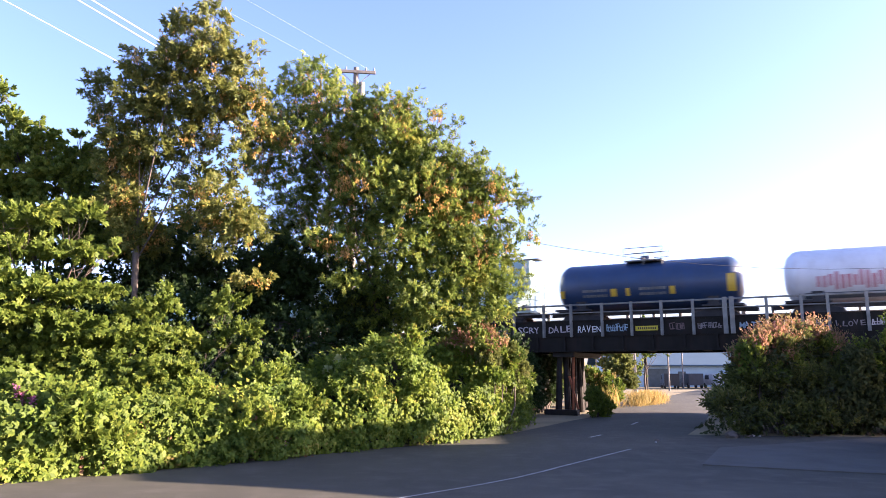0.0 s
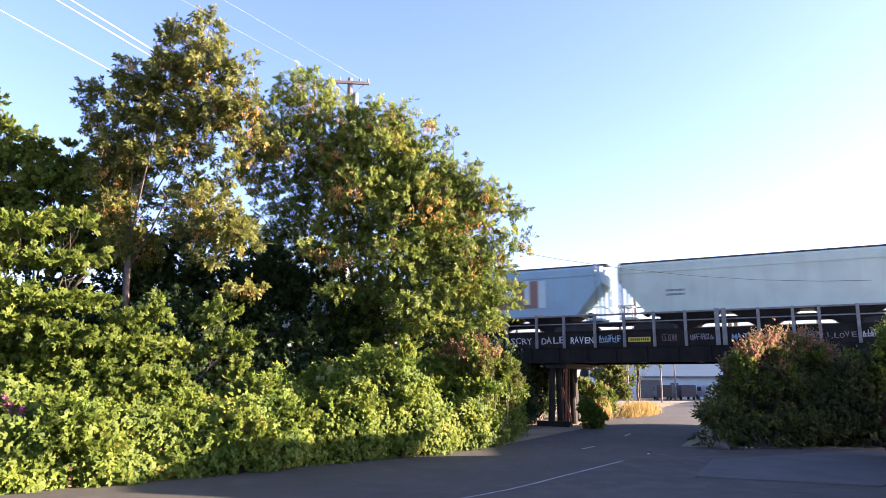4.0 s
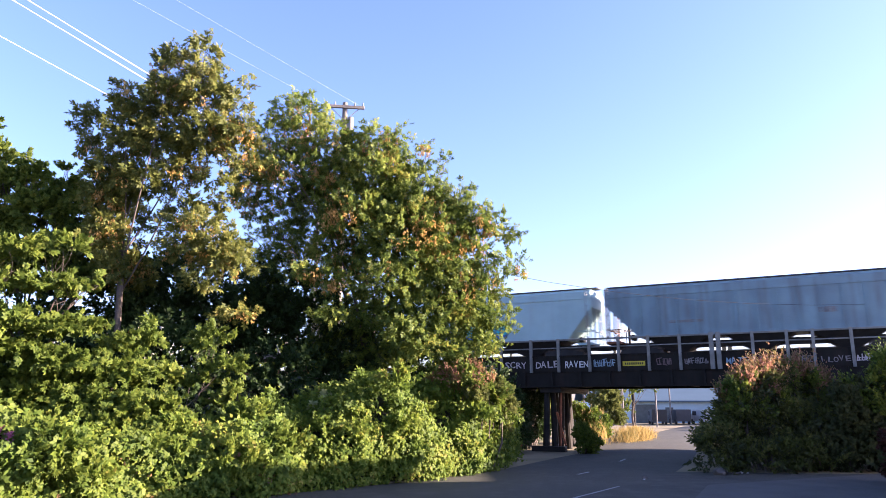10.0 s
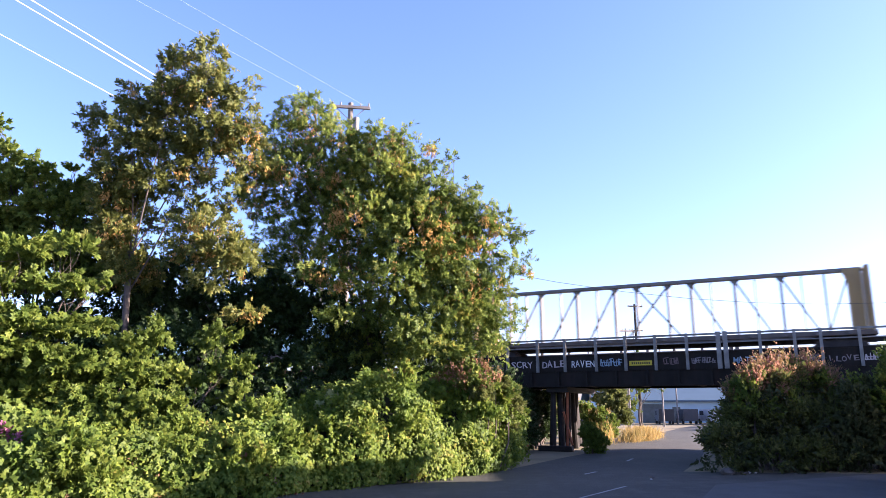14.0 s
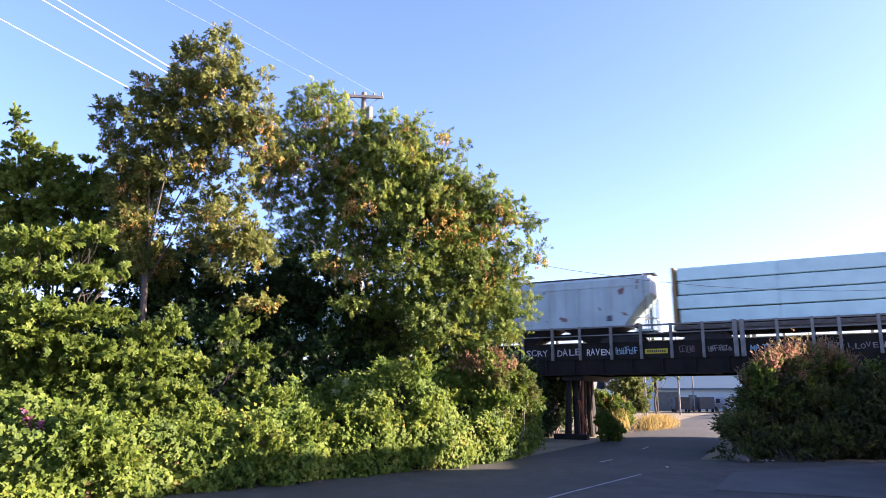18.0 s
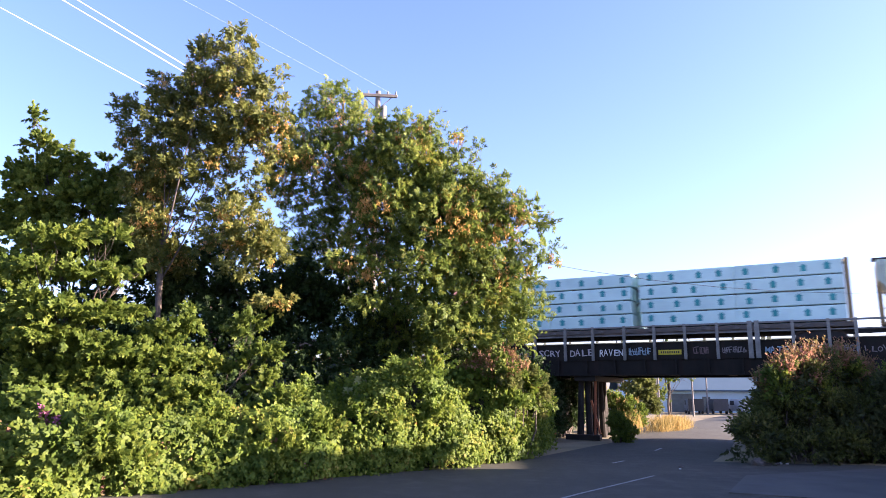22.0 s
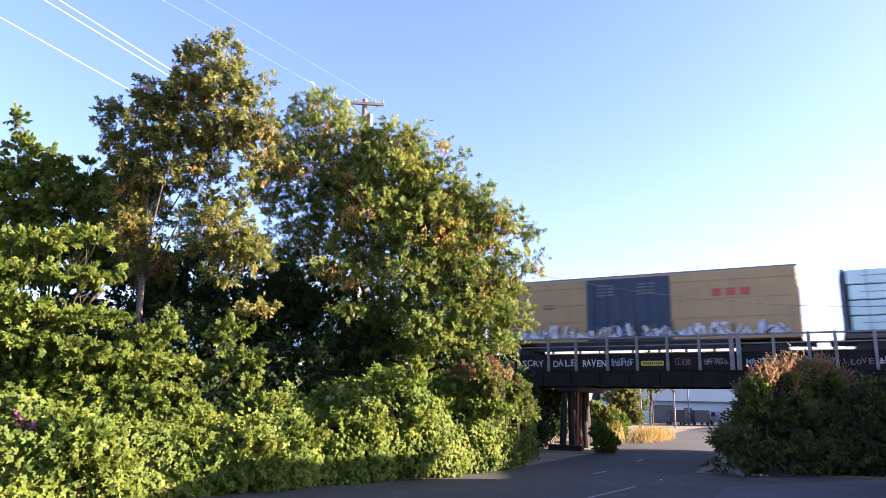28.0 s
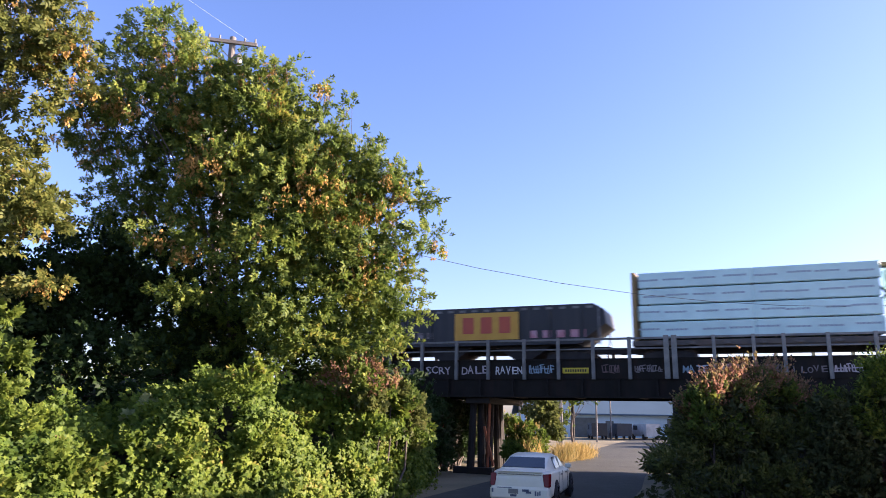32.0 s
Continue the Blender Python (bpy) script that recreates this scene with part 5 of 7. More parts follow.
leaves("blades", gp, unit(rng.normal(size=(gn, 3)) * np.array([1, 1, 0.2])), 0.25 + 0.95 * rng.random(gn) ** 1.5, LEAF_DRY, grass, [(0.0, 1.0, 0.022, 0.0)], np.array([0, 0, 0.9]) + rng.normal(size=(gn, 3)) * 0.42)
reeds = thing("dry_grass", "pale standing dry grass beside the bridge pier", "grass", pose(10.6, 49.0, 0), kind="stuff")
gn = 260
gp = np.stack([rng.normal(0, 0.42, gn), rng.normal(0, 0.9, gn), np.zeros(gn)], 1)
leaves("blades", gp, unit(rng.normal(size=(gn, 3)) * np.array([1, 1, 0.2])), 0.5 + 1.4 * rng.random(gn) ** 1.3, LEAF_DRY, reeds, [(0.0, 1.0, 0.018, 0.0)], np.array([0, 0, 1.0]) + rng.normal(size=(gn, 3)) * 0.25)
# scrub on the embankments and distant trees
scrub = thing("embankment_scrub", "dark bramble scrub along the railway embankment", "scrub", kind="stuff")
for s0, s1, c in ((-75, -17, 900), (7.0, 60, 520)):
    s, o = rng.uniform(s0, s1, c), rng.uniform(-9.5, -3.6, c)
    z = np.interp(o, [-9.5, -3.4], [0.1, RAIL_Z - 0.5])
    ctr = np.array([TRACK * a + ACROSS * (42.92 + b) for a, b in zip(s, o)])
    ctr[:, 2] = z
    per = 22
    P = np.repeat(ctr, per, 0) + rng.normal(size=(c * per, 3)) * np.array([0.6, 0.6, 0.35]) + np.array([0, 0, 0.3])
    leaves("scrub_leaves", P, rng.normal(size=(c * per, 3)) + np.array([-0.3, -0.6, 0.8]), 0.2 + 0.15 * rng.random(c * per), LEAF_MAPLE, scrub, LOBES1)
for x, y, h, r in ((62, 72, 10.5, 4.0), (70, 80, 12, 5), (52, 95, 9, 3.5), (-40, 90, 13, 6), (-60, 85, 14, 7), (-25, 95, 12, 6)):
    tree("distant_tree", "hazy green tree beyond the railway", [(x, y, h * 0.65, r, r, h * 0.33), (x + r * 0.6, y, h * 0.5, r * 0.7, r * 0.7, h * 0.25), (x - r * 0.6, y, h * 0.5, r * 0.7, r * 0.7, h * 0.28)], (x, y, 0), 0.3, (x, y, h * 0.4), LEAF_MAPLE, 300, 16, 1.0, 0.5, LOBES2, 5, 0.4, 0.45, 60)

# ---- goods train ----
bm = bmesh.new()
tube(bm, (0, -0.07, 0), (0, 0.07, 0), 0.42, None, 20)
tube(bm, (0, -0.1, 0), (0, -0.07, 0), 0.30, 0.34, 20)
wheel_me = mesh_of("wheel", bm, mat("wheel_steel", (0.10, 0.075, 0.06), (0.05, 0.04, 0.035), 0.6, 0.5, 4, 20, 0.2))
bm = bmesh.new()
for y in (-1.0, 1.0):
    prism(bm, [(-1.15, 0.32), (-1.15, 0.62), (-0.55, 0.78), (0.55, 0.78), (1.15, 0.62), (1.15, 0.32), (0.9, 0.32), (0.5, 0.2), (-0.5, 0.2), (-0.9, 0.32)], y - 0.09, y + 0.09)
box(bm, -0.25, 0.25, -1.0, 1.0, 0.5, 0.85)
for x in (-0.88, 0.88):
    tube(bm, (x, -1.05, 0.42), (x, 1.05, 0.42), 0.09, None, 8)
truck_me = mesh_of("truck", bm, DARKMETAL)
bm = bmesh.new()
box(bm, -0.45, 0.2, -0.12, 0.12, 0.72, 1.0, 0.03)
box(bm, 0.15, 0.42, -0.17, 0.17, 0.7, 1.02, 0.04)
coupler_me = mesh_of("coupler", bm, DARKMETAL)
bm = bmesh.new()
for y in (-0.2, 0.2):
    box(bm, -0.02, 0.02, y - 0.02, y + 0.02, 0, 1)
for i in range(5):
    box(bm, -0.015, 0.015, -0.2, 0.2, 0.08 + i * 0.2, 0.105 + i * 0.2)
ladder_me = mesh_of("ladder", bm, mat("ladder_grey", (0.3, 0.3, 0.31), (0.2, 0.2, 0.2), 0.6, 0.3, 3, 20, 0))
CARS = []


def rail_car(name, label, left, right, inset=1.9, sill=0.95, sillc=DARKMETAL):
    L = right - left
    t = thing(name, label, "railcar", rail_pose((left + right) / 2, 0, RAIL_Z), "cars of the goods train")
    CARS.append((t, (left + right) / 2))
    for sg in (-1, 1):
        tr = shared("truck", truck_me, t, pose(sg * (L / 2 - inset), 0, 0))
        for x in (-0.88, 0.88):
            for y, r in ((-0.78, 0), (0.78, 180)):
                shared("wheel", wheel_me, tr, pose(x, y, 0.42, 0, 0, r))
        shared("coupler", coupler_me, t, pose(sg * (L / 2 + 0.25), 0, 0, 0, 0, 0 if sg > 0 else 180))
    bm = bmesh.new()
    box(bm, -L / 2, L / 2, -0.3, 0.3, sill - 0.2, sill + 0.15)
    part("centre_sill", bm, sillc, t)
    return t, L


def low_profile(t, f=0.92, base=1.24):
    """Lowers all above the floor to the height of this train's cars."""
    for ob in t.children_recursive:
        if ob.type != "MESH" or ob.data in (wheel_me, truck_me, coupler_me):
            continue
        if ob.data == ladder_me:
            ob.scale.z *= f
            continue
        if ob.location.z > base:
            ob.location.z = base + (ob.location.z - base) * f
            continue
        for v in ob.data.vertices:
            if v.co.z > base:
                v.co.z = base + (v.co.z - base) * f
    return t


def ladders(t, L, z0, h, y=-1.5, dx=0.0):
    for sg in (-1, 1):
        for yy in (y, -y):
            ob = shared("ladder", ladder_me, t, pose(sg * (L / 2 - dx), yy, z0))
            ob.scale = (1, 1, h)


def bars(bm, x0, x1, z, h, y, r, w=(0.06, 0.14), gap=0.05):
    """Writing that cannot be read: a row of small bars."""
    x = x0
    while x < x1:
        ww = r.uniform(*w)
        box(bm, x, min(x + ww, x1), y - 0.006, y, z, z + h)
        x += ww + gap


def hopper(name, label, left, right, m, ribs=0, top=4.48, roof=None, slope=1.5, marks=(), seed=0, end_rust=None):
    """A covered hopper: sloped ends, roof walk, bottom outlets."""
    t, L = rail_car(name, label, left, right)
    h = L / 2
    bm = bmesh.new()
    prism(bm, [(-h, 3.4), (-h + slope, 1.46), (h - slope, 1.46), (h, 3.4), (h, top), (-h, top)], -1.55, 1.55)
    es = [e for e in bm.edges if abs(e.verts[0].co.z - top) < 0.01 and abs(e.verts[1].co.z - top) < 0.01 and abs(e.verts[0].co.y - e.verts[1].co.y) < 0.01]
    bmesh.ops.bevel(bm, geom=es, offset=0.14, segments=3, affect="EDGES")
    part("body", bm, m, t)
    bm = bmesh.new()
    box(bm, -h, h, -1.58, 1.58, top - 0.62, top - 0.52)
    box(bm, -h + slope, h - slope, -1.60, 1.60, 1.38, 1.54)
    part("chord", bm, m, t)
    bm = bmesh.new()
    box(bm, -h - 0.15, h + 0.15, -0.45, 0.45, top + 0.20, top + 0.27)
    for i in range(int(L / 1.5)):
        box(bm, -h + 0.4 + i * 1.5, -h + 0.5 + i * 1.5, -0.5, 0.5, top - 0.02, top + 0.20)
    part("roof_walk", bm, DARKMETAL, t)
    bm = bmesh.new()
    box(bm, -h + 0.6, h - 0.6, -1.0, -0.5, top - 0.03, top + 0.06, 0.02)
    part("hatch", bm, roof or m, t)
    if ribs:
        for i in range(ribs):
            x = -h + slope * 0.55 + (L - slope * 1.1) * i / (ribs - 1)
            zb = 1.5 if abs(x) < h - slope else 1.5 + (abs(x) - h + slope) / slope * 1.7
            for y in (-1.6, 1.6):
                bm = bmesh.new()
                box(bm, x - 0.05, x + 0.05, y - 0.06, y + 0.06, zb, top - 0.6)
                part("rib", bm, m, t)
    for k in range(3):
        x = (k - 1) * (L - 2 * slope) / 3.0
        bm = bmesh.new()
        w = (L - 2 * slope) / 6.6
        vs = prism(bm, [(x - w, 1.46), (x + w, 1.46), (x + 0.45, 0.45), (x - 0.45, 0.45)], -1.35, 1.35)
        for v in vs:
            if v.co.z < 0.6:
                v.co.y *= 0.5
        part("outlet", bm, DARKMETAL, t)
    for sg in (-1, 1):
        bm = bmesh.new()
        box(bm, sg * h - 0.9 if sg > 0 else -h, h if sg > 0 else -h + 0.9, -1.5, 1.5, 1.0, 1.14)
        part("end_platform", bm, end_rust or m, t)
        for y in (-1.5, 1.5, -0.6, 0.6):
            bm = bmesh.new()
            beam(bm, (sg * (h - 0.06), y, 1.0), (sg * (h - 0.06), y, 3.5), 0.09, 0.09)
            part("end_post", bm, end_rust or m, t)
        bm = bmesh.new()
        beam(bm, (sg * (h - 0.08), -1.5, 1.9), (sg * (h - 0.08), 1.5, 1.9), 0.06, 0.06)
        beam(bm, (sg * (h - 0.9), -1.48, 1.85), (sg * (h - 0.05), -1.48, 1.85), 0.05, 0.05)
        part("end_rail", bm, end_rust or m, t)
        bm = bmesh.new()
        tube(bm, (sg * (h - 1.2), 0.3, 1.5), (sg * (h - 1.2), 1.0, 1.5), 0.2, None, 10)
        part("brake_tank", bm, DARKMETAL, t)
    ladders(t, L, 1.1, top - 1.1, -1.62, 0.25)
    r = random.Random(seed)
    for x0, x1, z, hh, mm in marks:
        bm = bmesh.new()
        bars(bm, x0, x1, z, hh, -1.557, r)
        part("lettering_bars", bm, mm, t)
    return t


def patch(t, name, m, x0, x1, z0, z1, y=-1.555, label="", th=0.008, bevel=0):
    bm = bmesh.new()
    box(bm, x0, x1, y - th, y, z0, z1, bevel)
    return part(name, bm, m, t, label)


def car_paint(name, c, c2=None, stain=(0.2, 0.13, 0.08), amt=0.35, rough=0.55):
    return mat(name, c, c2 or tuple(v * 0.82 for v in c), rough, 0, 0.7, 18, 0.08, stain=stain, stain_amt=amt, streak=True)


GREYBLUE = car_paint("grey_hopper", (0.37, 0.52, 0.51), None, (0.3, 0.3, 0.3), 0.25)
GREYBLUE2 = car_paint("grey_hopper_b", (0.284, 0.439, 0.477), None, (0.3, 0.28, 0.26), 0.25)
CREAM = car_paint("cream_hopper", (0.51, 0.60, 0.47), None, (0.38, 0.36, 0.3), 0.25)
RIBGREY = car_paint("ribbed_hopper", (0.215, 0.29, 0.30), (0.14, 0.18, 0.195), (0.10, 0.085, 0.08), 0.65)
RIBDARK = car_paint("ribbed_hopper_dark", (0.165, 0.23, 0.24), (0.115, 0.152, 0.167), (0.09, 0.075, 0.07), 0.6)
RIBBLUE = car_paint("ribbed_hopper_blue", (0.19, 0.29, 0.32), (0.14, 0.197, 0.225), (0.10, 0.09, 0.09), 0.55)
WHITEH = car_paint("white_hopper", (0.53, 0.66, 0.60), None, (0.36, 0.30, 0.26), 0.35)
RUSTYW = car_paint("rust_spotted_white", (0.46, 0.58, 0.56), (0.39, 0.47, 0.46), (0.30, 0.22, 0.20), 0.4)
GREEN = car_paint("pale_green_hopper", (0.34, 0.46, 0.375), None, (0.28, 0.27, 0.2), 0.25)
BROWNP = mat("brown_block_paint", (0.27, 0.15, 0.10), (0.2, 0.12, 0.09), 0.7, 0, 1, 20, 0.1)
LETTER = mat("dark_lettering", (0.12, 0.13, 0.15), (0.08, 0.09, 0.1), 0.7, 0, 2, 20, 0)
LETTERB = mat("blue_lettering", (0.12, 0.2, 0.32), (0.1, 0.16, 0.26), 0.7, 0, 2, 20, 0)
TEAL = mat("teal_print", (0.04, 0.30, 0.30), (0.03, 0.24, 0.25), 0.6, 0, 3, 20, 0)
TEALBRIGHT = mat("turquoise_spray", (0.03, 0.42, 0.46), (0.03, 0.33, 0.38), 0.6, 0, 2, 20, 0)
BLUESPRAY = mat("blue_spray", (0.03, 0.14, 0.36), (0.03, 0.10, 0.3), 0.6, 0, 2, 20, 0)
LIME = mat("lime_spray", (0.27, 0.34, 0.19), (0.20, 0.26, 0.16), 0.6, 0, 2, 20, 0)
RUSTSPOT = mat("rust_spot", (0.20, 0.10, 0.085), (0.28, 0.19, 0.17), 0.9, 0, 3, 20, 0.1)
BLACKP = mat("black_paint", (0.02, 0.022, 0.024), (0.012, 0.012, 0.013), 0.45, 0, 2, 20, 0)
CARYELLOW = car_paint("yellow_car", (0.37, 0.25, 0.085), (0.27, 0.185, 0.075), (0.15, 0.10, 0.07), 0.5)
BOXYELLOW = car_paint("boxcar_yellow", (0.44, 0.29, 0.12), (0.37, 0.25, 0.11), (0.3, 0.19, 0.09), 0.25)
CHORDRED = car_paint("dark_red_car", (0.15, 0.045, 0.05), None, (0.1, 0.05, 0.04), 0.3)
NAVY = car_paint("navy_car", (0.03, 0.055, 0.085), None, (0.1, 0.09, 0.08), 0.3)
OLIVE = car_paint("slate_car", (0.17, 0.165, 0.14), (0.10, 0.098, 0.085), (0.17, 0.11, 0.07), 0.3)
WRAP = mat("lumber_wrap", (0.60, 0.80, 0.74), (0.50, 0.68, 0.64), 0.5, 0, 1.2, 14, 0.12, rand=0.06)
WRAPGREY = mat("lumber_wrap_grey", (0.49, 0.66, 0.65), (0.40, 0.54, 0.53), 0.5, 0, 1.2, 14, 0.12, rand=0.06)
WRAPPRINT = mat("grey_print", (0.28, 0.33, 0.38), (0.22, 0.27, 0.32), 0.6, 0, 2, 20, 0)
WRAPGREEN = mat("dark_green_print", (0.10, 0.20, 0.20), (0.08, 0.16, 0.17), 0.6, 0, 2, 20, 0)
LOGORED = mat("red_logo", (0.48, 0.10, 0.05), (0.4, 0.08, 0.05), 0.6, 0, 2, 20, 0)
TANKBLUE = car_paint("tank_blue", (0.022, 0.048, 0.11), (0.016, 0.035, 0.08), (0.06, 0.06, 0.06), 0.3, 0.4)
TANKWHITE = car_paint("tank_white", (0.68, 0.67, 0.68), None, (0.4, 0.35, 0.32), 0.3, 0.45)
REFLECT = mat("yellow_reflector", (0.6, 0.38, 0.04), (0.5, 0.32, 0.03), 0.4, 0, 2, 20, 0)
PINKSPRAY = mat("pink_spray", (0.42, 0.16, 0.19), (0.5, 0.32, 0.34), 0.7, 0, 2, 20, 0)


def tank_car(name, label, left, right, m, extra):
    t, L = rail_car(name, label, left, right, 1.6)
    h, R, zc = L / 2, 1.48, 2.42
    bm = bmesh.new()
    prof = [(-h, 0.0), (-h + 0.05, 0.6), (-h + 0.22, 1.1), (-h + 0.5, 1.38), (-h + 0.75, R), (0, R), (h - 0.75, R), (h - 0.5, 1.38), (h - 0.22, 1.1), (h - 0.05, 0.6), (h, 0.0)]
    ring = []
    for x, r in prof:
        ring.append([bm.verts.new((x, r * math.cos(a * math.tau / 28), zc + r * math.sin(a * math.tau / 28))) for a in range(28)] if r else None)
    for a, b in zip(ring[1:-1], ring[2:-1]):
        for i in range(28):
            f = bm.faces.new((a[i], b[i], b[(i + 1) % 28], a[(i + 1) % 28]))
            f.smooth = True
    bm.faces.new(ring[1])
    bm.faces.new(list(reversed(ring[-2])))
    bmesh.ops.recalc_face_normals(bm, faces=bm.faces)
    part("tank", bm, m, t)
    bm = bmesh.new()
    box(bm, -1.1, 1.1, -1.0, 1.0, zc + R - 0.05, zc + R + 0.02)
    for x in (-1.1, 0, 1.1):
        for y in (-1.0, 1.0):
            beam(bm, (x, y, zc + R - 0.3), (x, y, zc + R + 0.75), 0.04)
    for z in (0.4, 0.75):
        for y in (-1, 1):
            beam(bm, (-1.1, y, zc + R + z), (1.1, y, zc + R + z), 0.035)
    part("top_platform", bm, RAILING, t)
    bm = bmesh.new()
    tube(bm, (0, 0, zc + R - 0.1), (0, 0, zc + R + 0.35), 0.42, 0.36, 16)
    part("dome", bm, m, t)
    for sg in (-1, 1):
        bm = bmesh.new()
        prism(bm, [(sg * (h - 1.9), 1.1), (sg * (h - 1.3), 1.1), (sg * (h - 1.3), 1.9), (sg * (h - 1.9), 1.9)], -1.2, 1.2)
        box(bm, min(sg * h, sg * (h - 2.2)), max(sg * h, sg * (h - 2.2)), -1.4, 1.4, 0.98, 1.1)
        part("saddle", bm, DARKMETAL, t)
    extra(t, h, R, zc)
    return t


def curved(t, name, m, x0, x1, z0, z1, R, zc):
    """A thin patch that follows the tank's side."""
    bm = bmesh.new()
    rws = []
    for i in range(7):
        z = z0 + (z1 - z0) * i / 6
        y = -math.sqrt(max(0.01, (R + 0.008) ** 2 - (z - zc) ** 2))
        rws.append([bm.verts.new((x0, y, z)), bm.verts.new((x1, y, z))])
    for a, b in zip(rws, rws[1:]):
        bm.faces.new((a[0], a[1], b[1], b[0]))
    return part(name, bm, m, t)


def blue_extra(t, h, R, zc):
    for x, w in ((-h + 0.35, 0.3), (-1.9, 0.34), (-1.0, 0.22), (1.5, 0.3), (4.6, 0.45)):
        curved(t, "reflector", REFLECT, x, x + w, zc - 0.65, zc - (0.2 if w < 0.4 else -0.35), R, zc)
    for x in (-3.6, -0.2):
        for i in range(2):
            for k in range(7):
                curved(t, "lettering_bars", RAILING, x + k * 0.22, x + k * 0.22 + 0.15, zc - 0.35 - i * 0.3, zc - 0.2 - i * 0.3, R, zc)


def white_extra(t, h, R, zc):
    r = random.Random(4)
    for k in range(12):
        x = -h + 1.6 + k * 0.28
        curved(t, "graffiti", PINKSPRAY, x, x + 0.2, zc - 0.6 - r.random() * 0.25, zc - 0.15 + r.random() * 0.3, R, zc)
    curved(t, "belt", LETTER, -h + 1, h - 1, zc - 1.25, zc - 0.95, R, zc)


def lumber(t, L, wrap, style, seed, gap=0.35, z0=1.32, z1=4.62):
    """Four tiers of wrapped lumber on both sides of the beam, in two halves."""
    r = random.Random(seed)
    th = (z1 - z0) / 4
    pr = bmesh.new()
    for half, (a, b) in enumerate(((-L / 2 + 0.34, -0.12 - gap / 2), (-0.12 + gap / 2, L / 2 - 0.34))):
        for k in range(4):
            n = 2
            for j in range(n):
                x0, x1 = a + (b - a) * j / n + (0.008 if j else 0), a + (b - a) * (j + 1) / n
                za, zb = z0 + k * th + 0.05, z0 + (k + 1) * th - 0.01
                dy = r.uniform(-0.02, 0.02)
                dx0, dx1 = (r.uniform(0, 0.1) if j == 0 else 0), (r.uniform(0, 0.1) if j == n - 1 else 0)
                bm = bmesh.new()
                box(bm, x0 + dx0, x1 - dx1, -1.44 + dy, -0.14, za, zb, 0.035)
                part("wrapped_package", bm, wrap, t)
                y = -1.446 + dy
                nn = 4
                for q in range(nn):
                    cx = x0 + (x1 - x0) * (q + 0.5 + r.uniform(-0.15, 0.15)) / nn
                    cz = (za + zb) / 2 + r.uniform(-0.03, 0.06)
                    if style == "house":
                        box(pr, cx - 0.13, cx + 0.13, y - 0.004, y, cz - 0.17, cz + 0.08)
                        prism(pr, [(cx - 0.2, cz + 0.08), (cx + 0.2, cz + 0.08), (cx, cz + 0.26)], y - 0.004, y)
                    elif style == "oval":
                        prism(pr, [(cx + 0.42 * math.cos(u), cz - 0.1 + 0.26 * math.sin(u)) for u in [i * math.pi / 8 for i in range(9)]], y - 0.004, y)
                    elif style == "dash":
                        for e in range(5):
                            box(pr, cx - 0.5 + e * 0.2, cx - 0.36 + e * 0.2, y - 0.004, y, cz - 0.04, cz + 0.05)
                    elif style == "line" and q % 2:
                        box(pr, cx - 0.9, cx + 0.9, y - 0.004, y, cz - 0.02, cz + 0.03)
        bm = bmesh.new()
        box(bm, a, b, 0.14, 1.44, z0 + 0.05, z1)
        part("far_lumber", bm, wrap, t)
        bm = bmesh.new()
        for k in range(4):
            for i in range(7):
                x = a + 0.5 + (b - a - 1) * i / 6
                box(bm, x - 0.06, x + 0.06, -1.4, 1.4, z0 + k * th - 0.02, z0 + k * th + 0.05)
        tagged(part("dunnage", bm, OLIVE, t), kind="stuff")
        for i in range(5):
            bm = bmesh.new()
            x = a + 0.9 + (b - a - 1.8) * i / 4
            box(bm, x - 0.02, x + 0.02, -1.475, -1.465, z0, z1)
            part("strap", bm, WRAPPRINT, t) if style in ("line",) else bm.free()
    tagged(part("wrap_printing", pr, {"house": TEAL, "oval": WRAPGREEN, "dash": WRAPPRINT, "line": WRAPPRINT, "none": WRAPPRINT}[style], t), kind="stuff")


bm = bmesh.new()
box(bm, -0.11, 0.11, -0.05, 0.05, 0.02, 0.17, 0.015)
tube(bm, (-0.16, -0.01, 0.08), (0.16, -0.01, 0.08), 0.035, None, 8)
winch_me = mesh_of("strap_winch", bm, mat("worn_winch", (0.20, 0.18, 0.15), (0.10, 0.075, 0.06), 0.7, 0.2, 5, 30, 0.2))


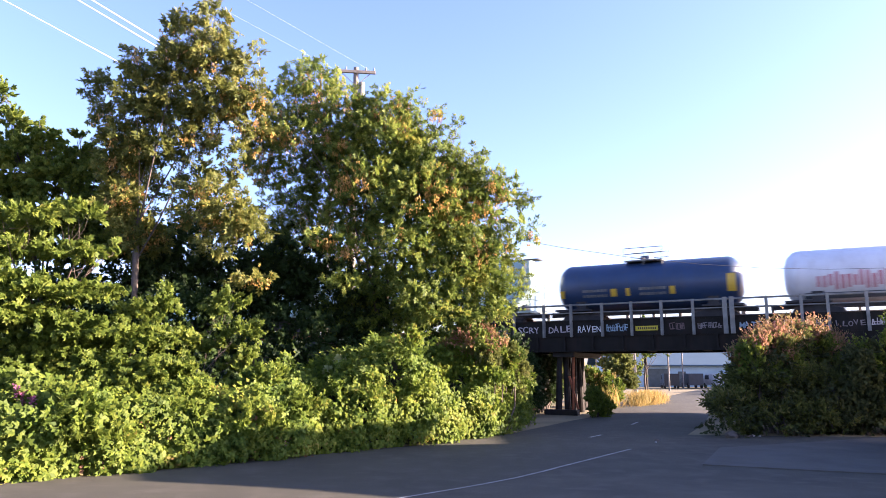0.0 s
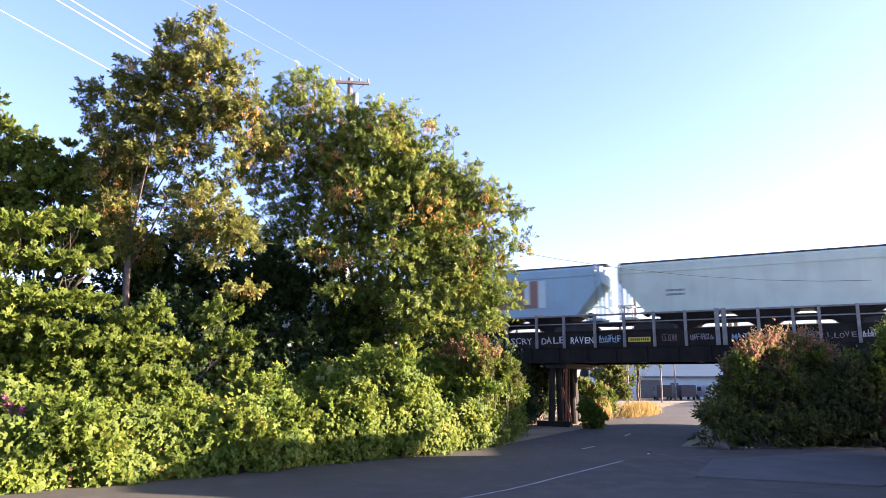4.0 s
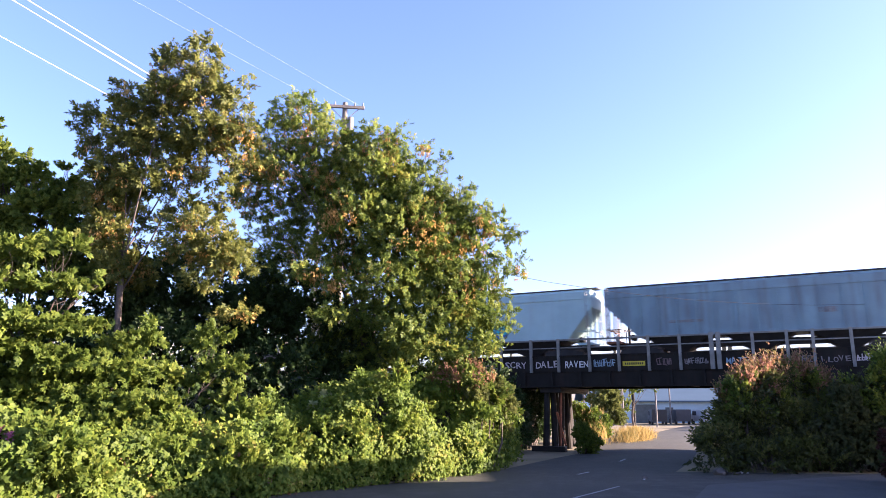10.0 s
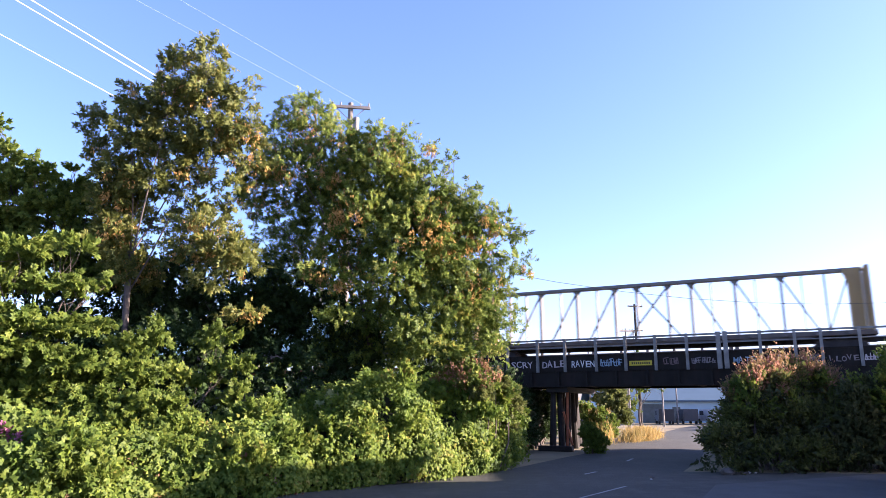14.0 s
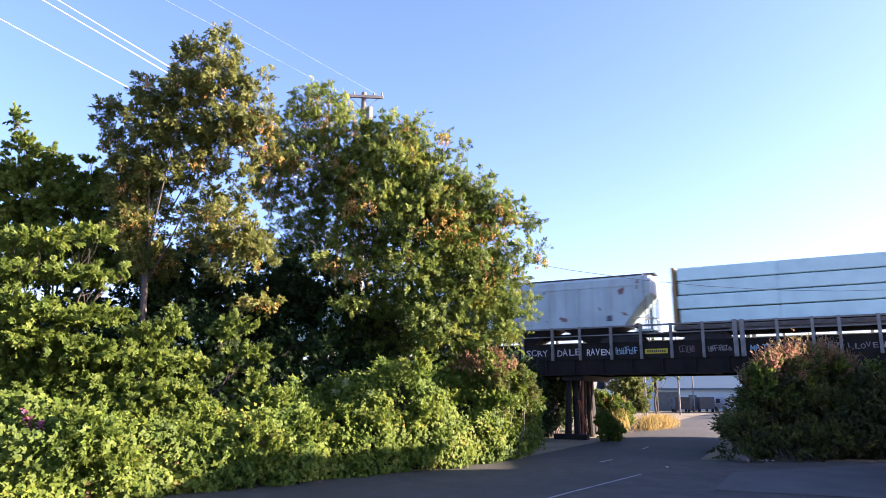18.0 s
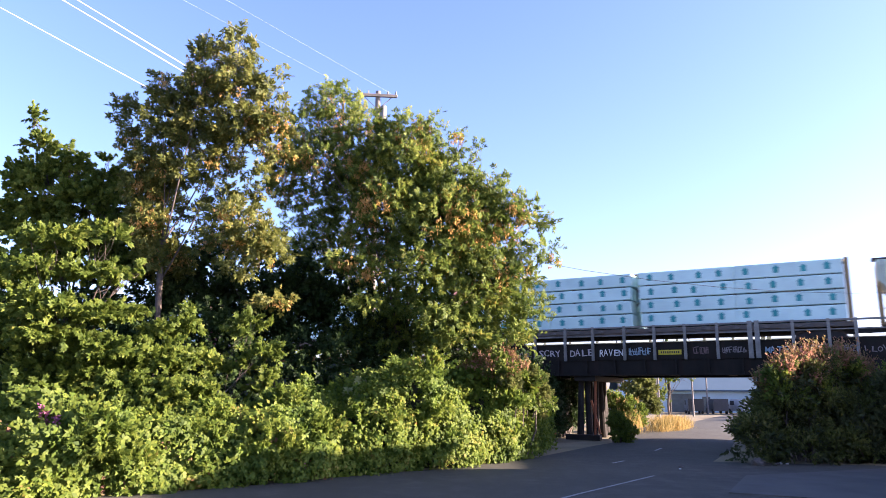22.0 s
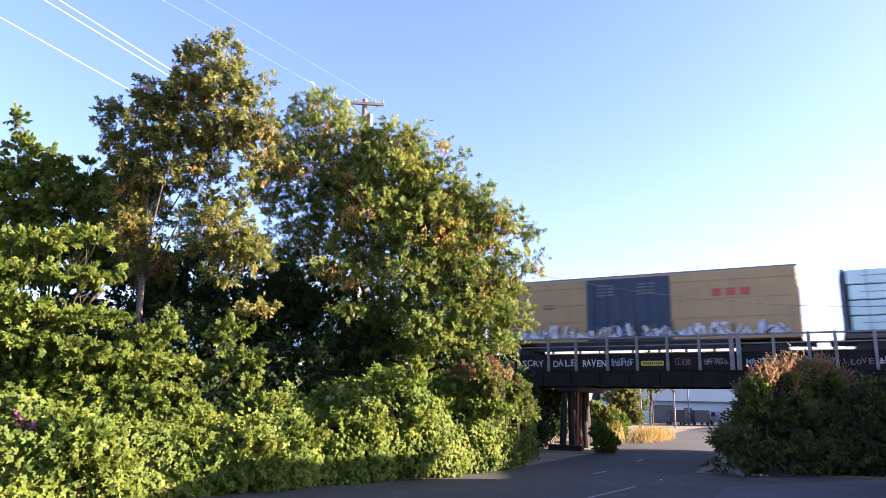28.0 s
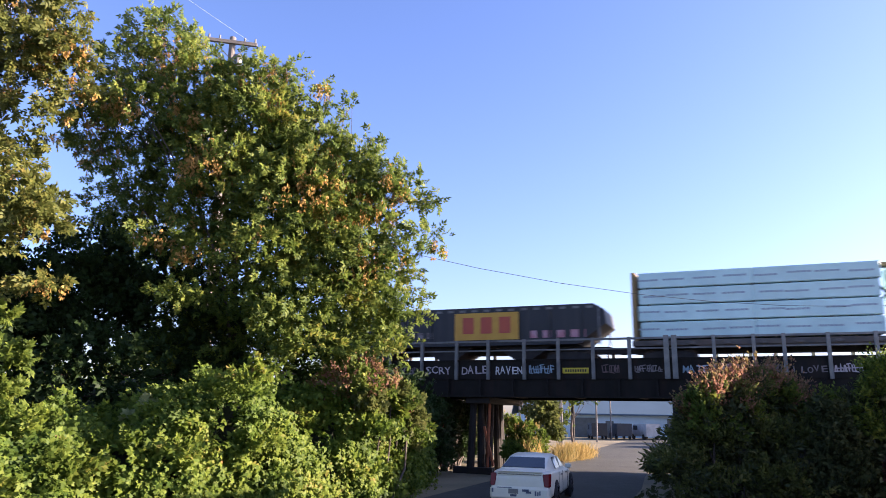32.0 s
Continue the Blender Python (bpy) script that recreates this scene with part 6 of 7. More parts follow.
def centerbeam(name, label, left, right, m, load=None, style="none", seed=0, mend=None, gap=0.35):
    t, L = rail_car(name, label, left, right, 1.7, 0.9)
    h = L / 2
    bm = bmesh.new()
    box(bm, -h, h, -1.45, 1.45, 0.98, 1.24, 0.02)
    box(bm, -h + 3, h - 3, -1.42, -1.3, 0.86, 1.0)
    box(bm, -h + 3, h - 3, 1.3, 1.42, 0.86, 1.0)
    part("deck", bm, mat("dark_deck", (0.125, 0.105, 0.082), (0.065, 0.054, 0.043), 0.75, 0, 2, 20, 0.2, stain=(0.15, 0.085, 0.05), stain_amt=0.5), t)
    for i in range(14):
        shared("strap_winch", winch_me, t, pose(-h + 1.2 + i * (L - 2.4) / 13, -1.47, 1.0))
    for sg in (-1, 1):
        bm = bmesh.new()
        xa, xb = (h - 0.30, h - 0.22) if sg > 0 else (-h + 0.22, -h + 0.30)
        box(bm, xa, xb, -1.42, 1.42, 1.2, 4.66, 0.02)
        xo = h - 0.22 if sg > 0 else -h
        bk = part("bulkhead", bm, mend or m, t)
        for y in (-1.4, -0.5, 0.5, 1.4):
            bm = bmesh.new()
            box(bm, xo + (0 if sg > 0 else 0.08), xo + (0.14 if sg > 0 else 0.22), y - 0.07, y + 0.07, 1.2, 4.66)
            part("rib", bm, mend or m, bk)
        for z in (1.5, 2.2, 2.9, 3.6, 4.3):
            bm = bmesh.new()
            box(bm, xo + (0 if sg > 0 else 0.10), xo + (0.12 if sg > 0 else 0.22), -1.4, 1.4, z - 0.05, z + 0.05)
            part("cross_rib", bm, mend or m, bk)
        bm = bmesh.new()
        prism(bm, [(sg * (h - 0.42), 4.66), (sg * (h - 1.25), 4.66), (sg * (h - 1.05), 4.1), (sg * (h - 1.05), 1.2), (sg * (h - 0.42), 1.2)], -0.5, 0.5)
        part("gusset", bm, mend or m, bk)
    bm = bmesh.new()
    box(bm, -h + 0.3, h - 0.3, -0.22, 0.22, 4.56, 4.76, 0.02)
    part("top_chord", bm, OLIVE if not load else m, t)
    k_ = (h - 1.0) / 10.1
    for x, w in ((-9.0, 0.05), (-7.9, 0.03), (-6.9, 0.07), (-5.6, 0.03), (-4.55, 0.07), (-3.3, 0.03), (-2.2, 0.07), (-0.9, 0.06)):
        for sg in (-1, 1):
            bm = bmesh.new()
            xx = sg * x * k_
            box(bm, xx - w, xx + w, -0.14, 0.14, 1.2, 4.6)
            if w > 0.055:
                prism(bm, [(xx - 0.28, 4.58), (xx + 0.28, 4.58), (xx, 4.15)], -0.05, 0.05)
            part("upright", bm, OLIVE, t)
    for x0, z0, x1, z1 in ((-10.1, 4.3, -9.0, 1.3), (-8.6, 1.3, -6.95, 4.45), (-6.3, 1.3, -4.6, 4.45), (-3.9, 1.3, -2.25, 4.45), (-1.6, 1.3, 0.9, 4.5)):
        for sg in (-1, 1):
            bm = bmesh.new()
            beam(bm, (sg * x0 * k_, 0.03 * sg, z0), (sg * x1 * k_, 0.03 * sg, z1), 0.09, 0.11)
            part("diagonal", bm, OLIVE, t)
    ladders(t, L, 1.1, 2.4, -1.5, 0.12)
    if load:
        lumber(t, L, load, style, seed, gap)
    return t


def boxcar(name, label, left, right):
    t, L = rail_car(name, label, left, right)
    h, zb, zt = L / 2, 1.1, 5.18
    bm = bmesh.new()
    box(bm, -h, h, -1.55, 1.55, zb, zt, 0.05)
    part("body", bm, BOXYELLOW, t)
    bm = bmesh.new()
    prism(bm, [(-h - 0.05, zt), (h + 0.05, zt), (h + 0.05, zt + 0.08), (-h - 0.05, zt + 0.08)], -1.5, 1.5)
    part("roof", bm, RAILING, t)
    bm = bmesh.new()
    box(bm, -2.45, 2.45, -1.62, -1.552, zb + 0.06, zt - 0.12, 0.015)
    d = part("door", bm, NAVY, t, "dark blue plug door with white stencilling")
    bm = bmesh.new()
    r = random.Random(3)
    for x in (-1.8, 0.6):
        for i in range(4):
            bars(bm, x, x + 1.0, zt - 0.6 - i * 0.2, 0.1, -1.623, r, (0.05, 0.1), 0.03)
    part("lettering_bars", bm, RAILING, d)
    bm = bmesh.new()
    for i in range(6):
        x = -2.0 + i * 0.8
        box(bm, x - 0.02, x + 0.02, -1.66, -1.622, zb + 0.1, zt - 0.2)
    part("lock_rod", bm, NAVY, d)
    bm = bmesh.new()
    for x0, x1 in ((-h + 0.3, -2.6), (2.6, h - 0.3)):
        for z in (2.4, 3.5, 4.6):
            bm = bmesh.new()
            box(bm, x0, x1, -1.575, -1.552, z, z + 0.05)
            part("seam", bm, BOXYELLOW, t)
    bm = bmesh.new()
    for k in range(3):
        bm = bmesh.new()
        box(bm, 4.7 + k * 0.75, 5.2 + k * 0.75, -1.562, -1.553, 3.65, 4.1, 0.004)
        part("logo_shape", bm, LOGORED, t)
    bm = bmesh.new()
    for a in (-1, 1):
        stroke(bm, -6.6 - a * 0.45, 3.0, -6.6 + a * 0.45, 3.75, 0.24, -1.557 - 0.003 * (a + 1))
    part("cross_mark", bm, mat("mauve_spray", (0.45, 0.2, 0.3), (0.2, 0.2, 0.45), 0.7, 0, 2, 20, 0), t)
    bm = bmesh.new()
    for x in (-8.2, -5.2):
        bars(bm, x, x + 0.7, 3.5, 0.1, -1.557, r)
        bars(bm, x, x + 0.7, 3.3, 0.1, -1.557, r)
    for i in range(5):
        bars(bm, -8.4, -6.2, 2.0 + i * 0.2, 0.08, -1.557, r, (0.08, 0.3), 0.08)
    part("lettering_bars", bm, CHORDRED, t)
    for nm, m, k0 in (("graffiti", CHALK, 0), ("graffiti", BLACKP, 1), ("graffiti", LETTERB, 2), ("graffiti", CARYELLOW, 3)):
        bm = bmesh.new()
        rr = random.Random(20 + k0)
        x = -h + 1.0
        while x < h - 0.6:
            y = -1.632 if abs(x) < 2.8 else -1.562
            w, z0_ = rr.uniform(0.2, 0.5), rr.uniform(1.3, 1.5)
            if rr.random() < (0.95 if k0 == 0 else 0.5):
                stroke(bm, x, z0_, x + rr.uniform(-0.35, 0.4), z0_ + rr.uniform(0.3, 0.75), w if k0 == 0 else w * 0.3, y - k0 * 0.004)
            x += 0.32
        tagged(part(nm, bm, m, t), kind="stuff")
    for sg in (-1, 1):
        bm = bmesh.new()
        for i in range(9):
            box(bm, sg * h - 0.03, sg * h + 0.03, -1.5, 1.5, 1.4 + i * 0.4, 1.55 + i * 0.4)
        part("end_corrugation", bm, BOXYELLOW, t)
    bm = bmesh.new()
    box(bm, -h + 3.4, h - 3.4, -1.5, -1.35, 0.6, 1.1)
    part("side_sill", bm, DARKMETAL, t)
    ladders(t, L, 1.1, 1.8, -1.6, 0.4)
    return t


def open_hopper(name, label, left, right):
    t, L = rail_car(name, label, left, right)
    h = L / 2
    m = car_paint("black_hopper", (0.03, 0.032, 0.034), None, (0.08, 0.07, 0.06), 0.35)
    bm = bmesh.new()
    prism(bm, [(-h, 2.2), (-h + 1.4, 1.15), (h - 1.4, 1.15), (h, 2.2), (h - 0.1, 2.95), (h - 0.6, 3.25), (-h + 0.6, 3.25), (-h + 0.1, 2.95)], -1.55, 1.55)
    part("body", bm, m, t)
    for i in range(24):
        bm = bmesh.new()
        x = -h + 0.8 + i * (L - 1.6) / 23
        box(bm, x - 0.16, x + 0.16, -1.57, -1.5, 3.02, 3.14)
        part("roof_vent", bm, RAILING, t)
    for i in range(10):
        bm = bmesh.new()
        x = -h + 1.2 + i * (L - 2.4) / 9
        box(bm, x - 0.06, x + 0.06, -1.62, -1.55, 1.2, 2.95)
        part("rib", bm, m, t)
    p = patch(t, "logo_panel", mat("logo_orange", (0.62, 0.36, 0.05), (0.55, 0.3, 0.04), 0.6, 0, 2, 20, 0), h - 7.9, h - 4.4, 1.45, 2.95, -1.63, "orange panel with red shapes")
    bm = bmesh.new()
    for k in range(3):
        x = h - 7.45 + k * 1.0
        box(bm, x, x + 0.62, -1.65, -1.639, 1.8, 2.7, 0.004)
    part("logo_shape", bm, LOGORED, p)
    r = random.Random(8)
    bm = bmesh.new()
    bars(bm, h - 13.0, h - 9.2, 1.6, 0.35, -1.57, r, (0.3, 0.5), 0.2)
    part("lettering_bars", bm, CHALK_DIM, t)
    bm = bmesh.new()
    bars(bm, h - 3.8, h - 1.0, 1.5, 0.4, -1.57, r, (0.3, 0.5), 0.3)
    part("graffiti", bm, PINKSPRAY, t)
    for k in range(3):
        bm = bmesh.new()
        x = (k - 1) * 4.2
        prism(bm, [(x - 1.6, 1.2), (x + 1.6, 1.2), (x + 0.4, 0.4), (x - 0.4, 0.4)], -1.2, 1.2)
        part("outlet", bm, DARKMETAL, t)
    ladders(t, L, 1.1, 2.0, -1.6, 0.3)
    return t


tank_car("tank_car", "white tank car with faded pink graffiti", -1.31, 12.5, TANKWHITE, white_extra)
tank_car("tank_car", "dark blue tank car with yellow reflectors", -14.08, -3.27, TANKBLUE, blue_extra)
hopper("hopper_car", "smooth grey covered hopper car", -32.3, -15.61, GREYBLUE, 0, 4.5, marks=((-5.6, -4.6, 2.3, 0.12, LETTERB), (-5.6, -4.6, 2.05, 0.12, LETTERB), (3.2, 4.2, 2.0, 0.14, LETTER)), end_rust=CREAM)
hopper("hopper_car", "smooth pale grey covered hopper car with blue lettering", -49.94, -33.23, GREYBLUE2, 0, 4.5, marks=((-5.7, -4.3, 3.1, 0.22, LETTERB), (-5.7, -4.4, 2.7, 0.2, LETTERB), (4.2, 5.0, 2.0, 0.14, LETTER)), end_rust=CREAM)
hopper("hopper_car", "cream covered hopper car", -66.4, -50.86, CREAM, 0, 4.45, marks=((-5.0, -4.0, 2.6, 0.12, LETTER), (-5.0, -4.0, 2.35, 0.12, LETTER)))
hp = hopper("hopper_car", "blue-grey covered hopper car with brown and white block graffiti", -82.31, -67.4, GREYBLUE2, 0, 4.5)
patch(hp, "graffiti", BROWNP, -5.4, 3.6, 1.95, 3.75)
for x, w, z0, z1 in ((-5.5, 0.3, 2.6, 3.7), (-5.2, 1.8, 2.5, 2.75), (-3.4, 0.35, 2.9, 3.8), (-2.0, 0.5, 2.1, 3.75), (-0.6, 0.55, 2.9, 3.8), (0.3, 0.4, 2.0, 3.8), (1.3, 0.7, 2.6, 3.2), (2.6, 0.35, 2.2, 3.8), (3.5, 0.5, 1.95, 3.75), (-3.2, 1.6, 2.05, 2.25)):
    patch(hp, "graffiti_stroke", WHITEH, x, x + w, z0, z1, -1.565)
for x in (-4.5, 0.5, 3.2):
    patch(hp, "reflector", REFLECT, x, x + 0.6, 1.42, 1.52, -1.605)
hp = hopper("hopper_car", "weathered grey ribbed hopper car with rust stains", -99.76, -83.26, RIBGREY, 15, 4.45, slope=1.8, marks=((-4.9, -4.5, 3.0, 0.3, CHALK_DIM), (3.6, 4.3, 2.2, 0.3, CHALK_DIM)), end_rust=RUST)
patch(hp, "placard", RUSTSPOT, 1.0, 1.7, 1.9, 2.15, -1.6)
hopper("hopper_car", "dark grey ribbed hopper car with a faded patch", -117.08, -100.63, RIBDARK, 16, 4.45, slope=1.8, marks=((-4.3, -3.9, 2.2, 0.16, REFLECT), (3.3, 3.9, 2.1, 0.12, REFLECT)))
hp = hopper("hopper_car", "white hopper car with peeling brown paint patch", -134.52, -118.0, WHITEH, 0, 4.45, end_rust=RUST)
bm = bmesh.new()
bars(bm, -5.6, -4.2, 3.2, 0.26, -1.557, random.Random(31), (0.2, 0.26), 0.6)
bars(bm, -6.0, -2.7, 2.55, 0.32, -1.557, random.Random(32), (0.22, 0.3), 0.42)
part("lettering_bars", bm, LETTER, hp)
patch(hp, "weathered_panel", car_paint("scuffed_panel", (0.56, 0.50, 0.44), (0.42, 0.36, 0.32), (0.25, 0.16, 0.12), 0.6), -2.3, 4.4, 1.85, 3.86, -1.556)
for k in range(6):
    patch(hp, "peeled_block", RUSTSPOT, -2.0 + k * 0.98, -1.3 + k * 0.98, 2.9 - 0.2 * (k % 2), 3.75, -1.566)
for k in range(46):
    r_ = random.Random(200 + k)
    x, z, w = r_.uniform(-2.2, 4.2), r_.uniform(1.95, 3.75), r_.uniform(0.06, 0.26)
    bm = bmesh.new()
    prism(bm, [(x + w * math.cos(a_) * q_, z + w * 0.8 * math.sin(a_) * q_) for a_, q_ in ((i_ * math.tau / 11, r_.uniform(0.4, 1.0)) for i_ in range(11))], -1.576, -1.568)
    part("peeled_spot", bm, (RUSTSPOT, WHITEH, MATS["scuffed_panel"])[k % 3], hp)
hopper("hopper_car", "weathered blue-grey ribbed hopper car", -151.88, -135.33, RIBBLUE, 15, 4.45, slope=1.8, marks=((-4.6, -2.8, 2.1, 0.16, CHALK_DIM), (3.0, 3.8, 2.3, 0.3, CHALK_DIM)), end_rust=RUST)
hp = hopper("hopper_car", "light grey hopper car with lime and turquoise graffiti", -171.7, -152.68, GREYBLUE, 0, 4.52, marks=((-7.5, -6.2, 2.5, 0.14, LETTER), (-7.5, -6.4, 2.2, 0.14, LETTER)), slope=1.4)
for bold_, m_, y_ in ((0.10, LETTER, -1.560), (0.03, LIME, -1.570)):
    hand_letters("JITER", hp, -5.9, 1.42, y_, 4.9, 1.45, m_, 9, bold_)
bm = bmesh.new()
stroke(bm, -6.15, 1.75, -5.75, 1.5, 0.26, -1.566)
part("graffiti_stroke", bm, LIME, hp)
for grow, m_, y_ in ((0.1, LETTER, -1.558), (0.0, TEALBRIGHT, -1.566), (0.0, BLUESPRAY, -1.570)):
    bm = bmesh.new()
    for x0, xt, w in ((0.4, 0.5, 0.95), (1.45, 1.6, 0.6), (2.1, 2.35, 0.9), (3.05, 3.6, 0.75)):
        lo, hi = 1.5 - grow, (1.85 if m_ == BLUESPRAY else 2.5) + grow
        f = (hi - 1.5) / 1.0
        prism(bm, [(x0 - grow, lo), (x0 + w + grow, lo), (x0 + (xt - x0) * f + w + 0.12 * f + grow, hi), (x0 + (xt - x0) * f - grow, hi)], y_, y_ + 0.006)
    part("graffiti", bm, m_, hp, "turquoise and blue spray-painted block letters" if m_ == TEALBRIGHT else "")
bm = bmesh.new()
for x, z, w, h_ in ((0.85, 1.95, 0.2, 0.22), (2.75, 1.6, 0.1, 0.6), (1.8, 1.95, 0.3, 0.1), (3.5, 2.1, 0.25, 0.09)):
    box(bm, x, x + w, -1.577, -1.571, z, z + h_, 0.002)
part("graffiti_stroke", bm, LETTER, hp)
centerbeam("centerbeam_car", "empty centre-beam flat car with yellow end bulkheads", -194.5, -172.76, CARYELLOW)
centerbeam("centerbeam_car", "empty centre-beam flat car with yellow end bulkheads", -218.35, -195.8, CARYELLOW)
centerbeam("centerbeam_car", "centre-beam flat car loaded with plain white wrapped lumber", -241.31, -219.13, CARYELLOW, WRAP, "none", 1, gap=0.02)
centerbeam("centerbeam_car", "centre-beam flat car loaded with plain white wrapped lumber", -264.79, -242.77, CARYELLOW, WRAP, "none", 2, gap=0.02)
hp = hopper("hopper_car", "white hopper car blotched with rust", -281.95, -265.99, RUSTYW, 9, 4.48, end_rust=CREAM)
for k, (x, z, w, h_) in enumerate(((-7.6, 3.75, 0.45, 0.2), (-4.5, 3.7, 0.22, 0.45), (-2.7, 3.4, 0.12, 0.16), (1.5, 3.8, 0.12, 0.3), (6.4, 3.6, 0.35, 0.55), (7.3, 3.9, 0.16, 0.4), (2.7, 1.95, 0.4, 0.3), (1.7, 1.8, 0.25, 0.16), (-1.7, 2.0, 0.3, 0.16), (6.5, 2.1, 0.35, 0.18), (5.0, 2.5, 0.12, 0.2), (-6.6, 1.9, 0.3, 0.2), (3.9, 3.9, 0.16, 0.12), (-0.5, 2.8, 0.1, 0.2))):
    r_ = random.Random(k)
    bm = bmesh.new()
    prism(bm, [(x + w * math.cos(a_) * q_, z + h_ * math.sin(a_) * q_ + 0.1 * (z - 2.8) * math.cos(a_)) for a_, q_ in ((i_ * math.tau / 13, r_.uniform(0.25, 0.8)) for i_ in range(13))], -1.562, -1.556)
    part("rust_spot", bm, RUSTSPOT, hp)
for x in (-5.8, -4.85):
    patch(hp, "placard", WHITEH, x, x + 0.8, 1.95, 2.75)
patch(hp, "placard", LETTER, 5.3, 5.75, 1.7, 2.05)
hopper("hopper_car", "pale green covered hopper car", -299.39, -283.02, GREEN, 0, 4.5, marks=((-5.2, -3.6, 3.1, 0.16, LETTER), (-5.0, -3.8, 2.8, 0.16, LETTER), (4.4, 5.0, 1.95, 0.14, LETTER)), end_rust=CREAM)
hp = hopper("hopper_car", "cream covered hopper car with a teal mark", -314.16, -300.33, CREAM, 0, 4.5, marks=((-0.6, 1.6, 2.5, 0.3, PINKSPRAY), (4.0, 4.4, 2.1, 0.16, LETTER)), end_rust=CARYELLOW)
bm = bmesh.new()
prism(bm, [(-6.2, 2.9), (-5.7, 2.9), (-5.0, 3.7), (-4.6, 3.7), (-4.6, 2.9), (-5.0, 2.9), (-5.2, 3.3)], -1.57, -1.557)
part("logo_shape", bm, TEAL, hp)
centerbeam("centerbeam_car", "centre-beam flat car loaded with white lumber printed with teal marks", -337.35, -315.29, CARYELLOW, WRAP, "house", 3)
centerbeam("centerbeam_car", "red centre-beam flat car loaded with lumber printed with green ovals", -360.73, -338.65, CHORDRED, WRAP, "oval", 4)
centerbeam("centerbeam_car", "red centre-beam flat car loaded with grey wrapped lumber", -384.4, -362.02, CHORDRED, WRAPGREY, "line", 5)
centerbeam("bulkhead_flat_car", "navy bulkhead flat car loaded with pale wrapped lumber", -403.85, -385.7, NAVY, WRAP, "line", 6, gap=0.02)
boxcar("boxcar", "yellow boxcar with a dark blue door and graffiti along its foot", -423.86, -405.74)
centerbeam("centerbeam_car", "navy centre-beam flat car loaded with white printed lumber", -447.38, -425.37, NAVY, WRAP, "dash", 7, gap=0.45)
centerbeam("centerbeam_car", "yellow centre-beam flat car loaded with white printed lumber", -470.8, -448.67, CARYELLOW, WRAP, "dash", 8, gap=0.5)
open_hopper("hopper_car", "low black hopper car with an orange panel", -489.0, -472.0)
for car_, mid_ in CARS:
    if not car_.name.startswith("tank_car"):
        low_profile(car_, 0.945 if car_.name.startswith(("hopper", "boxcar")) else 0.975)

# ---- white sedan ----
CARWHITE = mat("car_white", (0.74, 0.72, 0.57), (0.67, 0.65, 0.51), 0.28, 0, 1.5, 12, 0.0, stain=(0.55, 0.54, 0.52), stain_amt=0.3)
GLASS = mat("tinted_glass", (0.03, 0.045, 0.05), (0.02, 0.03, 0.035), 0.06, 0, 1, 5, 0, spec=0.4)
TYRE = mat("tyre", (0.02, 0.02, 0.02), (0.012, 0.012, 0.012), 0.85, 0, 3, 30, 0.2)
RIMB = mat("black_rim", (0.035, 0.035, 0.037), (0.02, 0.02, 0.02), 0.35, 0.6, 3, 30, 0)
TAIL = mat("tail_red", (0.16, 0.007, 0.009), (0.11, 0.005, 0.007), 0.25, 0, 3, 30, 0, spec=0.25)
SCUFF = mat("scuffed_bumper", (0.05, 0.065, 0.10), (0.16, 0.18, 0.22), 0.7, 0, 6, 30, 0.1)
sedan = thing("sedan", "white four-door sedan with black wheels and a scuffed rear bumper", "car", pose(0, 0, 0))


def loft(bm, stations):
    """Rings of (x, [(y, z), ...]) joined end to end."""
    rings = [[bm.verts.new((x, y, z)) for y, z in r] for x, r in stations]
    n = len(rings[0])
    for a, b in zip(rings, rings[1:]):
        for i in range(n):
            bm.faces.new((a[i], a[(i + 1) % n], b[(i + 1) % n], b[i]))
    bm.faces.new(rings[0]), bm.faces.new(rings[-1])
    bmesh.ops.recalc_face_normals(bm, faces=bm.faces)


def body_ring(w, z0, z1, crown=0.03):
    return [(-w * 0.9, z0), (w * 0.9, z0), (w, z0 + 0.12), (w, z0 + (z1 - z0) * 0.6), (w * 0.96, z1 - 0.06), (w * 0.85, z1), (0, z1 + crown), (-w * 0.85, z1), (-w * 0.96, z1 - 0.06), (-w, z0 + (z1 - z0) * 0.6), (-w, z0 + 0.12)]


# x runs forward from the rear axle
bm = bmesh.new()
loft(bm, [(-1.12, body_ring(0.80, 0.42, 0.92)), (-1.05, body_ring(0.88, 0.30, 1.02)), (-0.85, body_ring(0.92, 0.24, 1.07)), (-0.2, body_ring(0.94, 0.22, 1.09)), (0.6, body_ring(0.945, 0.2, 1.04)),
          (2.0, body_ring(0.945, 0.2, 1.02)), (2.6, body_ring(0.94, 0.2, 1.0)), (3.2, body_ring(0.92, 0.22, 0.96)), (3.65, body_ring(0.88, 0.26, 0.88)), (3.86, body_ring(0.78, 0.34, 0.76))])
for f in bm.faces:
    f.smooth = True
body = part("body", bm, CARWHITE, sedan)
sub_mod = body.modifiers.new("rounding", "SUBSURF")
sub_mod.levels = sub_mod.render_levels = 2
bm = bmesh.new()
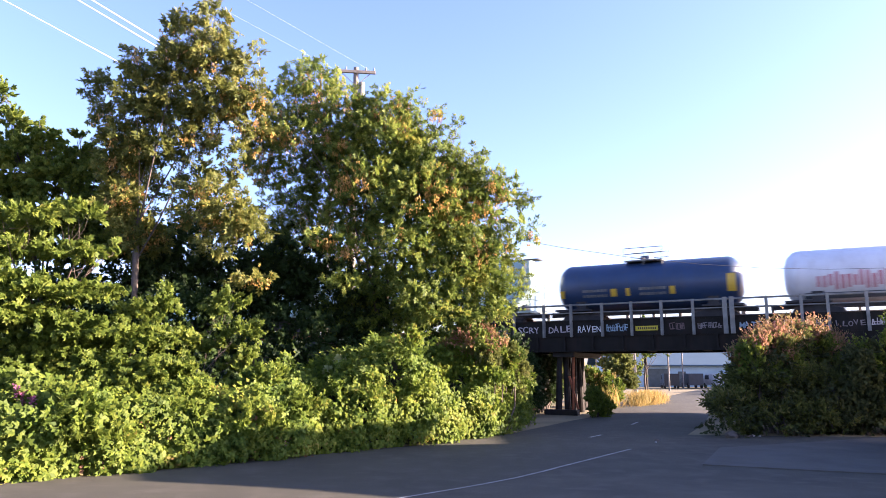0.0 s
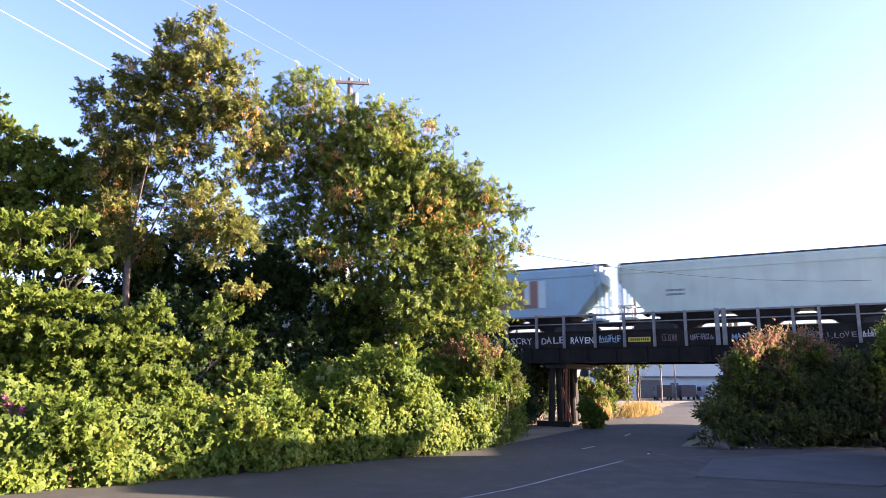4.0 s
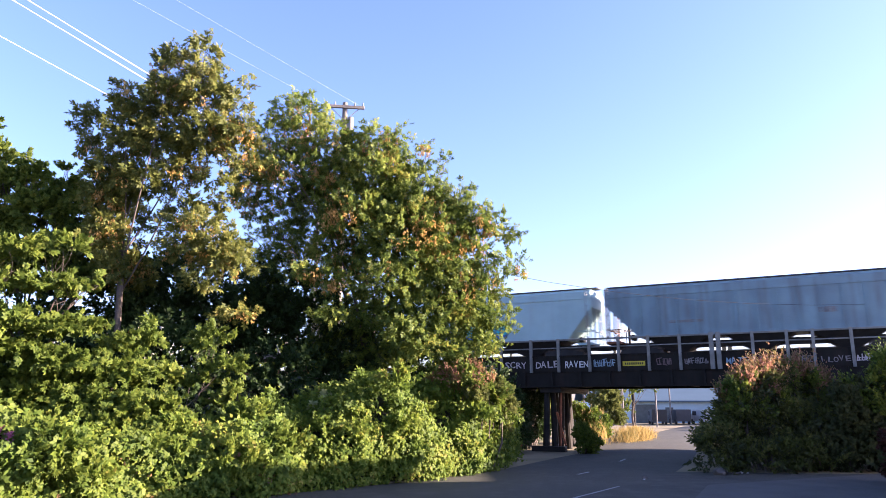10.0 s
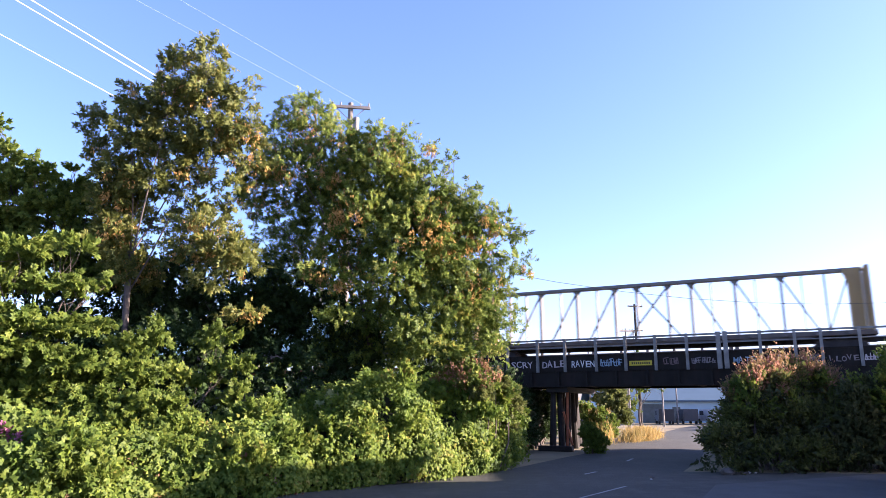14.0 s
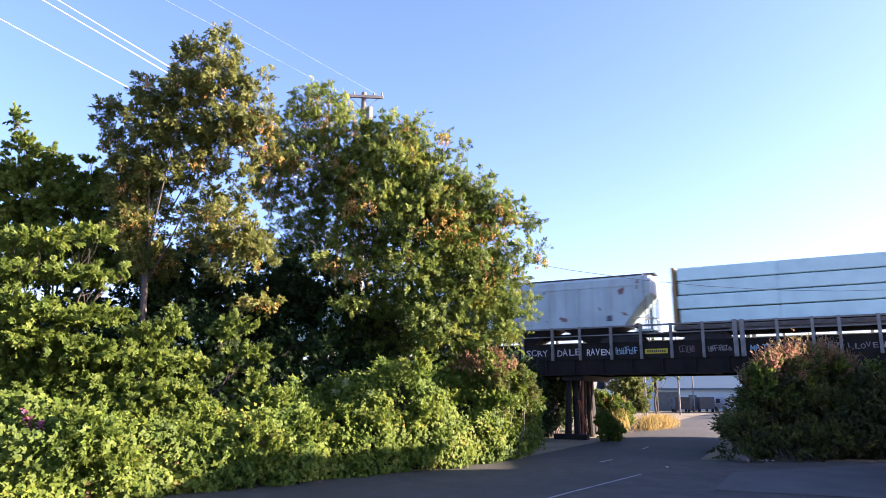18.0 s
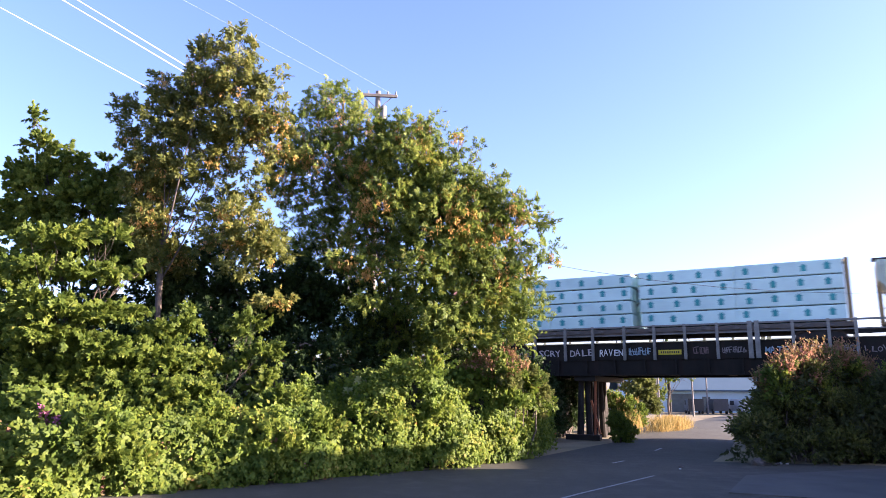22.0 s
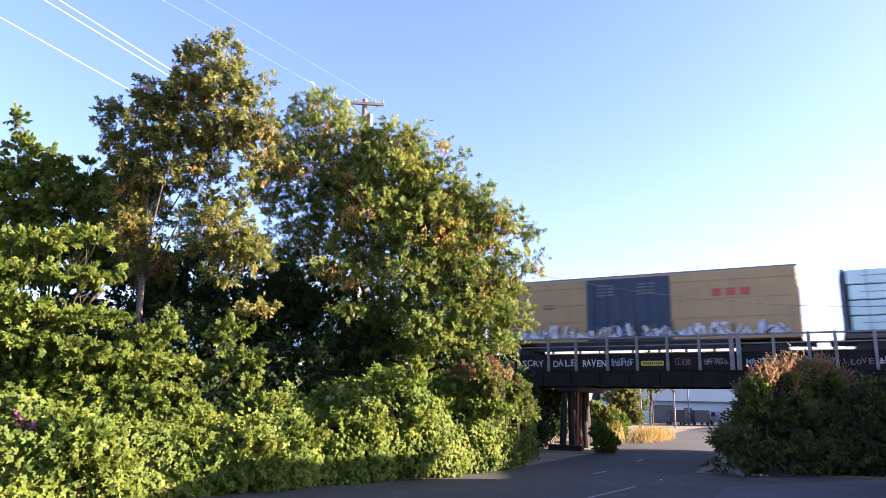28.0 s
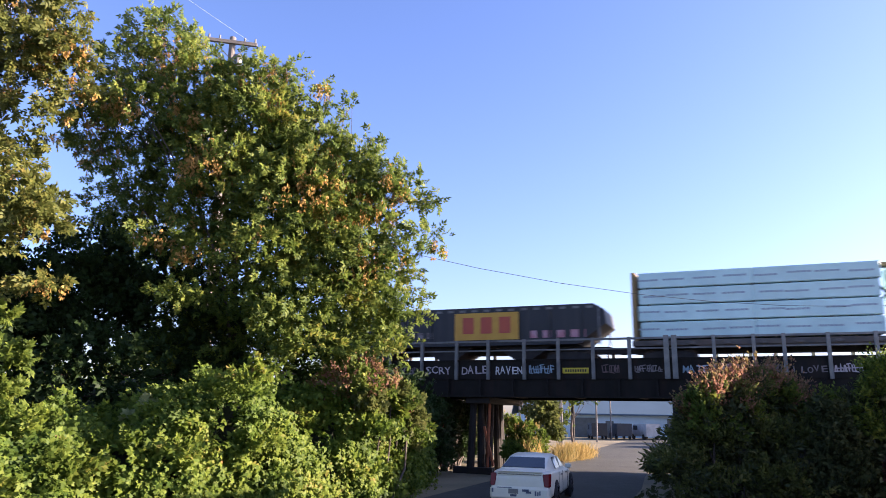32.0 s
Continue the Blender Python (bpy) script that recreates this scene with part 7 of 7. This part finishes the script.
loft(bm, [(x, [(-a, z0), (a, z0), (b, zm), (c, z1), (0, z1 + cr), (-c, z1), (-b, zm)]) for x, a, z0, b, zm, c, z1, cr in (
    (-0.55, 0.74, 1.04, 0.70, 1.07, 0.60, 1.088, 0.0), (0.25, 0.83, 1.02, 0.635, 1.345, 0.53, 1.395, 0.006), (0.5, 0.85, 1.0, 0.65, 1.395, 0.54, 1.45, 0.02), (0.85, 0.855, 1.0, 0.665, 1.415, 0.555, 1.475, 0.025),
    (1.35, 0.86, 1.0, 0.67, 1.42, 0.56, 1.48, 0.025), (1.75, 0.86, 1.0, 0.655, 1.385, 0.54, 1.435, 0.012), (2.45, 0.84, 0.98, 0.76, 1.03, 0.66, 1.05, 0.0))])
for f in bm.faces:
    f.smooth = f.calc_center_median().z > 1.41
part("cabin", bm, CARWHITE, sedan)


def pane(nm, a, b, c, d, m=GLASS, out=0.012):
    bm = bmesh.new()
    p = [Vector(q) for q in (a, b, c, d)]
    n = (p[1] - p[0]).cross(p[3] - p[0]).normalized() * out
    va, vb = [bm.verts.new(q + n) for q in p], [bm.verts.new(q - n) for q in p]
    bm.faces.new(va), bm.faces.new(list(reversed(vb)))
    for i in range(4):
        bm.faces.new((va[i], vb[i], vb[(i + 1) % 4], va[(i + 1) % 4]))
    bmesh.ops.recalc_face_normals(bm, faces=bm.faces)
    return part(nm, bm, m, sedan)


pane("rear_window", (-0.46, 0.66, 1.13), (-0.46, -0.66, 1.13), (0.2, -0.55, 1.388), (0.2, 0.55, 1.388), out=0.016)
pane("windscreen", (2.36, 0.70, 1.07), (1.79, 0.57, 1.43), (1.79, -0.57, 1.43), (2.36, -0.70, 1.07))
for sg in (-1, 1):
    pane("rear_door_window", (0.45, sg * 0.835, 1.07), (1.22, sg * 0.835, 1.07), (1.22, sg * 0.675, 1.41), (0.6, sg * 0.665, 1.39))
    pane("front_door_window", (1.30, sg * 0.835, 1.07), (2.12, sg * 0.82, 1.06), (1.72, sg * 0.665, 1.39), (1.30, sg * 0.675, 1.41))
    bm = bmesh.new()
    lens = [(-0.86, 1.0), (-1.10, 0.985), (-1.145, 0.63), (-0.98, 0.62)]
    vs = [[bm.verts.new((x, sg * y, z)) for (x, z), y in zip(lens, ys)] for ys in ((0.69, 0.69, 0.745, 0.745), (0.935, 0.875, 0.875, 0.935))]
    for i in range(4):
        bm.faces.new((vs[0][i], vs[0][(i + 1) % 4], vs[1][(i + 1) % 4], vs[1][i]))
    bm.faces.new(vs[0]), bm.faces.new(vs[1])
    bmesh.ops.recalc_face_normals(bm, faces=bm.faces)
    bmesh.ops.bevel(bm, geom=list(bm.edges), offset=0.02, segments=2, affect="EDGES")
    part("tail_light", bm, TAIL, sedan, "red upright tail light")
    bm = bmesh.new()
    box(bm, 1.98, 2.12, sg * 1.0 - 0.1, sg * 1.0 + 0.1, 1.0, 1.14, 0.03)
    part("mirror", bm, CARWHITE, sedan)
    for x in (0.85, 1.85):
        bm = bmesh.new()
        box(bm, x, x + 0.2, sg * 0.952 - 0.015, sg * 0.952 + 0.015, 0.86, 0.89)
        part("door_handle", bm, RIMB, sedan)
    bm = bmesh.new()
    box(bm, 3.66, 3.80, sg * 0.62 - 0.16, sg * 0.62 + 0.16, 0.62, 0.80, 0.03)
    part("headlight", bm, RAILING, sedan)
    for x in (1.26, 0.5, 2.28):
        bm = bmesh.new()
        box(bm, x - 0.003, x + 0.003, sg * 0.942 - 0.005, sg * 0.942 + 0.006, 0.32, 0.98)
        part("door_gap", bm, RIMB, sedan)
    for x in (0.0, 3.05):
        bm = bmesh.new()
        vs = tube(bm, (x, sg * 0.90, 0.36), (x, sg * 0.955, 0.36), 0.41, None, 24)
        part("wheel_arch", bm, TYRE, sedan)
bm = bmesh.new()
box(bm, -1.19, -0.75, -0.90, 0.90, 0.24, 0.62, 0.07)
part("rear_bumper", bm, CARWHITE, sedan)
for y, z, w, h in ((0.44, 0.585, 0.46, 0.022), (0.17, 0.375, 0.2, 0.06), (-0.2, 0.52, 0.2, 0.07), (-0.29, 0.47, 0.16, 0.06), (-0.5, 0.45, 0.05, 0.13), (-0.57, 0.44, 0.04, 0.10), (-0.63, 0.46, 0.04, 0.12), (0.8, 0.5, 0.05, 0.12)):
    bm = bmesh.new()
    box(bm, -1.198, -1.188, y - w / 2, y + w / 2, z - h / 2, z + h / 2)
    part("scuff", bm, SCUFF, sedan)
bm = bmesh.new()
box(bm, -1.20, -1.185, 0.02, 0.32, 0.42, 0.56, 0.004)
part("number_plate", bm, RAILING, sedan)
bm = bmesh.new()
box(bm, -1.12, -0.98, -0.70, 0.70, 1.035, 1.055, 0.008)
part("boot_lip", bm, CARWHITE, sedan)
bm = bmesh.new()
box(bm, -1.135, -1.10, -0.66, 0.66, 0.965, 0.978)
part("boot_gap", bm, RIMB, sedan)
bm = bmesh.new()
box(bm, -0.9, 3.6, -0.8, 0.8, 0.16, 0.26)
part("underbody", bm, TYRE, sedan)
bm = bmesh.new()
tube(bm, (0, -0.11, 0), (0, 0.11, 0), 0.36, None, 28)
tyre_me = mesh_of("tyre", bm, TYRE)
bm = bmesh.new()
tube(bm, (0, 0.10, 0), (0, 0.125, 0), 0.25, 0.24, 24)
for k in range(7):
    a = k * math.tau / 7
    beam(bm, (0.05 * math.cos(a), 0.13, 0.05 * math.sin(a)), (0.24 * math.cos(a), 0.13, 0.24 * math.sin(a)), 0.03, 0.05)
rim_me = mesh_of("rim", bm, RIMB)
WHEELS = []
for x in (0.0, 3.05):
    for sg in (-1, 1):
        w = new("wheel")
        w.parent = sedan
        w.matrix_basis = pose(x, sg * 0.86, 0.36, 0, 0, 0 if sg > 0 else 180)
        shared("tyre", tyre_me, w)
        shared("rim", rim_me, w)
        WHEELS.append((w, x, sg))

# ---- movement ----
RUN = [(0.0, 0.0), (1.5, 21.29), (3.5, 49.65), (6.0, 85.04), (8.0, 113.31), (10.0, 141.77), (12.0, 170.46), (14.2, 202.01), (17.0, 242.61), (19.0, 271.91), (21.0, 301.31), (23.0, 330.83), (25.0, 360.35), (28.0, 404.98), (30.0, 434.95), (31.0, 449.97), (32.0, 465.0)]
# the sedan's rear axle on the road, and its heading in degrees
DRIVE = [(0.0, -196.0, -164.0, 45.0), (27.0, -29.0, -14.0, 44.0), (28.6, -14.6, -0.4, 45.0), (29.6, -6.7, 8.0, 51.0), (30.0, -3.75, 11.9, 57.0), (30.3, -2.05, 15.0, 60.0), (30.7, 0.3, 18.3, 63.0), (31.0, 1.85, 20.5, 64.0), (31.4, 3.75, 23.5, 65.0), (32.0, 6.4, 29.3, 67.0)]


def motions():
    for t, mid in CARS:
        walk(t, [(k, rail_pose(mid + s, 0, RAIL_Z)) for k, s in RUN])
    walk(sedan, [(k, pose(x, y, 0.075 + rise(y + 1.2), 0, 0, a)) for k, x, y, a in DRIVE])
    ks = [29.2 + i / 15 for i in range(43) if 29.2 + i / 15 <= 32.0]
    for w, x, sg in WHEELS:
        base = pose(x, sg * 0.86, 0.36, 0, 0, 0 if sg > 0 else 180)
        rows = [(0.0, base)] + [(k, base @ pose(0, 0, 0, 0, sg * 80 * i, 0)) for i, k in enumerate(ks)]
        walk(w, rows + ([(32.0, rows[-1][1])] if rows[-1][0] < 31.99 else []))


motions()
